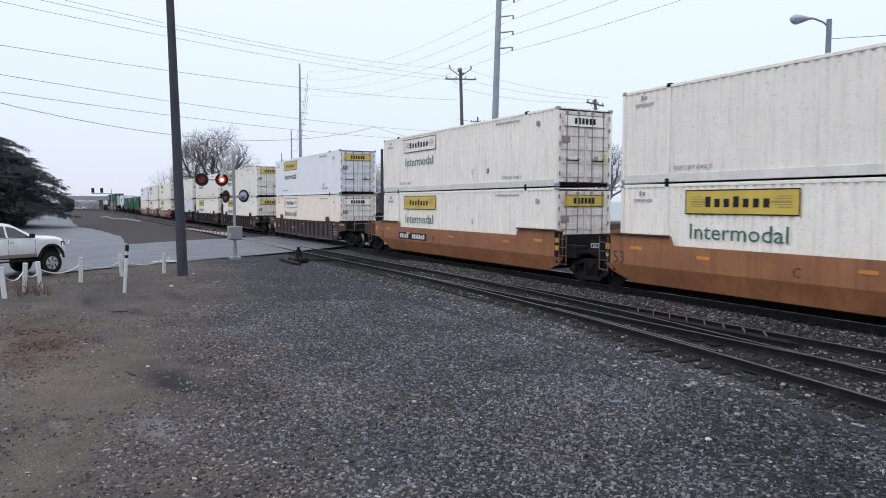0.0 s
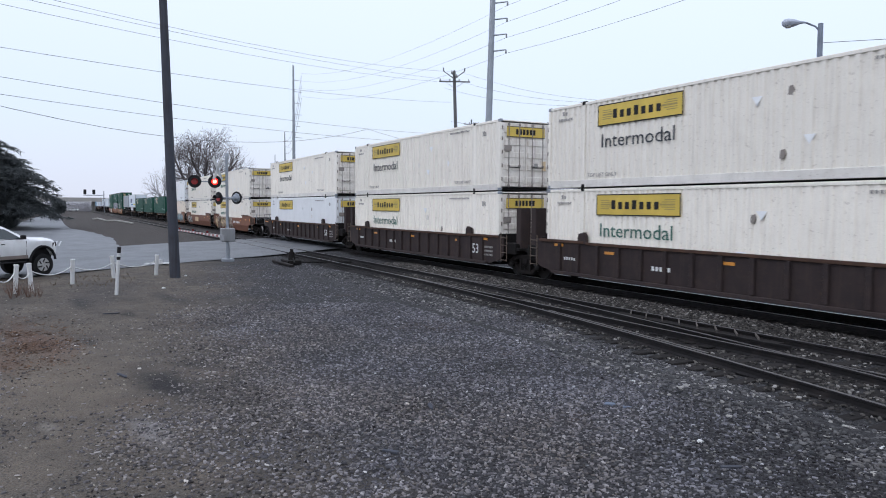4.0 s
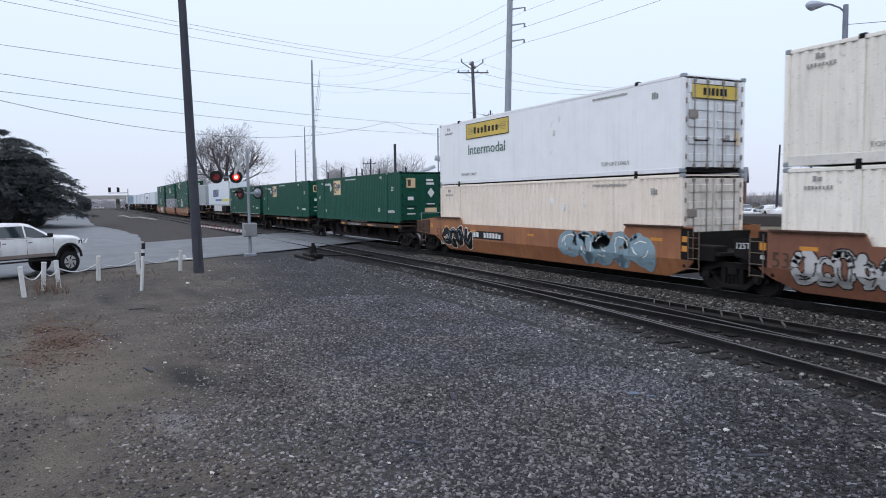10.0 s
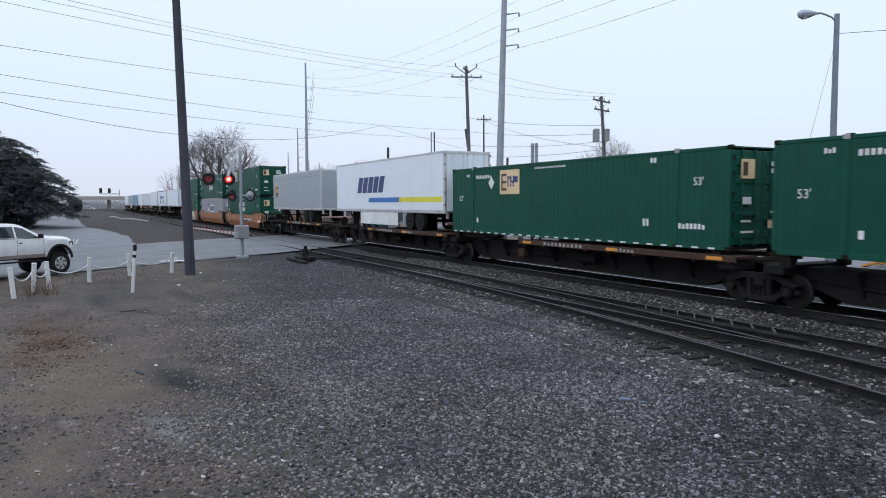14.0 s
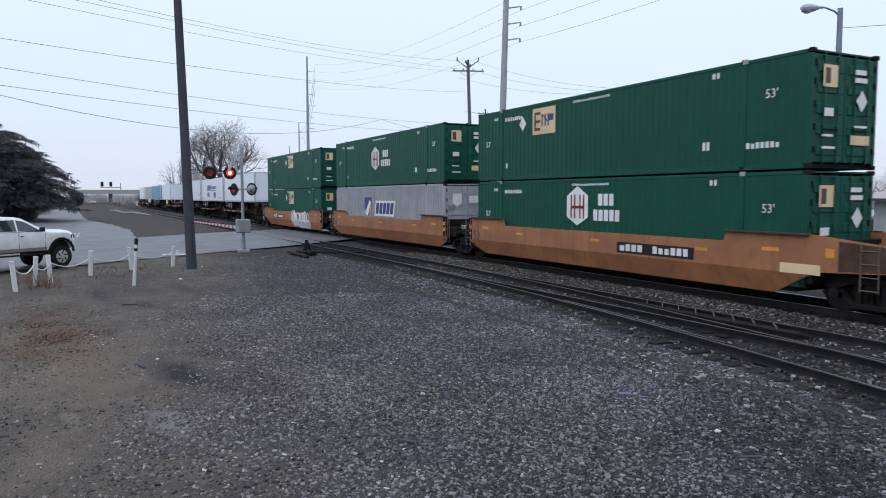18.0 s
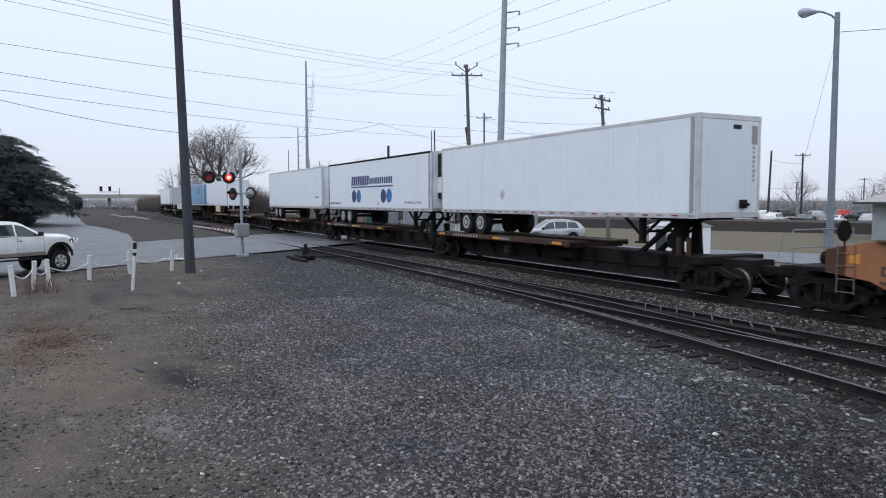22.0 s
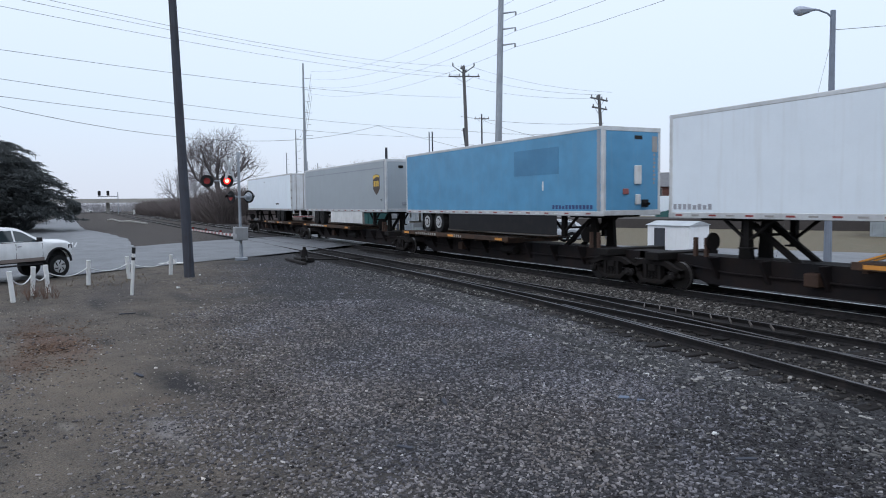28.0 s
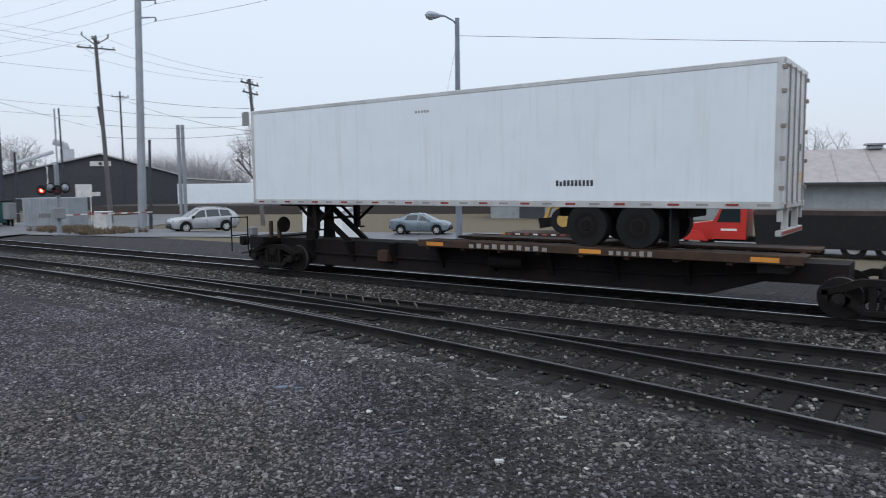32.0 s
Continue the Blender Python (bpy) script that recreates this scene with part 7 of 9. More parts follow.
for x, y, h, lean, arm in ((-74.4, 93.8, 10.5, (0.35, 0.1), 0), (-80.8, 110.3, 11.0, (0, 0), 1), (-158.0, 213.0, 9.2, (0, 0), 1), (-125.0, 197.0, 9.2, (0, 0), 1)):
    q = utility_pole("distant dark wooden utility pole past the parking lot", x, y, h, 0.19, lean)
    if arm:
        crossarm(q, h - 0.5, 1.2, turn=0.6)
wire([(-74.1, 93.9, 8.9), (-80.8, 110.3, 9.0)], 0.25, r=0.02)
wire([(-125.0, 197.0, 6.6), (-80.8, 110.3, 5.0), (-74.2, 93.8, 4.6)], [0.6, 0.2], r=0.02)

lamp = utility_pole("tall grey street lamp post", -20.5, 30.0, 11.2, 0.17, mat=M_LAMPPOST, top_r=0.11)
part("lamp_arm", Shape().cord([(0, 0, 10.75), (-0.12, -0.20, 10.98), (-0.32, -0.54, 11.14), (-0.5, -0.85, 11.18)], 0.04, n=7), M_LAMPPOST, lamp)
rows = []
for t, w in ((0, 0.045), (0.2, 0.075), (0.42, 0.15), (0.6, 0.20), (0.78, 0.22), (0.92, 0.17), (1.0, 0.07), (1.02, 0.005)):
    c = Vector((-0.36, -0.60, 11.17)) + Vector((-0.50, -0.84, -0.02)) * t
    rows.append([(c.x + w * math.cos(6.2832 * k / 12) * 0.86, c.y + w * math.cos(6.2832 * k / 12) * -0.52, c.z + w * (0.8 if k < 6 else 1.1) * math.sin(6.2832 * k / 12)) for k in range(13)])
part("lamp_head", Shape().sheet(rows), M_LAMPHEAD, lamp, smooth=True)
part("lamp_lens", Shape().tube((-0.72, -1.22, 10.92), (-0.72, -1.22, 11.02), 0.11, 0.16, n=12), M_ALU, lamp)

P2 = Vector((-68.6, 37.8, 0))
att = [Vector((-35.8, -4.2, z)) for z in (12.2, 11.9, 11.45)]
for a, z, g in zip(att, (17.35, 16.45, 16.15), (0.8, 0.5, 0.6)):
    wire([a - Vector((-12.5, 15.2, -1.5)), a + (P2 + Vector((0, 0, z)) - a) * 0.0, P2 + Vector((0, 0, z))], [0.2, g], r=0.009)
for z0, z1, sag in ((9.5, 14.05, 0.5), (8.3, 10.6, 0.5), (7.55, 9.7, 0.5)):
    wire([(-23.3, -19.0, z0 - 1.0), (-35.8, -3.5, z0), (P2.x, P2.y, z1)], [0.2, sag])
wire([(-23.3, -19.0, 7.8), (-35.8, -3.6, 7.25), (-57.4, 23.5, 9.35), (P2.x, P2.y, 8.6)], [0.2, 1.5, 0.05], r=0.012)
for o, z in ((0.9, 17.2), (0.2, 16.5), (-0.5, 15.6)):
    wire([(P2.x + o, P2.y + o, z), (-50.8 + o * 0.6, 42.2 + o, 12.2 - (16.8 - z) * 0.3)], 0.5)
for i, z in enumerate((12.0, 10.5, 9.0, 7.8)):
    wire([(P2.x, P2.y, z), (-50.6, 42.4, 9.6 - i * 0.7)], 0.35, r=0.016)
wire([(-94.9, 55.9, 15.2), (-50.6, 42.4, 7.6)], 0.6, r=0.018)
for tip, hz_ in zip(arm_tips, (25.0, 26.5, 28.0, 29.5)):
    wire([tip, (-142.6, 44.0, hz_)], 1.9, r=0.010)
    wire([tip, tip + Vector((88, -10.5, 1.0))], 2.2, r=0.011)
for z in (24.5, 27.0, 29.0):
    wire([(-142.6, 44.0, z), (-249.0, 72.0, z - 3)], 3.0, r=0.03)
wire([(-20.5, 30.0, 10.1), (40, 74.0, 9.4)], 0.4, r=0.012)
wire([(-20.5, 30.0, 9.9), (-22.25, 28.8, -0.1)], 0.02, r=0.006)
wire([(-42, 75, 6.4), (-40, 88, 6.5), (60, 96, 6.3)], [0.4, 0.7], r=0.02)


def flasher(parent, c, facing, lit, name="flasher_lamp"):
    """A round flashing lamp on a dark disc with a hood."""
    f = Vector(facing).normalized()
    c = Vector(c)
    o = part(name, Shape().tube(c, c - f * 0.03, 0.33, n=22), M_BLACK, parent, "lit red flashing lamp on a black disc" if lit else "unlit red lamp on a black disc")
    part("lamp_body", Shape().tube(c - f * 0.03, c - f * 0.10, 0.24, 0.21, n=18).tube(c - f * 0.10, c - f * 0.26, 0.17, 0.11, n=14), M_GALV, o)
    part("lens", Shape().tube(c + f * 0.012, c + f * 0.03, 0.165, 0.15, n=20), (M_LENSRED, M_LAMPRED, M_LAMPDIM)[int(lit)], o)
    if lit == 1:
        part("bulb_glow", Shape().tube(c + f * 0.03, c + f * 0.036, 0.10, n=14), M_LAMPCORE, o)
    s = f.orthogonal().normalized()
    up = Vector((0, 0, 1))
    side = f.cross(up).normalized()
    rows = []
    for i in range(9):
        a = math.pi * (0.02 + 0.96 * i / 8)
        d = side * math.cos(a) * 0.18 + up * math.sin(a) * 0.18
        rows.append([c + d, c + f * 0.24 + d * 1.02 - up * 0.02])
    part("hood", Shape().sheet(rows), M_BLACK, o)
    return o


def crossing_signal(label, x, y, h, faces, gate_to, turn=1.0, arm_size=1.0):
    p = thing("crossing_signal", label, "signal", pose(x, y, yard_z(x, y)))
    part("mast", Shape().tube((0, 0, 0.1), (0, 0, h), 0.075, n=12), M_GALV, p)
    part("mast_cap", Shape().tube((0, 0, h), (0, 0, h + 0.12), 0.11, 0.08, n=12), M_GALV, p)
    part("base", Shape().box(-0.28, 0.28, -0.28, 0.28, 0.0, 0.16, 0.02).tube((0, 0, 0.16), (0, 0, 0.8), 0.11, 0.10, n=12), M_GALV, p)
    part("gate_machine", Shape().box(-0.26, 0.30, -0.34, 0.34, 1.05, 1.75, 0.04), M_GREYBOX, p, "grey gate machine box")
    part("bell", Shape().tube((0, 0, h + 0.12), (0, 0, h + 0.3), 0.14, 0.10, n=12), M_GALV, p)
    for j, (face, z, off, lits) in enumerate(faces):
        f = Vector((*face, 0)).normalized()
        side = Vector((-f.y, f.x, 0))
        c = Vector((0, 0, z)) + side * off + f * 0.18
        part("lamp_bar", Shape().tube(c - side * 0.58 - f * 0.18, c + side * 0.58 - f * 0.18, 0.03, n=6).tube(Vector((0, 0, z)), c - f * 0.18, 0.035, n=6), M_GALV, p)
        for k, lit in zip((1, -1), lits):
            if lit is None:
                continue
            flasher(p, c + side * 0.49 * k, f, lit)
    f = Vector((*faces[0][0], 0)).normalized()
    side = Vector((-f.y, f.x, 0))
    fb = (f * 0.45 + side * 0.9 * turn).normalized()
    sb = Vector((-fb.y, fb.x, 0))
    for a in (0.9, -0.9):
        d = sb * math.cos(a) + Vector((0, 0, math.sin(a)))
        n = fb.cross(d)
        c = Vector((0, 0, h - 0.55)) - side * 0.45 + f * 0.1
        pts = [c + d * 0.72 * i + n * 0.11 * j + fb * k for i in (-1, 1) for j in (-1, 1) for k in (0.0, 0.02)]
        part("crossbuck_blade", Shape().solid(pts, [[0, 1, 3, 2], [4, 5, 7, 6], [0, 1, 5, 4], [2, 3, 7, 6], [0, 2, 6, 4], [1, 3, 7, 5]]), M_POSTW, p, "white crossbuck blade")
    g = Vector((gate_to[0] - x, gate_to[1] - y, 0))
    ln = g.length
    d = g / ln
    n = Vector((-d.y, d.x, 0))
    z0, z1 = 1.28, 1.30
    arm = part("gate_arm", Shape().solid([Vector((0, 0, z0)) + d * (i * (ln - 0.3) + 0.3) + n * j * 0.03 + Vector((0, 0, k * (0.09 if i == 0 else 0.05) * arm_size)) for i in (0, 1) for j in (-1, 1) for k in (-1, 1)],
               [[0, 1, 3, 2], [4, 5, 7, 6], [0, 1, 5, 4], [2, 3, 7, 6], [0, 2, 6, 4], [1, 3, 7, 5]]), M_POSTW, p, "lowered white gate arm with red stripes")
    k = 0.9
    while k < ln - 0.5:
        c = Vector((0, 0, z0)) + d * k
        hh = (0.092 - 0.04 * k / ln) * arm_size
        part("red_stripe", Shape().solid([c + d * i + n * j * 0.034 + Vector((0, 0, kk * hh)) for i in (0, 0.42) for j in (-1, 1) for kk in (-1, 1)],
             [[0, 1, 3, 2], [4, 5, 7, 6], [0, 1, 5, 4], [2, 3, 7, 6], [0, 2, 6, 4], [1, 3, 7, 5]]), M_REDSTRIPE, arm)
        k += 0.85
    for k in (ln * 0.35, ln * 0.65, ln - 0.45):
        c = Vector((0, 0, z0 + 0.07)) + d * k
        part("gate_lamp", Shape().tube(c, c + Vector((0, 0, 0.12)), 0.06, n=8), M_LENSRED, arm)
    part("counterweight", Shape().solid([Vector((0, 0, z0)) - d * (0.25 + 0.75 * i) + n * (j * 0.04 + 0.42) + Vector((0, 0, kk * 0.14)) for i in (0, 1) for j in (-1, 1) for kk in (-1, 1)],
         [[0, 1, 3, 2], [4, 5, 7, 6], [0, 1, 5, 4], [2, 3, 7, 6], [0, 2, 6, 4], [1, 3, 7, 5]]), M_GREYBOX, p)
    return p


to_cam = (0.97, -0.22)
crossing_signal("silver crossing signal mast with flashing red lamps and gate", -38.1, 7.75, 5.35,
                [(to_cam, 4.15, -1.08, (1, 2)), ((0.4, -0.92), 3.3, 0.0, (None, 2)), ((-0.6, 0.8), 3.32, 0.0, (None, False))], (-50.1, 7.0), 1.0, 0.75)
far_sig = crossing_signal("far crossing signal with one red lamp lit", -46.0, 22.6, 4.3,
                [((0.55, -0.83), 2.85, -0.35, (False, True)), ((-0.5, 0.85), 3.0, 0.0, (False, False))], (-45.0, 28.5), -1.0, 0.6)
part("tall_pipe", Shape().tube((0.1, 0.1, 0.2), (0.1, 0.1, 7.9), 0.05, n=8), M_GALV, far_sig)
hut = thing("signal_cabinet", "white metal signal cabinet on a concrete pad", "cabinet", pose(-46.2, 25.6, yard_z(-46.2, 25.6), 0, 0, 30))
part("cabinet_body", Shape().box(-0.45, 0.45, -0.35, 0.35, 0.12, 1.35, 0.03), M_POSTW, hut)
part("cabinet_roof", Shape().box(-0.52, 0.52, -0.42, 0.42, 1.35, 1.42, 0.02), M_POSTW, hut)
part("pad", Shape().box(-0.6, 0.6, -0.5, 0.5, 0.0, 0.12), M_CONC, hut)

stand = thing("switch_stand", "low black switch stand and rod beside the siding", "switch", pose(-35.3, 10.3, GROUND_Z))
part("stand_base", Shape().box(-0.7, 0.7, -0.35, 0.35, 0.0, 0.22, 0.04), M_STEEL, stand)
part("stand_head", Shape().tube((0.1, 0, 0.2), (0.1, 0, 0.62), 0.2, 0.13, n=9).tube((0.1, 0, 0.62), (0.1, 0, 0.75), 0.09, n=8), M_STEEL, stand)
part("throw_lever", Shape().tube((0.15, 0.05, 0.3), (1.25, -0.2, 0.14), 0.04, n=6), M_STEEL, stand)
part("throw_rod", Shape().tube((0, 0.3, 0.08), (0.6, 3.0, 0.05), 0.035, n=6), M_STEEL, stand)
part("plank", Shape().box(-1.4, 1.9, -0.6, -0.42, 0.0, 0.12, 0.02), M_TIE, stand)

# ---- white posts and chain by the road ----
posts = []
for i, (x, y, h, tilt) in enumerate(((-25.6, -1.75, 0.95, 4), (-27.2, -1.3, 0.95, -3), (-27.75, -0.85, 0.95, 3), (-29.6, 0.4, 0.92, -2), (-31.2, 1.9, 0.9, 3), (-31.9, 3.55, 0.85, -3))):
    b = thing("bollard", "short white painted post carrying a chain", "bollard", pose(x, y, yard_z(x, y) - 0.02, tilt, -tilt * 0.6, 20), group="white posts along the road")
    part("post", Shape().box(-0.062, 0.062, -0.062, 0.062, 0, h, 0.015), M_POSTW, b)
    part("cap", Shape().box(-0.07, 0.07, -0.07, 0.07, h - 0.03, h + 0.03, 0.02), M_POSTW, b)
    posts.append(Vector((x, y, GROUND_Z + h * 0.72)))
for a, b in zip(posts, posts[1:]):
    c = thing("chain", "white painted chain sagging between posts", "chain", group="chains between the white posts")
    part("chain_length", Shape().cord([a + (b - a) * (i / 14) - Vector((0, 0, 0.88 * (i / 14) * (1 - i / 14))) for i in range(15)], 0.022, 5), M_POSTW, c)
mk = thing("marker_post", "leaning white marker post with a black top", "post", pose(-25.3, 1.6, GROUND_Z - 0.02, -4, 3, 0))
part("stake", Shape().tube((0, 0, 0), (0, 0, 1.4), 0.055, n=8), M_POSTW, mk)
part("black_top", Shape().tube((0, 0, 1.4), (0, 0, 1.6), 0.058, n=8).tube((0, 0, 1.18), (0, 0, 1.28), 0.057, n=8), M_BLACK, mk)
bd = thing("fallen_board", "white board lying by the road", "board", pose(-37.2, 4.4, GROUND_Z + 0.06, 3, -2, 50))
part("plank", Shape().box(-0.9, 0.9, -0.14, 0.14, 0, 0.05, 0.01), M_POSTW, bd)
part("support", Shape().box(-0.1, 0.0, -0.1, 0.1, -0.05, 0.22), M_POSTW, bd)


# ---- small litter ----
def lump(name, label, x, y, size, mat, seed, cat="litter", rise=1.0):
    rng = random.Random(seed)
    s = Shape()
    pts = []
    for i in (-1, 1):
        for j in (-1, 1):
            for k in (0, 1):
                pts.append((i * size * rng.uniform(0.5, 1.0), j * size * rng.uniform(0.4, 0.9), k * size * rise * rng.uniform(0.3, 0.7)))
    s.solid(pts, [[0, 1, 3, 2], [4, 5, 7, 6], [0, 1, 5, 4], [2, 3, 7, 6], [0, 2, 6, 4], [1, 3, 7, 5]])
    o = part(name, s, mat)
    o.matrix_basis = pose(x, y, ground_height(x, y), 0, 0, rng.uniform(0, 180))
    return tagged(o, label, cat)


M_BLUEBAG = material("blue_plastic_scrap", (0.09, 0.13, 0.20), 0.5, grime=0.4, dirt=(0.08, 0.08, 0.09), streak=0)
lump("plastic_scrap", "crumpled faded blue plastic scrap on gravel", -8.0, 7.1, 0.10, M_BLUEBAG, 1, rise=0.35)
lump("plastic_scrap", "small scrap of blue plastic on gravel", -7.8, 7.25, 0.07, M_BLUEBAG, 2, rise=0.35)
for i, (x, y, sz) in enumerate(((-8.9, 8.4, 0.05), (-3.9, 6.5, 0.065), (-6.2, 7.0, 0.05), (-26.5, 3.2, 0.09), (-31.0, 4.6, 0.06), (-5.0, 8.8, 0.05), (-4.0, 8.2, 0.05))):
    lump("pale_stone", "single pale stone lying on dark gravel", x, y, sz, M_POSTW, 10 + i, "stone")
for i, (x, y, L, a) in enumerate(((-13.2, 0.9, 0.5, 20), (-9.1, 4.7, 0.45, 160), (-7.6, 3.4, 0.3, 40), (-21.0, 1.2, 0.6, 100), (-5.4, 6.6, 0.35, 70), (-16.4, 4.4, 0.4, 15))):
    o = part("wood_scrap", Shape().prism([(-L * 0.36, -0.02), (L * 0.3, -0.035), (L * 0.36, 0.0), (L * 0.2, 0.03), (-L * 0.34, 0.022)], "z", 0, 0.022), M_WOODPOLE)
    o.matrix_basis = pose(x, y, ground_height(x, y) + 0.01, 2, 1, a)
    tagged(o, "weathered splinter of wood on the ground", "wood")


# ---- vehicles ----
def wheel4(car, xs, half, r, w=0.24, rim=None, drop=0.0):
    for x in xs:
        for y in (-half, half):
            s = -1 if y < 0 else 1
            t = part("wheel", cached(("cw", r, w, s), lambda: Shape().tube((0, -w / 2, 0), (0, w / 2, 0), r, n=22)), M_RUBBER, car, at=pose(x, y, r - drop))
            part("rim", cached(("cr", r, w, s), lambda: Shape().tube((0, s * w / 2, 0), (0, s * (w / 2 + 0.015), 0), r * 0.60, n=18)
                 .tube((0, s * (w / 2 + 0.015), 0), (0, s * (w / 2 + 0.04), 0), r * 0.2, n=10)), rim or M_ALU, t)
            sp = Shape()
            for k in range(6):
                a = k * math.pi / 3
                c, d = math.cos(a), math.sin(a)
                sp.prism([(c * r * 0.15 - d * 0.05, d * r * 0.15 + c * 0.05), (c * r * 0.55 - d * 0.05, d * r * 0.55 + c * 0.05), (c * r * 0.55 - d * 0.10, d * r * 0.55 + c * 0.10), (c * r * 0.2 - d * 0.1, d * r * 0.2 + c * 0.1)], "y", s * (w / 2 + 0.016), s * (w / 2 + 0.02))
            part("rim_opening", sp, M_BLACK, t)


def car_profile(keys, axles, r_arch, z_arch):
    """Fills in the stations of a body between the keys (x, underside, belt, roof, half width at belt, at roof) and lifts the underside over the wheels."""
    def at(x):
        for a, b in zip(keys, keys[1:]):
            if a[0] <= x <= b[0]:
                u = (x - a[0]) / (b[0] - a[0])
                return tuple(p + (q - p) * u for p, q in zip(a, b))
        return keys[0] if x < keys[0][0] else keys[-1]
    xs = {k[0] for k in keys}
    for xa in axles:
        xs |= {xa + r_arch * math.cos(math.pi * i / 10) for i in range(11)} | {xa - r_arch - 0.004, xa + r_arch + 0.004}
    rows = []
    for x in sorted(xs):
        x, zb, zm, zt, wm, wt = at(x)
        for xa in axles:
            if abs(x - xa) <= r_arch:
                zb = max(zb, z_arch + math.sqrt(max(0, r_arch ** 2 - (x - xa) ** 2)))
        rows.append((x, zb, zm, zt, wm, wt))
    return rows, at


def car_shell(rows):
    s, n = Shape(), 0
    for x, zb, zm, zt, wm, wt in rows:
        h, g = zm - zb, zt - zm
        half = [(wm - 0.05, zb), (wm - 0.005, zb + 0.10 * h), (wm + 0.012, zb + 0.55 * h), (wm + 0.004, zb + 0.84 * h), (wm - 0.045, zm), (wt, zt - min(0.07, 0.45 * g)), (wt - 0.08, zt), (wt * 0.45, zt + 0.018)]
        ring = [(x, -y, z) for y, z in half] + [(x, y, z) for y, z in half[::-1]]
        n = len(ring)
        s.v += ring
    m = len(rows)
    for i in range(m - 1):
        for k in range(n):
            a, b = i * n + k, i * n + (k + 1) % n
            s.f.append([a, a + n, b + n, b])
            s.m.append(0)
    s.f += [list(range(n)), list(range((m - 1) * n, m * n))[::-1]]
    s.m += [0, 0]
    return s


def slab(q, out, thick=0.02):
    """A thin pane on four corners, pushed out a little."""
    a, b, c = (Vector(p) for p in q[:3])
    nrm = (b - a).cross(c - a).normalized()
    if nrm.dot(Vector(out)) < 0:
        nrm = -nrm
    pts = [Vector(p) + nrm * 0.012 for p in q] + [Vector(p) - nrm * thick for p in q]
    return Shape().solid(pts, [[0, 1, 2, 3], [4, 5, 6, 7], [0, 1, 5, 4], [1, 2, 6, 5], [2, 3, 7, 6], [3, 0, 4, 7]])


def vehicle(name, label, paint, at, keys, r, axles, r_arch, panes, screens, doors, lamps, drop=0.0, rim=None):
    """panes: side windows as (x low rear, x low front, x high front, x high rear); screens: (x foot, x head) of rear window and windscreen."""
    c = thing(name, label, "car", at)
    rows, prof = car_profile(keys, axles, r_arch, r + 0.02)
    body = cached((name, "shell"), lambda: car_shell(rows))
    if not body.materials:
        body.materials.append(paint)
        body.shade_smooth()
        body.set_sharp_from_angle(angle=radians(32))
    elif body.materials[0] != paint:
        body = body.copy()
        body.materials[0] = paint
    part("body", body, paint, c)

    def side(s, x, f):
        _, zb, zm, zt, wm, wt = prof(x)
        top = zt - min(0.07, 0.45 * (zt - zm))
        return (x, s * (wm - 0.045 + (wt - wm + 0.045) * f), zm + (top - zm) * f)
    for s in (-1, 1):
        for x0, x1, x2, x3 in panes:
            part("window", slab([side(s, x0, 0.10), side(s, x1, 0.10), side(s, x2, 0.93), side(s, x3, 0.93)], (0, s, 0.3)), M_GLASS, c)
    for k, (x0, x1) in enumerate(screens):
        q = []
        for f, sg in ((0.05, -1), (0.05, 1), (0.94, 1), (0.94, -1)):
            x = x0 + (x1 - x0) * f
            p = prof(x)
            q.append((x, sg * (p[5] - 0.10), p[3] + 0.008))
        part("windscreen" if k else "rear_window", slab(q, (1 if k else -1, 0, 1)), M_GLASS, c)
    half = max(k[4] for k in keys)
    wheel4(c, axles, half - 0.115, r, rim=rim, drop=drop)
    for x in axles:
        part("wheel_well", Shape().box(x - r_arch, x + r_arch, -half + 0.26, half - 0.26, r - 0.1, r + r_arch), M_BLACK, c)
    part("underbody", Shape().box(keys[1][0] + 0.1, keys[-2][0] - 0.1, -half + 0.3, half - 0.3, keys[4][1] - 0.06, keys[4][1] + 0.1), M_BLACK, c)
    xf, xb = keys[-1][0], keys[0][0]
    (lf, lz0, lz1), (tf, tz0, tz1) = lamps
    for s in (-1, 1):
        def wrap(x0, x1, z0, z1):
            y0, y1 = (s * (prof(x)[4] + 0.006) for x in (x0, x1))
            return slab([(x0, y0, z0), (x1, y1, z0), (x1, y1, z1), (x0, y0, z1)], (0, s, 0), 0.05)
        part("headlight", wrap(xf - lf, xf - 0.02, lz0, lz1), M_CHROME, c)
        part("tail_light", wrap(xb + 0.02, xb + tf, tz0, tz1), M_LENSRED, c)
        xm = screens[1][0] - 0.42
        part("mirror", Shape().box(xm, xm + 0.17, s * (half + 0.10) - 0.1, s * (half + 0.10) + 0.08, prof(xm)[2] + 0.02, prof(xm)[2] + 0.19, 0.03), M_PLASTIC if paint != M_CARB else paint, c)
        for x in doors:
            p = prof(x)
            part("door_seam", Shape().box(x, x + 0.012, s * p[4] - 0.01, s * p[4] + 0.014, p[1] + 0.12, p[2] - 0.05), M_BLACK, c)
        for x in doors[1:]:
            p = prof(x + 0.1)
            part("door_handle", Shape().box(x + 0.06, x + 0.22, s * p[4] - 0.02, s * p[4] + 0.035, p[2] - 0.17, p[2] - 0.13, 0.008), M_CHROME if paint == M_CARW else paint, c)
    pf, pb = prof(xf), prof(xb)
    part("bumper", Shape().box(xf - 0.15, xf + 0.04, -pf[4] + 0.06, pf[4] - 0.06, pf[1] - 0.08, pf[1] + 0.14, 0.04), M_PLASTIC if name != "pickup_truck" else paint, c)
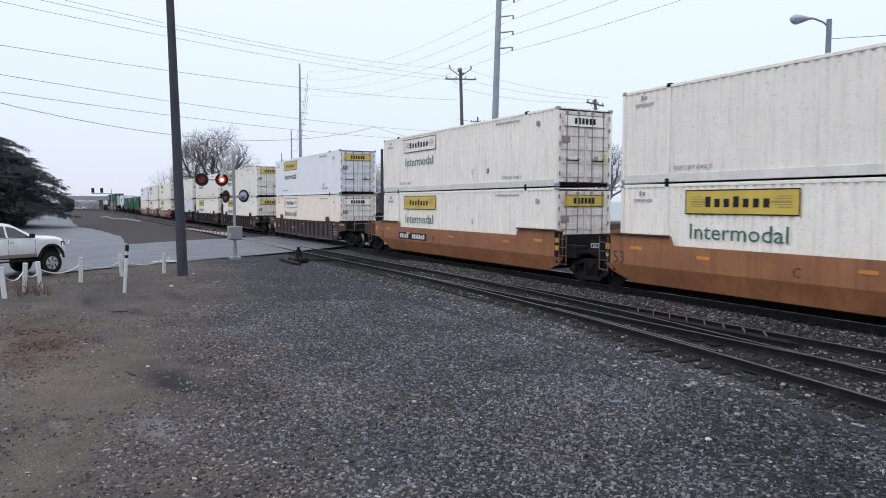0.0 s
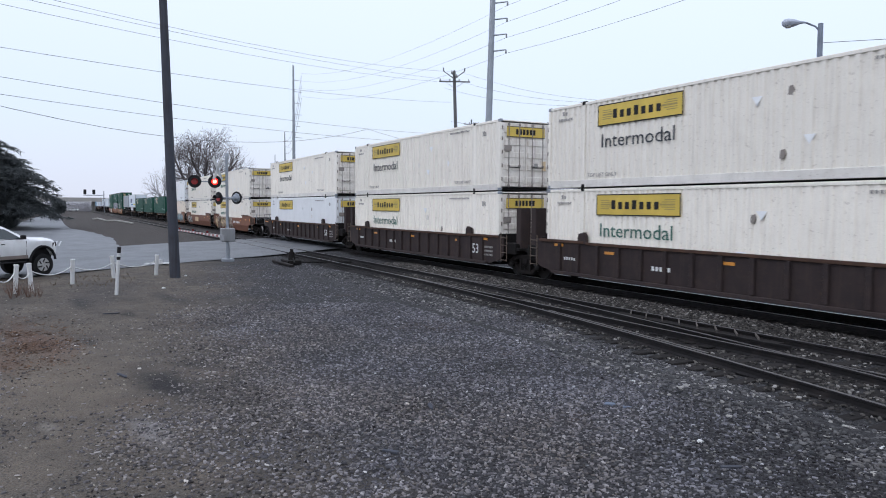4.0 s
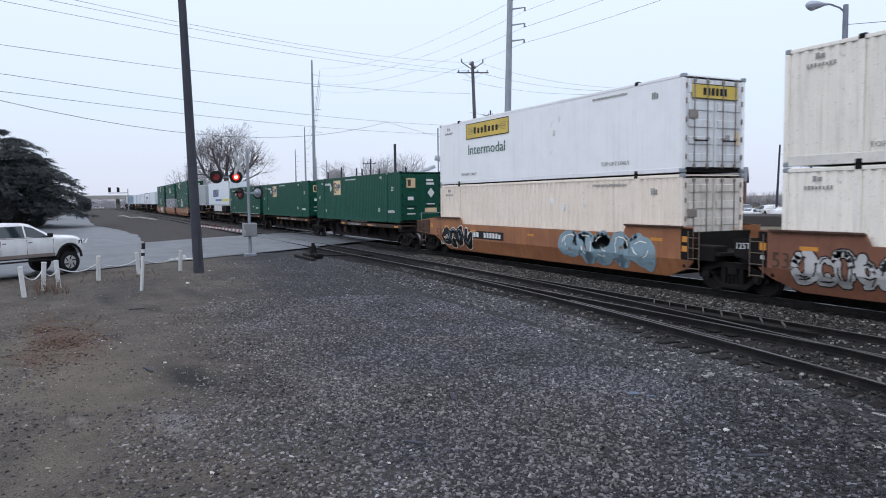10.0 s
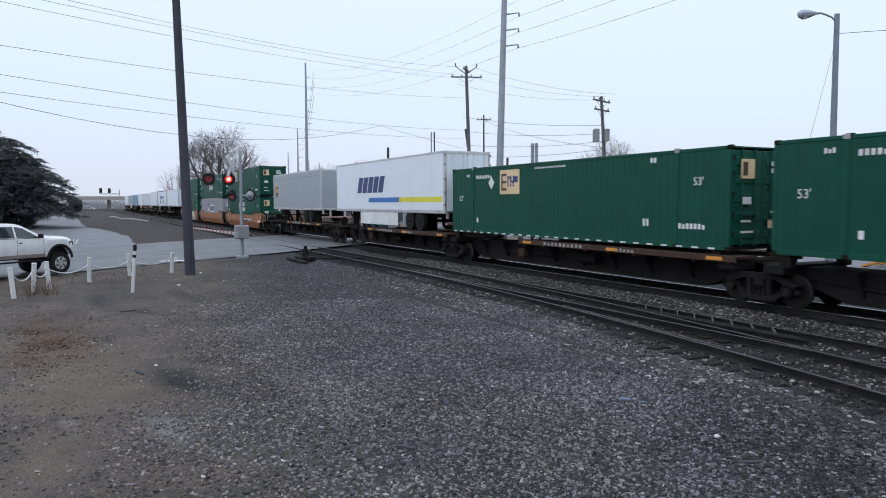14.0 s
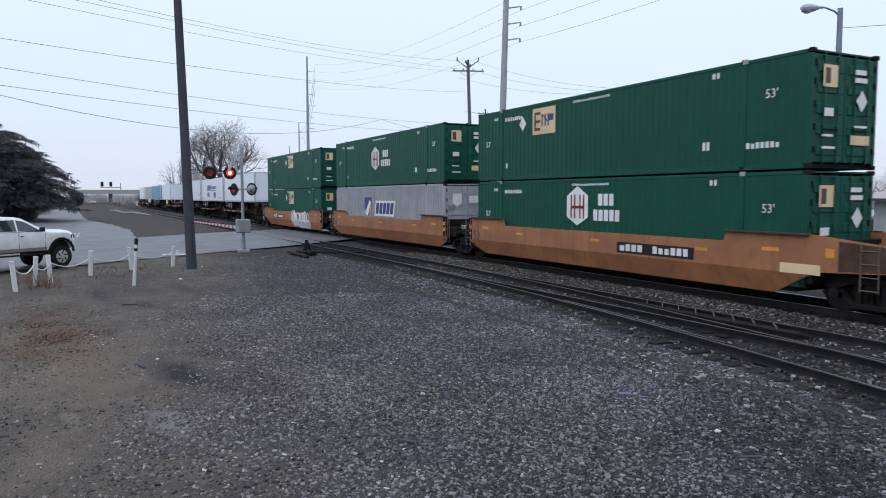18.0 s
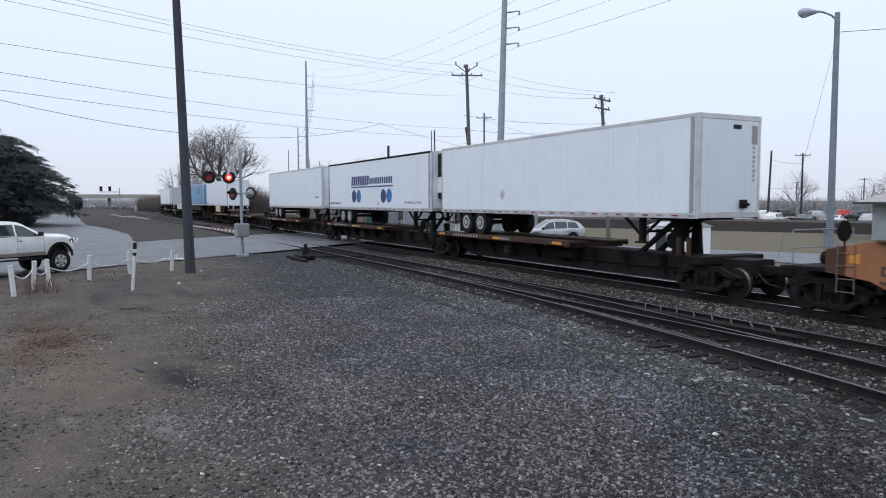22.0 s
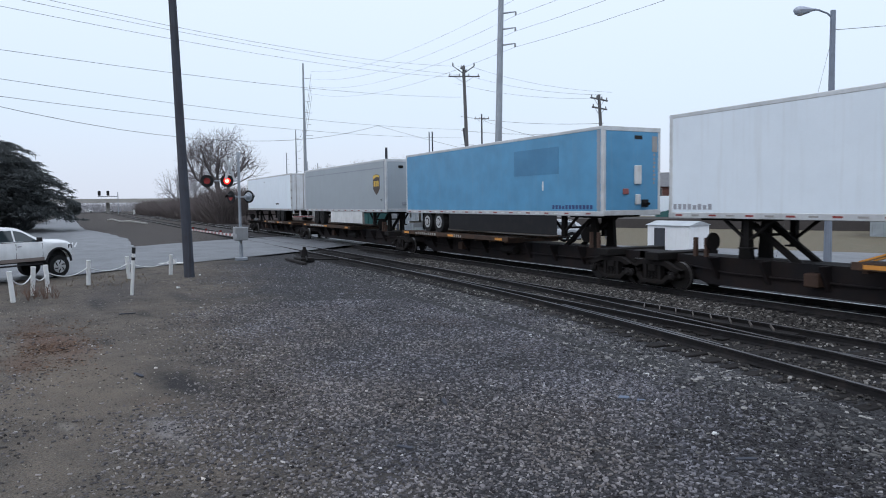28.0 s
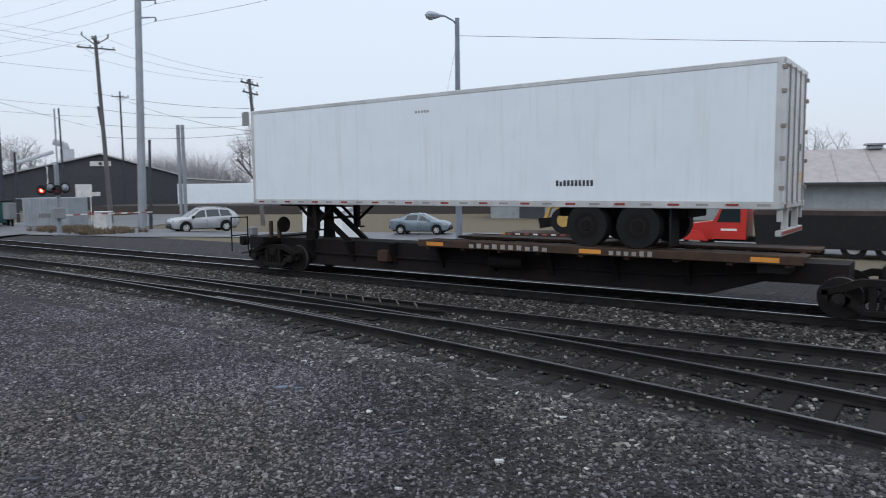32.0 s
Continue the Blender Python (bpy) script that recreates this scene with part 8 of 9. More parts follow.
    part("bumper", Shape().box(xb - 0.05, xb + 0.15, -pb[4] + 0.04, pb[4] - 0.04, pb[1] - 0.12, pb[1] + 0.1, 0.04), M_CHROME if name == "pickup_truck" else M_PLASTIC, c)
    part("grille", Shape().box(xf - 0.06, xf + 0.015, -pf[4] * 0.72, pf[4] * 0.72, pf[1] + 0.16, pf[2] - 0.06, 0.02), M_BLACK, c)
    return c


PICKUP_KEYS = [(-2.97, .64, 1.27, 1.29, .94, .87), (-2.9, .58, 1.30, 1.34, .98, .90), (-1.36, .56, 1.31, 1.35, .99, .90), (-1.31, .56, 1.31, 1.38, .99, .87), (-1.20, .56, 1.31, 1.78, .99, .78), (-1.04, .56, 1.31, 1.885, .99, .76),
               (-0.4, .56, 1.31, 1.91, .99, .76), (0.15, .56, 1.31, 1.89, .99, .76), (0.34, .56, 1.31, 1.84, .99, .76), (1.26, .56, 1.30, 1.37, .99, .86), (1.6, .57, 1.29, 1.36, .99, .87), (2.15, .58, 1.26, 1.33, .985, .86), (2.38, .60, 1.20, 1.27, .95, .83), (2.47, .66, 1.12, 1.17, .91, .80), (2.50, .70, 1.02, 1.06, .89, .78)]


def pickup(label, paint, at, drop=0.0):
    fa, ra, r = 1.83, -1.80, 0.44
    c = vehicle("pickup_truck", label, paint, at, PICKUP_KEYS, r, (fa, ra), 0.55, ((0.06, 1.02, 0.40, 0.06), (-0.98, -0.02, -0.02, -0.92)), ((-1.31, -1.05), (1.26, 0.33)), (1.12, 0.02, -1.02), ((0.24, 0.98, 1.14), (0.12, 0.92, 1.24)), drop=drop)
    part("bed_opening", Shape().box(-2.8, -1.45, -0.80, 0.80, 1.345, 1.362), M_BLACK, c)
    part("hood_bulge", Shape().prism([(1.32, 1.36), (2.3, 1.28), (2.22, 1.345), (1.4, 1.40)], "y", -0.48, 0.48), paint, c)
    for sd in (-1, 1):
        yo = sd * 0.998
        part("running_board", Shape().box(-1.2, 1.1, min(sd * 0.88, yo), max(sd * 0.88, yo), 0.40, 0.46, 0.02), M_PLASTIC, c)
        part("rocker_trim", Shape().box(-1.16, 1.18, yo - 0.012, yo + 0.012, 0.56, 0.70, 0.01), M_MUDDY, c, "mud-brown lower edge")
        part("window_trim", Shape().box(-1.1, 1.1, yo - 0.05, yo - 0.015, 1.325, 1.345), M_CHROME, c)
        for xa in (fa, ra):
            s = Shape()
            for i in range(9):
                a0, a1 = math.pi * i / 9, math.pi * (i + 1) / 9
                s.tube((xa + 0.55 * math.cos(a0), yo - sd * 0.02, r + 0.02 + 0.55 * math.sin(a0)), (xa + 0.55 * math.cos(a1), yo - sd * 0.02, r + 0.02 + 0.55 * math.sin(a1)), 0.05, n=6)
            part("wheel_arch_trim", s, M_PLASTIC, c)
    return c


SUV_KEYS = [(-2.36, .60, .97, 1.00, .74, .66), (-2.30, .42, 1.03, 1.13, .85, .74), (-2.12, .34, 1.06, 1.36, .91, .70), (-1.80, .30, 1.06, 1.58, .93, .64), (-1.0, .28, 1.04, 1.665, .94, .66), (-0.1, .28, 1.01, 1.685, .94, .67), (0.35, .28, 1.00, 1.64, .94, .67),
            (1.28, .28, .98, 1.06, .94, .74), (1.9, .28, .95, 1.01, .93, .74), (2.2, .32, .86, .92, .86, .68), (2.33, .40, .70, .75, .72, .58)]
SEDAN_KEYS = [(-2.10, .52, .92, .94, .70, .62), (-2.02, .38, .97, 1.01, .80, .68), (-1.7, .30, .98, 1.06, .86, .67), (-1.5, .27, .98, 1.09, .87, .65), (-0.75, .26, .96, 1.41, .875, .59), (-0.1, .26, .94, 1.455, .875, .60), (0.2, .26, .93, 1.42, .875, .60),
              (1.08, .26, .90, .97, .875, .68), (1.6, .26, .86, .92, .865, .67), (1.95, .30, .76, .81, .80, .61), (2.10, .38, .62, .66, .66, .53)]


def suv(label, paint, at):
    c = vehicle("suv_car", label, paint, at, SUV_KEYS, 0.36, (1.42, -1.38), 0.43, ((0.04, 1.02, 0.42, 0.04), (-0.95, -0.04, -0.04, -0.92), (-1.85, -1.03, -1.0, -1.66)), ((-2.30, -1.82), (1.28, 0.36)), (1.08, 0.0, -0.98), ((0.50, 0.72, 0.86), (0.32, 0.78, 1.0)))
    for s in (-0.6, 0.6):
        part("roof_rail", Shape().cord([(-1.6, s, 1.60), (-1.45, s, 1.70), (-0.4, s, 1.735), (0.15, s, 1.72), (0.3, s, 1.66)], 0.02, n=6), M_ALU, c)
    return c


def sedan(label, paint, at):
    return vehicle("sedan_car", label, paint, at, SEDAN_KEYS, 0.31, (1.30, -1.26), 0.37, ((0.0, 0.86, 0.26, 0.0), (-0.98, -0.07, -0.07, -0.78)), ((-1.5, -0.76), (1.08, 0.21)), (0.9, -0.03, -0.98), ((0.42, 0.62, 0.74), (0.26, 0.72, 0.9)))


ROADZ = -0.09
pickup("white lifted pickup truck waiting on the road", M_CARW, pose(-32.55, -2.62, ROADZ + 0.17, 0, 0, 128), 0.17)
suv("silver suv waiting at the crossing", M_CARS, pose(-43.5, 31.4, ROADZ + fall(-43.5, 31.4), 0, 0, 252))
sedan1 = sedan("pale blue-grey sedan on the road behind the line", M_CARB, pose(-110, 68, ROADZ, 0, 0, -33))
rng = random.Random(8)
lot = [(x * 1.62, y * 1.62, a, m) for x, y, a, m in [(-47.0, 58.0, 150, M_CARW), (-43.0, 60.5, 155, M_CARS), (-40.0, 62.5, 150, M_CARD), (-50.5, 66.0, 150, M_CARD), (-46.0, 69.0, 145, M_CARR), (-53.0, 62.0, 330, M_CARS), (-42.0, 72.0, 150, M_CARW)]]
for i, (x, y, a, m) in enumerate(lot):
    pickup("parked pickup truck in the yard lot", m, pose(x, y, yard_z(x, y), 0, 0, a))
row = [(M_CARW, suv), (M_CARS, sedan), (M_CARW, sedan), (M_CARW, suv), (M_CARD, sedan), (M_CARW, sedan), (M_CARS, suv), (M_CARW, suv)]
for i, (m, kind) in enumerate(row):
    word = {M_CARW: "white", M_CARS: "silver", M_CARD: "dark"}[m]
    kind(word + " car parked in a row beyond the grass", m, pose(-83.0 + 4.2 * i + rng.uniform(-0.4, 0.4), 87.0 + 1.0 * i, yard_z(-60, 64), 0, 0, 108 + rng.uniform(-3, 3)))
suv("parked white van-like suv by the lot", M_CARW, pose(-90.0, 112.0, yard_z(-90.0, 112.0), 0, 0, 150))


# ---- yard plant behind the line ----
def backhoe(at):
    b = thing("backhoe_loader", "yellow backhoe loader with a dark cab", "digger", at)
    part("chassis", Shape().box(-1.5, 1.7, -0.45, 0.45, 0.6, 1.15, 0.05), M_BLACK, b)
    part("hood", Shape().prism([(0.35, 1.1), (1.75, 1.1), (1.8, 1.55), (0.35, 1.85)], "y", -0.48, 0.48), M_CATYEL, b)
    part("cab", Shape().prism([(-1.15, 1.1), (0.45, 1.1), (0.38, 2.0), (0.25, 2.78), (-1.05, 2.78), (-1.25, 1.9)], "y", -0.72, 0.72), M_CABGLASS, b, "pale glazed cab")
    part("cab_roof", Shape().box(-1.2, 0.42, -0.8, 0.8, 2.78, 2.88, 0.03), M_BLACK, b)
    for y in (-0.73, 0.68):
        s = Shape()
        for x0, x1 in ((-1.2, -1.05), (-0.45, -0.42), (0.42, 0.27)):
            s.prism([(x0 - 0.04, 1.1), (x0 + 0.04, 1.1), (x1 + 0.04, 2.78), (x1 - 0.04, 2.78)], "y", y, y + 0.05)
        part("cab_pillar", s, M_BLACK, b)
    for y in (-1.05, 1.05):
        s = -1 if y < 0 else 1
        for x, r, w in ((-0.95, 0.72, 0.5), (1.35, 0.5, 0.36)):
            t = part("wheel", Shape().tube((x, y - w / 2, r), (x, y + w / 2, r), r, n=22), M_RUBBER, b)
            part("rim", Shape().tube((x, y + s * w / 2, r), (x, y + s * (w / 2 + 0.02), r), r * 0.5, n=14), M_CATYEL, t)
        part("fender", Shape().prism([(-1.75, 1.35), (-1.5, 1.6), (-0.4, 1.6), (-0.15, 1.2), (-0.3, 1.15), (-0.5, 1.5), (-1.45, 1.5)], "y", y - 0.25, y + 0.25), M_CATYEL, b)
        part("loader_arm", Shape().prism([(0.3, 1.75), (0.6, 1.9), (2.4, 0.85), (2.35, 0.6)], "y", y * 0.62 - 0.07, y * 0.62 + 0.07), M_CATYEL, b)
        part("hydraulic_ram", Shape().tube((0.7, y * 0.5, 1.0), (1.9, y * 0.55, 1.05), 0.05, n=7), M_CHROME, b)
    part("bucket", Shape().prism([(2.3, 0.35), (2.45, 1.05), (2.6, 1.05), (3.25, 0.4), (3.2, 0.3)], "y", -1.1, 1.1), M_STEEL, b)
    part("boom", Shape().prism([(-1.5, 0.9), (-1.75, 0.95), (-2.1, 2.0), (-1.85, 2.1)], "y", -0.16, 0.16), M_CATYEL, b)
    part("dipper", Shape().prism([(-2.1, 1.9), (-1.9, 2.1), (-2.35, 0.7), (-2.55, 0.8)], "y", -0.13, 0.13), M_CATYEL, b)
    part("digging_bucket", Shape().prism([(-2.8, 0.8), (-2.25, 0.8), (-2.1, 0.3), (-2.7, 0.2)], "y", -0.35, 0.35), M_STEEL, b)
    return b


lowboy = thing("flat_trailer", "low flat trailer with striped edge and orange ramps", "trailer", pose(-16.6, 37.2, yard_z(-16.6, 37.2), 0, 0, 6))
part("deck", Shape().box(-4.6, 4.2, -1.25, 1.25, 0.55, 0.72, 0.02), M_SPINE, lowboy)
for i in range(16):
    part("edge_tape", Shape().box(-4.5 + i * 0.54, -4.23 + i * 0.54, -1.262, -1.25, 0.6, 0.68), [M_REDSTRIPE, M_TEXTW][i % 2], lowboy)
part("ramp", Shape().prism([(-6.1, 0.1), (-4.6, 0.62), (-4.6, 0.72), (-6.1, 0.2)], "y", -1.1, -0.4).prism([(-6.1, 0.1), (-4.6, 0.62), (-4.6, 0.72), (-6.1, 0.2)], "y", 0.4, 1.1), M_REFLECT, lowboy)
for x in (-1.0, 0.0, 1.0):
    for y in (-1.0, 1.0):
        part("wheel", Shape().tube((x, y - 0.13, 0.3), (x, y + 0.13, 0.3), 0.3, n=14), M_RUBBER, lowboy)
part("drawbar", Shape().box(4.2, 6.2, -0.12, 0.12, 0.5, 0.64), M_SPINE, lowboy)
backhoe(pose(-16.8, 37.3, yard_z(-16.8, 37.3) + 0.72, 0, 0, 6))

rt = thing("dump_truck", "red dump truck with a black body parked in the yard", "truck", pose(-7.1, 36.6, yard_z(-7.1, 36.6), 0, 0, 184))
part("frame", Shape().box(-6.4, 3.6, -0.45, 0.45, 0.6, 0.85), M_BLACK, rt)
part("cab", Shape().prism([(1.0, 0.75), (2.5, 0.75), (2.5, 1.5), (2.1, 2.35), (1.1, 2.35), (1.0, 2.2)], "y", -1.05, 1.05), M_CARR, rt)
part("hood", Shape().prism([(2.5, 0.7), (4.1, 0.7), (4.15, 1.35), (2.5, 1.6)], "y", -0.85, 0.85), M_CARR, rt)
for y in (-1.06, 1.05):
    part("window", Shape().prism([(1.25, 1.55), (2.3, 1.55), (2.05, 2.2), (1.25, 2.2)], "y", y, y + 0.01), M_GLASS, rt)
    part("fender", Shape().prism([(2.7, 0.65), (3.0, 1.1), (3.7, 1.15), (4.1, 0.7)], "y", y * 0.98 - 0.12, y * 0.98 + 0.12), M_CARR, rt)
    part("emblem_bar", Shape().box(1.4, 2.1, y - 0.004, y + 0.014, 1.15, 1.25), M_TEXTW, rt)
part("windscreen", Shape().prism([(2.52, 1.55), (2.14, 2.3), (2.10, 2.3), (2.48, 1.55)], "y", -0.9, 0.9), M_GLASS, rt)
part("dump_body", Shape().outline([(-6.6, 0.45), (0.5, 0.45), (0.7, 2.05), (-6.9, 2.05)], "y", -1.22, 1.22), M_BLACK, rt)
part("body_stripe", Shape().box(-6.8, 0.65, -1.24, 1.24, 1.93, 2.15), M_MAROON, rt)
for x in (3.3, -3.4, -4.7):
    for y in (-0.95, 0.95):
        w = part("wheel", Shape().tube((x, y - 0.15, 0.52), (x, y + 0.15, 0.52), 0.52, n=18), M_RUBBER, rt)
        part("rim", Shape().tube((x, y + math.copysign(0.15, y), 0.52), (x, y + math.copysign(0.17, y), 0.52), 0.28, n=12), M_ALU, w)
part("headlight", Shape().box(4.1, 4.17, -0.75, -0.5, 0.95, 1.15, 0.02).box(4.1, 4.17, 0.5, 0.75, 0.95, 1.15, 0.02), M_CHROME, rt)

box = thing("utility_shed", "small pale metal utility shed with a door", "shed", pose(-33.0, 33.6, yard_z(-33.0, 33.6), 0, 0, 8))
part("wall", Shape().box(-1.55, 1.55, -1.0, 1.0, 0, 1.72, 0.02), M_WHITE2, box)
part("roof", Shape().prism([(-1.12, 1.72), (1.12, 1.72), (0, 1.98)], "x", -1.65, 1.65), M_WAREROOF, box)
part("door", Shape().box(-1.0, -0.2, -1.03, -1.0, 0.05, 1.55), M_WARE, box)


# ---- buildings ----
def opening(parent, x, z, w, h, y, name="window", sill=True, glass_mat=None, out=-1):
    o = part(name, Shape().box(x - w / 2 - 0.07, x + w / 2 + 0.07, y + out * 0.05, y, z - 0.07, z + h + 0.07), M_POSTW, parent)
    part("pane", Shape().box(x - w / 2, x - 0.03, y + out * 0.055, y + out * 0.02, z, z + h).box(x + 0.03, x + w / 2, y + out * 0.055, y + out * 0.02, z, z + h), glass_mat or M_GLASS, o)
    part("sill", Shape().box(x - w / 2 - 0.12, x + w / 2 + 0.12, y + out * 0.14, y, z - 0.15, z - 0.07), M_CONC, o)
    return o


shed = thing("storage_shed", "long low shed with a faded hipped metal roof", "building", pose(-38.5, 62.0, yard_z(-38.5, 62.0), 0, 0, 14))
part("wall", Shape().box(0, 66, 0, 12, 0, 3.3), M_SHEDWALL, shed)
part("roof", Shape().solid([(-1.2, -1.2, 3.25), (67, -1.2, 3.25), (67, 13.2, 3.25), (-1.2, 13.2, 3.25), (6.2, 6, 6.3), (60, 6, 6.3)], [[0, 1, 5, 4], [2, 3, 4, 5], [0, 3, 4], [1, 2, 5], [0, 1, 2, 3]]), M_SHEDROOF, shed)
part("eave_board", Shape().box(-1.2, 67, -1.24, -1.2, 3.1, 3.3), M_WARE, shed)
for x in (14, 24, 34):
    part("roof_vent", Shape().box(x, x + 1.2, 5.4, 6.6, 6.2, 6.6, 0.1).box(x - 0.2, x + 1.4, 5.2, 6.8, 6.6, 6.75), M_GALV, shed)
for i in range(20):
    part("roof_seam", Shape().solid([(3.0 + i * 3.1, -1.2, 3.27), (3.08 + i * 3.1, -1.2, 3.27), (6.3 + i * 2.75, 5.9, 6.29), (6.22 + i * 2.75, 5.9, 6.29), (3.0 + i * 3.1, -1.2, 3.31), (3.08 + i * 3.1, -1.2, 3.31), (6.3 + i * 2.75, 5.9, 6.33), (6.22 + i * 2.75, 5.9, 6.33)], [[0, 1, 2, 3], [4, 5, 6, 7], [0, 1, 5, 4], [2, 3, 7, 6], [0, 3, 7, 4], [1, 2, 6, 5]]), M_SHEDROOF, shed)
for x in (3.0, 12.0):
    part("door", Shape().box(x, x + 2.6, -0.05, 0, 0.05, 2.7), M_WARE, shed)

house = thing("brick_house", "two-storey dark brick house with a grey roof", "building", pose(-108.0, 97.0, yard_z(-108.0, 97.0), 0, 0, 38))
part("wall", Shape().box(0, 19, 0, 8, -0.8, 5.6), M_BRICK, house)
part("gable", Shape().prism([(0, 5.6), (8, 5.6), (4, 8.0)], "x", 0.0, 19.0), M_BRICK, house)
part("roof", Shape().solid([(-0.4, -0.5, 5.45), (19.4, -0.5, 5.45), (19.4, 4, 8.2), (-0.4, 4, 8.2), (-0.4, -0.5, 5.6), (19.4, -0.5, 5.6), (19.4, 4, 8.35), (-0.4, 4, 8.35)], [[0, 1, 2, 3], [4, 5, 6, 7], [0, 1, 5, 4], [2, 3, 7, 6], [0, 3, 7, 4], [1, 2, 6, 5]])
     .solid([(-0.4, 8.5, 5.45), (19.4, 8.5, 5.45), (19.4, 4, 8.2), (-0.4, 4, 8.2), (-0.4, 8.5, 5.6), (19.4, 8.5, 5.6), (19.4, 4, 8.35), (-0.4, 4, 8.35)], [[0, 1, 2, 3], [4, 5, 6, 7], [0, 1, 5, 4], [2, 3, 7, 6], [0, 3, 7, 4], [1, 2, 6, 5]]), M_ROOFG, house)
part("chimney", Shape().box(8, 9, 3.5, 4.5, 7.5, 8.9, 0.03), M_BRICK, house)
for x in (2.2, 5.4, 9.0, 13.0, 16.6):
    for z in (0.9, 3.7):
        opening(house, x, z, 1.3, 1.4, 0.0)
for yv in (2.4, 5.6):
    for z in (0.9, 3.7):
        w = part("window", Shape().box(-0.05, 0, yv - 0.65, yv + 0.65, z, z + 1.4), M_POSTW, house)
        part("pane", Shape().box(-0.06, -0.02, yv - 0.55, yv + 0.55, z + 0.1, z + 1.3), M_GLASS, w)
part("downpipe", Shape().tube((0.3, -0.1, 0), (0.3, -0.1, 5.5), 0.06, n=6).tube((11.2, -0.1, 0), (11.2, -0.1, 5.5), 0.06, n=6), M_POSTW, house)

ware = thing("warehouse", "dark corrugated warehouse with a low gabled roof", "building", pose(-109.0, 45.5, yard_z(-109.0, 45.5), 0, 0, 62))
part("wall", Shape().box(0, 24, 0, 26, -0.8, 4.9), M_WARE, ware)
part("gable", Shape().prism([(0, 4.9), (24, 4.9), (13, 7.9)], "y", 0, 26), M_WARE, ware)
part("roof", Shape().solid([(-0.6, -0.5, 4.75), (13, -0.5, 8.0), (13, 26.5, 8.0), (-0.6, 26.5, 4.75), (-0.6, -0.5, 4.95), (13, -0.5, 8.2), (13, 26.5, 8.2), (-0.6, 26.5, 4.95)], [[0, 1, 2, 3], [4, 5, 6, 7], [0, 1, 5, 4], [2, 3, 7, 6], [0, 3, 7, 4], [1, 2, 6, 5]])
     .solid([(24.6, -0.5, 4.75), (13, -0.5, 8.0), (13, 26.5, 8.0), (24.6, 26.5, 4.75), (24.6, -0.5, 4.95), (13, -0.5, 8.2), (13, 26.5, 8.2), (24.6, 26.5, 4.95)], [[0, 1, 2, 3], [4, 5, 6, 7], [0, 1, 5, 4], [2, 3, 7, 6], [0, 3, 7, 4], [1, 2, 6, 5]]), M_WAREROOF, ware)
for i in range(48):
    part("wall_rib", cached(("wrib",), lambda: Shape().box(0, 0.09, -0.05, 0.0, 0, 4.9)), M_WARE, ware, at=pose(0.2 + i * 0.5, 0, 0))
part("sign_board", Shape().box(11.6, 14.4, -0.12, -0.06, 6.3, 7.0, 0.01), M_POSTW, ware, "pale sign board under the gable")
part("sign_mark", Shape().tube((13.0, -0.13, 6.65), (13.0, -0.12, 6.65), 0.25, n=14), M_WARE, ware)
part("canopy", Shape().solid([(24.2, 0, 4.4), (32, 0, 3.9), (32, 10, 3.9), (24.2, 10, 4.4), (24.2, 0, 4.6), (32, 0, 4.05), (32, 10, 4.05), (24.2, 10, 4.6)], [[0, 1, 2, 3], [4, 5, 6, 7], [0, 1, 5, 4], [2, 3, 7, 6], [0, 3, 7, 4], [1, 2, 6, 5]]), M_WAREROOF, ware)
cyc = thing("dust_collector", "pale steel dust collector with a bent duct", "machine", pose(-111.6, 56.6, 7.0))
part("drum", Shape().tube((0, 0, 0), (0, 0, 1.8), 1.0, 1.0, n=14).tube((0, 0, -1.4), (0, 0, 0), 0.3, 1.0, n=14), M_WAREROOF, cyc)
part("elbow", Shape().tube((0, 0, 1.8), (-0.2, -0.3, 2.6), 0.5, n=10).tube((-0.2, -0.3, 2.5), (-0.9, -1.6, 2.9), 0.48, n=10), M_WAREROOF, cyc)
part("duct", Shape().tube((-0.9, -1.6, 1.4), (-4.0, -7.0, -0.8), 0.3, n=9), M_WAREROOF, cyc)
part("leg", Shape().tube((0.7, 0.7, -7.2), (0.7, 0.7, 0.2), 0.1, n=6).tube((-0.7, -0.7, -7.2), (-0.7, -0.7, 0.2), 0.1, n=6), M_GALV, cyc)

for i, (x, y) in enumerate(((-88, 66.5), (-80.5, 73.5))):
    t = thing("parked_trailer", "white box trailer parked by the warehouse", "trailer", pose(x, y, yard_z(x, y), 0, 0, 43), group="trailers parked by the warehouse")
    part("box", Shape().box(-5.6, 5.6, -1.3, 1.3, 1.15, 3.95, 0.05), M_TRAILER, t)
    part("rail", Shape().box(-5.65, 5.65, -1.33, 1.33, 1.05, 1.2), M_ALU, t)
    for xx in (-4.2, -3.0):
        part("wheel", Shape().tube((xx, -1.25, 0.5), (xx, -0.9, 0.5), 0.5, n=14), M_RUBBER, t)
    part("landing_gear", Shape().box(3.2, 3.4, -0.9, -0.7, 0, 1.1), M_STEEL, t)
cab = thing("semi_truck", "dark green semi truck cab by the brick house", "truck", pose(-73.0, 74.0, yard_z(-73.0, 74.0), 0, 0, 220))
part("sleeper", Shape().prism([(-1.6, 0.9), (0.9, 0.9), (0.9, 2.9), (0.2, 3.5), (-1.6, 3.6)], "y", -1.2, 1.2), M_WARE, cab)
part("hood", Shape().prism([(0.9, 0.8), (2.7, 0.8), (2.75, 1.6), (0.9, 2.0)], "y", -0.95, 0.95), M_TEALBIN, cab)
for x in (2.0, -1.2):
    for yv in (-1.0, 1.0):
        part("wheel", Shape().tube((x, yv - 0.15, 0.5), (x, yv + 0.15, 0.5), 0.5, n=14), M_RUBBER, cab)

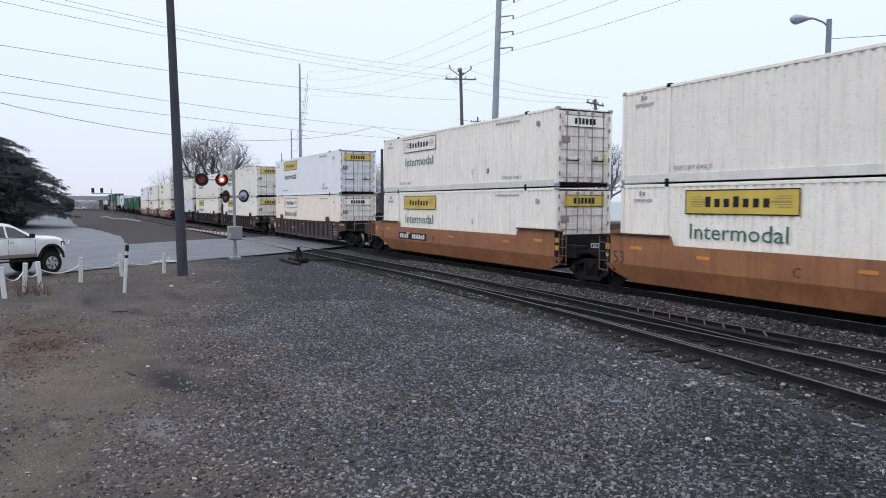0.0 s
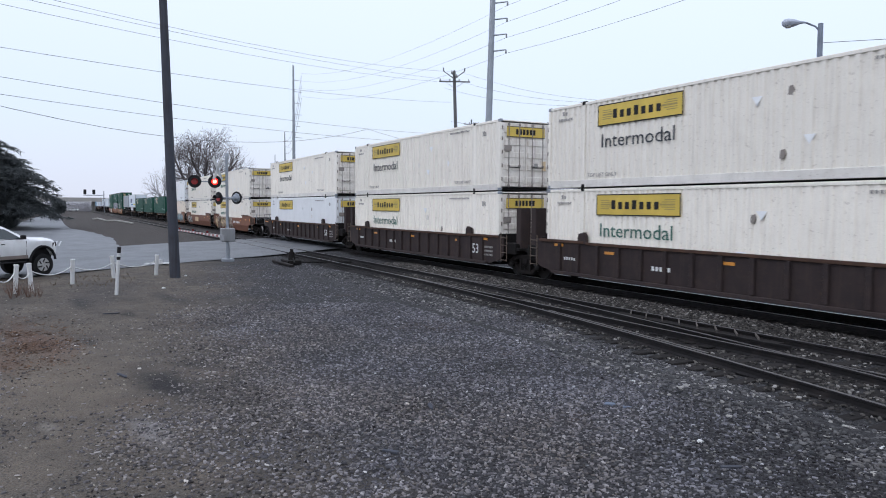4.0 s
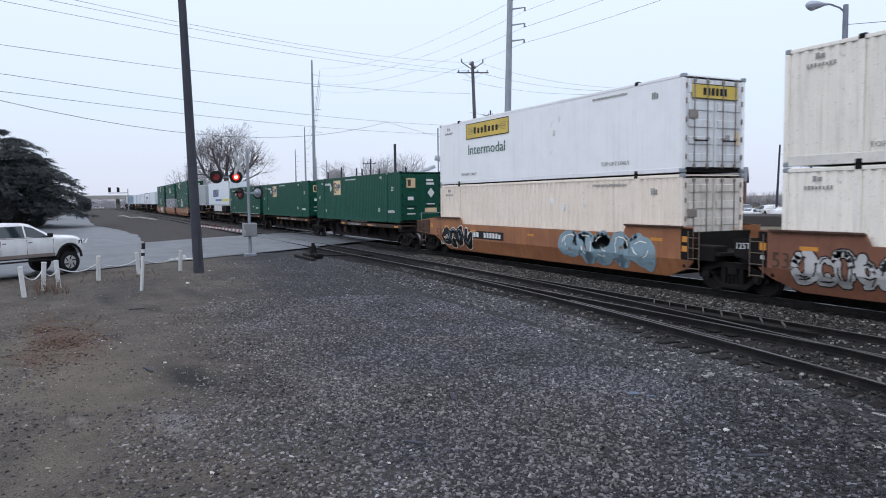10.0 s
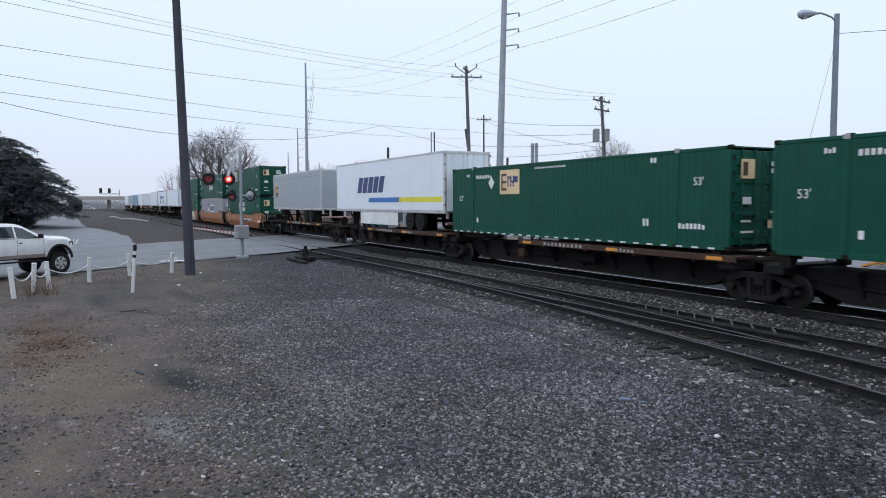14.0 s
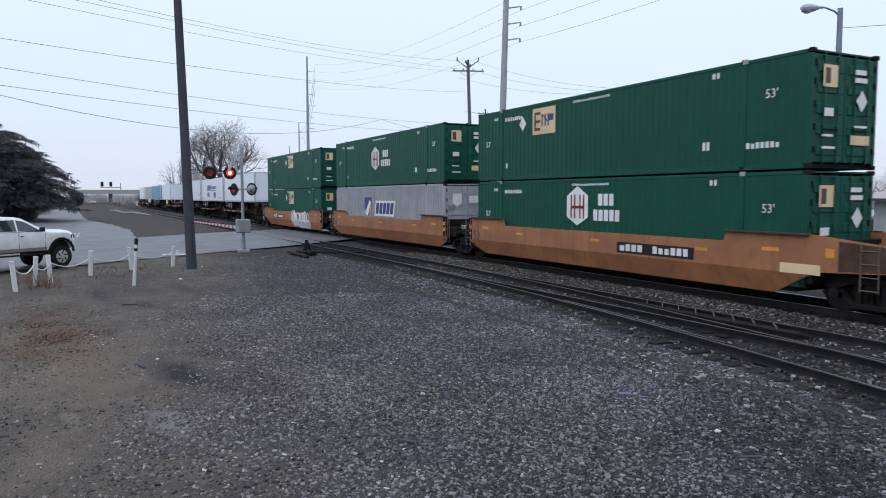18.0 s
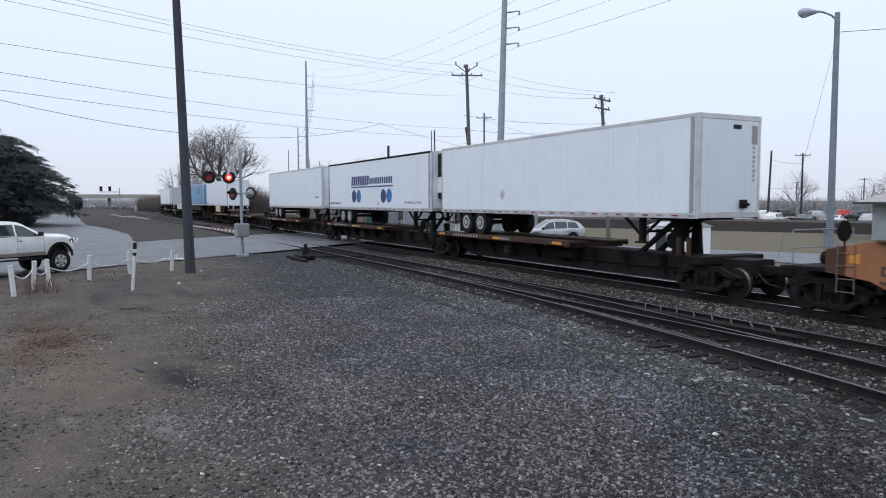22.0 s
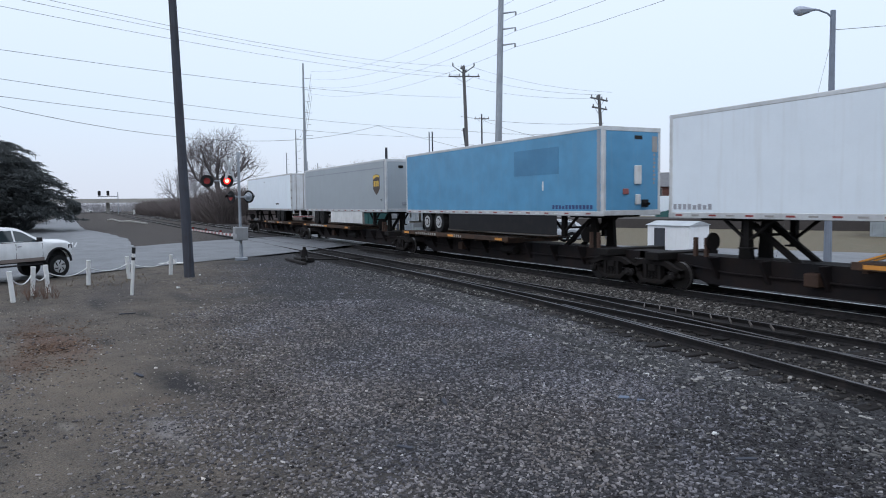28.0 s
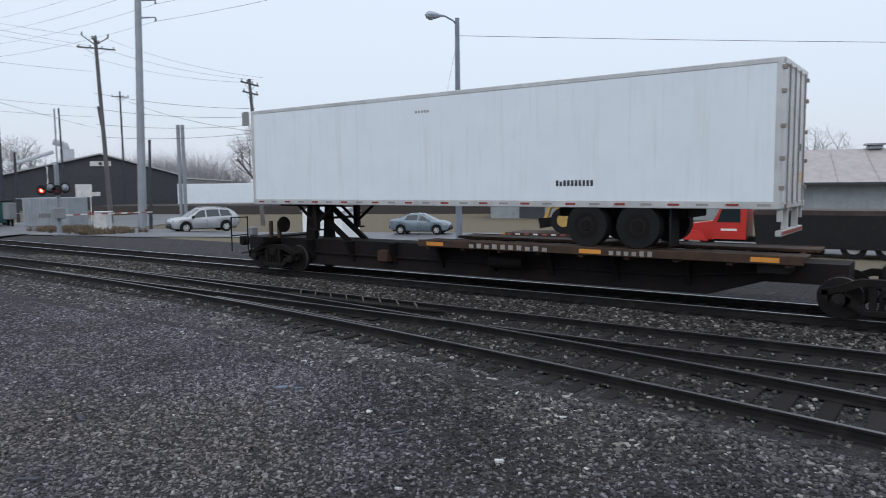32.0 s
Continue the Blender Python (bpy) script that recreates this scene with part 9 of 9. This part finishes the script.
fence = thing("sheet_fence", "rusty corrugated sheet fence beyond the crossing", "fence", pose(-65.0, 25.5, yard_z(-65.0, 25.5)))
for i in range(15):
    part("fence_panel", cached(("fp", i % 3), lambda: ribbed(1.72, 0.0, 2.55 + 0.06 * (i % 3), 0, 0.04, 0.22)), M_RUSTFENCE, fence, at=pose(-0.9 - i * 1.75, 0.02 * (i % 4), 0))
    if i % 2 == 0:
        part("fence_post", cached(("fpost",), lambda: Shape().tube((0, 0.1, 0), (0, 0.1, 2.75), 0.06, n=6)), M_WOODPOLE, fence, at=pose(-1.8 - i * 1.75, 0, 0))
part("top_board", Shape().box(-26.6, 0, -0.03, 0.06, 2.52, 2.68), M_WOODPOLE, fence)
bin1 = thing("waste_bin", "teal steel skip bin by the fence", "bin", pose(-63.6, 26.0, yard_z(-63.6, 26.0), 0, 0, 10))
part("bin_body", Shape().prism([(-1.1, 0.25), (1.1, 0.25), (1.3, 1.95), (-1.3, 1.95)], "y", -0.9, 0.9), M_TEALBIN, bin1)
part("lid", Shape().box(-1.35, 1.35, -0.95, 0.95, 1.95, 2.05, 0.02), M_PLASTIC, bin1)
for x in (-0.6, 0.2):
    part("side_rib", Shape().box(x, x + 0.1, -0.96, -0.9, 0.3, 1.9), M_TEALBIN, bin1)
eq = thing("equipment_box", "grey electrical box on legs", "box", pose(-61.0, 26.2, yard_z(-61.0, 26.2)))
part("cabinet_body", Shape().box(-0.5, 0.5, -0.3, 0.3, 0.6, 1.9, 0.03), M_GREYBOX, eq)
part("leg", Shape().box(-0.4, -0.3, -0.1, 0.1, 0, 0.6).box(0.3, 0.4, -0.1, 0.1, 0, 0.6), M_STEEL, eq)
wb = thing("storage_container", "white storage container behind a wire fence", "container", pose(-58.6, 28.6, yard_z(-58.6, 28.6), 0, 0, 25))
part("shell", Shape().box(-2.0, 2.0, -1.2, 1.2, 0.1, 2.35, 0.03), M_SHEDWALL, wb)
part("wall_rib", (lambda s: [s.box(-1.9 + 0.3 * i, -1.8 + 0.3 * i, -1.23, -1.2, 0.2, 2.25) for i in range(13)] and s)(Shape()), M_SHEDWALL, wb)
part("fence_rail", Shape().tube((-2.2, -1.6, 1.15), (2.4, -1.6, 1.15), 0.03, n=5).tube((-2.2, -1.6, 2.3), (2.4, -1.6, 2.3), 0.03, n=5).tube((0.6, -1.6, 0), (0.6, -1.6, 2.4), 0.04, n=5).tube((2.4, -1.6, 0), (2.4, -1.6, 2.4), 0.04, n=5), M_GALV, wb)
sg = thing("yard_sign", "white board sign on two posts", "sign", pose(-72.0, 38.0, yard_z(-72.0, 38.0), 0, 0, 60))
part("board", Shape().box(-0.75, 0.75, -0.03, 0.03, 2.6, 3.9, 0.01), M_POSTW, sg)
part("arrow_board", Shape().box(0.75, 1.5, -0.03, 0.03, 2.7, 3.1, 0.01), M_POSTW, sg)
part("post", Shape().box(-0.65, -0.55, -0.05, 0.05, 0, 2.6).box(0.55, 0.65, -0.05, 0.05, 0, 2.6), M_POSTW, sg)
bank = thing("earth_bank", "low dark brown earth bank behind the grass", "bank", kind="structure")
part("bank_slope", Shape().prism([(0, -0.2), (0.9, 1.1), (7.0, 1.2), (9, -0.2)], "x", 0, 62), M_HEDGE, bank, at=pose(-93, 49.5, yard_z(-60, 49.5), 0, 0, 24))
old = thing("farm_shed", "small tan shed with a pointed roof", "building", pose(-118, 47, GROUND_Z, 0, 0, 60))
part("wall", Shape().box(-3.5, 3.5, -3, 3, 0, 4.0), M_RUSTFENCE, old)
part("roof", Shape().prism([(-3.9, 3.9), (3.9, 3.9), (0, 7.4)], "y", -3.3, 3.3), M_ROOFG, old)


# ---- the far end: overpass, signals ----
over = thing("overpass", "pale concrete overpass in the haze", "bridge", pose(-330, 5, GROUND_Z))
part("deck", Shape().box(-5, 5, -60, 70, 4.3, 5.2), M_CONC, over)
part("parapet", Shape().box(4.6, 5, -60, 70, 5.2, 5.9), M_CONC, over)
for yv in (-20, -6, 8, 26):
    part("pier", Shape().box(-1.2, 1.2, yv - 0.7, yv + 0.7, 0, 4.3, 0.05), M_CONC, over)
suv("white van-like car parked beyond the overpass", M_CARW, pose(-362, 6.0, GROUND_Z, 0, 0, 75))
suv("white car parked by the far end of the line", M_CARW, pose(-408, 17.0, GROUND_Z, 0, 0, 95))
far_post = thing("marker_post", "small white marker post beside the line", "post", pose(-256, 17.9, GROUND_Z))
part("post_body", Shape().box(-0.25, 0.25, -0.3, 0.3, 0, 1.5, 0.05), M_POSTW, far_post)
part("post_cap", Shape().box(-0.3, 0.3, -0.35, 0.35, 1.5, 1.65, 0.04), M_POSTW, far_post)
gan = thing("signal_gantry", "railway signal gantry with two black heads", "signal", pose(-300, 11.5, GROUND_Z))
part("mast", Shape().tube((0, 4, 0), (0, 4, 8.2), 0.15, n=8), M_GALV, gan)
part("beam", Shape().tube((0, -3, 6.6), (0, 4, 6.6), 0.15, n=8), M_GALV, gan)
for yv in (-2.4, 0.6):
    part("signal_head", Shape().box(-0.2, 0.2, yv - 0.5, yv + 0.5, 6.9, 8.7, 0.1), M_BLACK, gan)


silo = thing("silo", "tall weathered concrete silo far beyond the fence", "silo", pose(-181.0, 59.6, GROUND_Z))
part("barrel", Shape().tube((0, 0, 0), (0, 0, 9.6), 2.3, n=24), M_CONC, silo)
part("dome", Shape().tube((0, 0, 9.6), (0, 0, 10.5), 2.3, 1.6, n=24).tube((0, 0, 10.5), (0, 0, 11.0), 1.6, 0.5, n=24), M_CONC, silo)
for z in (1.2, 2.6, 4.0, 5.4, 6.8, 8.2):
    part("hoop", Shape().tube((0, 0, z), (0, 0, z + 0.12), 2.34, n=24), M_GALV, silo)


# ---- trees ----
def bare_tree(label, x, y, h, seed, spread=1.0, levels=6, mats=None):
    """A leafless broad tree: short trunk, crooked limbs that fork and fork again into fine twigs."""
    rng = random.Random(seed)
    t = thing("bare_tree", label, "tree", pose(x, y, yard_z(x, y)), group="bare winter trees")
    trunk, crown = Shape(), Shape()
    mid, rx, rz = Vector((0, 0, h * 0.50)), 0.50 * spread * h, 0.50 * h
    depth = {7: 6, 6: 5}.get(levels, 4)
    up = Vector((0, 0, 1))

    def outside(p, k):
        q = p - mid
        k += 0.55 * noise.noise(q.normalized() * 2.3 + Vector((seed, 0, 0)))
        return (q.x / rx) ** 2 + (q.y / rx) ** 2 + (q.z / rz) ** 2 > k

    def grow(p, d, r, ln, level):
        steps = 5 if level < 2 else 3 if level < depth - 1 else 2
        side = d.cross(Vector((rng.gauss(0, 1), rng.gauss(0, 1), rng.gauss(0, 1)))).normalized()
        flip = 1
        for i in range(steps):
            d = (d + Vector((rng.gauss(0, 0.20), rng.gauss(0, 0.20), rng.gauss(0.04, 0.15)))).normalized()
            q = p + d * ln / steps
            if outside(q, (0.92 if level < depth - 1 else 1.35) + 0.15 * rng.random()):
                return
            r1 = max(r * (0.88 if level < 2 else 0.8), 0.014 * h / 17)
            (trunk if r > 0.12 else crown).tube(p, q, r, r1, n=7 if r > 0.12 else 4 if r > 0.05 else 3)
            if level < depth and (i > 0 or level > 1):
                for k in range(2 if level in (1, 2, 3) and rng.random() < 0.75 else 1):
                    side = (Matrix.Rotation(rng.uniform(1.6, 2.8), 3, d) @ side).normalized()
                    e = (d * rng.uniform(0.55, 0.95) + side * rng.uniform(0.55, 0.95) + up * 0.12).normalized()
                    grow(q, e, max(r1 * rng.uniform(0.5, 0.68), 0.013 * h / 17), ln * rng.uniform(0.50, 0.72), level + 1)
            p, r = q, r1

    top = Vector((rng.uniform(-0.2, 0.2), rng.uniform(-0.2, 0.2), h * 0.20))
    trunk.tube((0, 0, 0), top * 0.5, h * 0.036, h * 0.029, n=9).tube(top * 0.5, top, h * 0.029, h * 0.031, n=9)
    n = 6 if depth > 5 else 5
    for i in range(n):
        a = 6.2832 * (i + rng.uniform(-0.25, 0.25)) / n
        lean = rng.uniform(0.55, 1.25)
        d = Vector((math.cos(a) * lean, math.sin(a) * lean, 1.0)).normalized()
        grow(top, d, h * rng.uniform(0.015, 0.021), h * rng.uniform(0.52, 0.66), 1)
    grow(top, Vector((0.1, -0.05, 1)).normalized(), h * 0.02, h * 0.62, 1)
    bark, twig = mats or (M_BARK, M_TWIG)
    part("trunk", trunk, bark, t)
    part("crown", crown, twig, t)
    return t


bare_tree("big bare winter tree beyond the crossing", -147.6, 26.5, 17.2, 4, 0.94, levels=7)
bare_tree("bare winter tree by the brick house", -84.4, 71.6, 12.4, 9, 0.8)
# distant trees, bark and twigs both in the haze-paled colour
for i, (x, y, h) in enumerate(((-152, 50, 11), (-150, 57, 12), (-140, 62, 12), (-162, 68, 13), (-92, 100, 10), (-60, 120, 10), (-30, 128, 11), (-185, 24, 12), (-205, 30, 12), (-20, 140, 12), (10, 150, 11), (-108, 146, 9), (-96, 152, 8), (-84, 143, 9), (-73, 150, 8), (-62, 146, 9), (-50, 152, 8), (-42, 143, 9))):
    bare_tree("grey bare tree in the distance", x, y, h, 30 + i, 1.0, 5, (M_FARHAZE, M_FARHAZE))


def thicket(label, x0, x1, y0, y1, h, n, seed, mat=None, width=0.05):
    """A mass of fine upright twigs."""
    rng = random.Random(seed)
    s = Shape()
    for i in range(n):
        p = Vector((rng.uniform(x0, x1), rng.uniform(y0, y1), 0))
        p.z = yard_z(p.x, p.y)
        for k in range(7):
            d = Vector((rng.gauss(0, 0.35), rng.gauss(0, 0.35), 1)).normalized()
            ln = h * rng.uniform(0.4, 1.0)
            m = p + d * ln * 0.5
            q = m + (d + Vector((rng.gauss(0, 0.4), rng.gauss(0, 0.4), 0))).normalized() * ln * 0.5
            w = Vector((rng.gauss(0, 1), rng.gauss(0, 1), 0)).normalized() * width
            b = len(s.v)
            s.v += [tuple(p - w), tuple(p + w), tuple(m + w * 0.7), tuple(m - w * 0.7), tuple(q)]
            s.f += [[b, b + 1, b + 2, b + 3], [b + 3, b + 2, b + 4]]
            s.m += [0, 0]
    o = part("thicket", s, mat or M_TWIG)
    return tagged(o, label, "bushes", kind="stuff")


thicket("dense leafless brush along the far track", -190, -118, 19.5, 30, 5.6, 3600, 3, M_THICKET, 0.06)
thicket("tall dark leafless brush beside the big tree", -128, -112, 19.6, 25.5, 6.8, 1700, 21, M_THICKET, 0.045)
thicket("dark leafless bushes beside the line in the haze", -262, -205, 19.0, 25.0, 5.4, 1300, 14, M_THICKET)
thicket("low leafless brush beyond the crossing", -116, -91, 22, 28, 1.5, 900, 4, M_THICKET)
# woods labelled haze-grey carry distance haze in their colour
thicket("distant grey woods along the road", -460, -350, -90, 95, 8, 2200, 5, M_FARHAZE)
thicket("distant grey woods behind the yard", -140, 60, 150, 180, 4.6, 1900, 6, M_FARHAZE, 0.09)
thicket("distant grey woods past the warehouse", -260, -160, 60, 95, 8, 1000, 7, M_FARHAZE)
thicket("tall grey woods behind the warehouse", -190, -130, 88, 110, 13, 1500, 17, M_FARHAZE)
thicket("dark scrub under the cedar trees", -120, -96, -14, -5, 2.2, 700, 8, M_LEAF)
thicket("russet dead stalks by the white posts", -27.6, -25.6, -1.9, -0.5, 0.7, 26, 9, M_REDWEED, 0.008)
thicket("low dry weeds at the road edge", -33, -28, -0.4, 2.6, 0.16, 60, 19, M_HAY, 0.008)
thicket("dry weeds by the far signal", -52, -43, 23.2, 27, 0.55, 420, 10, M_HAY)


def cedar(label, x, y, h, spread, seed, skirt=0.26):
    """A dark spreading evergreen in drooping tiers of small sprays."""
    rng = random.Random(seed)
    t = thing("cedar_tree", label, "tree", pose(x, y, yard_z(x, y)), group="dark evergreens by the road")
    part("trunk", Shape().tube((0, 0, 0), (0, 0, h * 0.9), h * 0.04, h * 0.01, n=8), M_BARK, t)
    s = Shape()
    tiers = 11
    for i in range(tiers):
        f = i / (tiers - 1)
        z = h * (skirt + (0.99 - skirt) * f)
        reach = spread * (1.03 - f ** 2.1) ** 0.7
        count = 15 if f < 0.8 else 9
        for b0 in range(count):
            a = 6.2832 * (b0 + rng.uniform(-0.35, 0.35)) / count + i
            ln = reach * rng.uniform(0.72, 1.05)
            d = Vector((math.cos(a), math.sin(a), 0))
            p0 = Vector((0, 0, z + rng.uniform(-0.25, 0.25)))
            lift = rng.uniform(0.0, 0.12)
            if b0 % 3 == 0 and i % 2 == 0:
                part("limb", Shape().tube(p0, p0 + d * ln * 0.8 + Vector((0, 0, (lift - 0.06) * ln)), 0.07, 0.02, n=3), M_BARK, t)
            for k in range(int(14 + ln * 13)):
                u = rng.uniform(0.08, 1.0) ** 0.7
                c = p0 + d * ln * u + Vector((0, 0, lift * ln * u - 0.2 * ln * u ** 3))
                side = Vector((-d.y, d.x, 0)) * rng.gauss(0, 0.16 * ln * u + 0.15)
                c += side + Vector((0, 0, rng.gauss(-0.03, 0.08) - abs(side.length) * 0.10))
                for m in range(6):
                    e1 = (d * rng.uniform(0.4, 1.2) + Vector((rng.gauss(0, 0.5), rng.gauss(0, 0.5), rng.gauss(-0.28, 0.14)))).normalized() * rng.uniform(0.35, 0.9)
                    e2 = e1.cross(Vector((rng.gauss(0, 0.5), rng.gauss(0, 0.5), 1))).normalized() * rng.uniform(0.03, 0.075)
                    b = len(s.v)
                    s.v += [tuple(c - e2), tuple(c + e2), tuple(c + e1)]
                    s.f.append([b, b + 1, b + 2])
                    s.m.append(0)
    part("crown", s, M_LEAF, t)
    return t


def round_evergreen(label, x, y, h, spread, seed):
    """A dense rounded evergreen: many small sprays round a trunk, with an uneven outline."""
    rng = random.Random(seed)
    t = thing("evergreen_tree", label, "tree", pose(x, y, yard_z(x, y)), group="dark evergreens by the road")
    part("trunk", Shape().tube((0, 0, 0), (0, 0, h * 0.7), h * 0.035, h * 0.012, n=8), M_BARK, t)
    s = Shape()
    for k in range(2600):
        a, v = rng.uniform(0, 6.2832), rng.uniform(-0.95, 1.0)
        d = Vector((math.cos(a) * math.sqrt(1 - v * v), math.sin(a) * math.sqrt(1 - v * v), v))
        r = (0.80 + 0.34 * noise.noise((d.x * 1.9 + seed, d.y * 1.9, d.z * 1.9))) * rng.uniform(0.45, 1.0) ** 0.5
        c = Vector((d.x * spread * r, d.y * spread * r, h * (0.54 + 0.47 * d.z * r)))
        for m in range(3):
            e1 = (d + Vector((rng.gauss(0, 0.5), rng.gauss(0, 0.5), rng.gauss(0.1, 0.4)))).normalized() * rng.uniform(0.25, 0.55)
            e2 = e1.cross(Vector((rng.gauss(0, 1), rng.gauss(0, 1), 1))).normalized() * rng.uniform(0.05, 0.12)
            b = len(s.v)
            s.v += [tuple(c - e2), tuple(c + e2), tuple(c + e1)]
            s.f.append([b, b + 1, b + 2])
            s.m.append(0)
    part("crown", s, M_LEAF, t)
    return t


cedar("large dark cedar with drooping tiers by the side road", -98.0, -8.6, 11.4, 9.4, 1)
cedar("dark cedar beside the road", -108.0, -10.0, 9.0, 8.0, 2)
round_evergreen("small round dark evergreen at the road bend", -235.0, 0.4, 4.6, 2.1, 3)
round_evergreen("round dark evergreen in front of the silo", -168.0, 56.5, 7.4, 3.7, 6)
cedar("dark evergreen far along the road", -145.0, -9.5, 7.5, 6.0, 4)


# ---- long pale pipe lying beyond the crossing ----
pipe = thing("fallen_pole", "long pale weathered pole lying on the ground", "pole", pose(-131.0, 7.8, GROUND_Z + 0.25))
bend = [(-14.5, -2.2, 0.1), (-9.0, -1.6, 0.35), (-3.0, -0.6, 0.05), (4.0, 0.5, 0.2), (13.5, 2.2, -0.05)]
for a, b in zip(bend, bend[1:]):
    part("pole_length", Shape().tube(a, b, 0.11, n=7), M_CONC, pipe)


# ---- what moves ----
def motions():
    times = [2.0 * i for i in range(17)]
    for ob, u, *z in MOVING:
        walk(ob, [(t, pose(u + travelled(t), TRACK_Y, z[0] if z else 0)) for t in times])

    drive = [(0, -110.0, 68.0, -33), (24, -110.0, 68.0, -33), (28, -74.0, 43.5, -33), (30, -55.5, 31.0, 10), (31, -42.6, 34.6, 20), (32, -30.4, 39.8, 22)]
    walk(sedan1, [(t, pose(x, y, ROADZ + fall(x, y), 0, 0, a)) for t, x, y, a in drive])


motions()
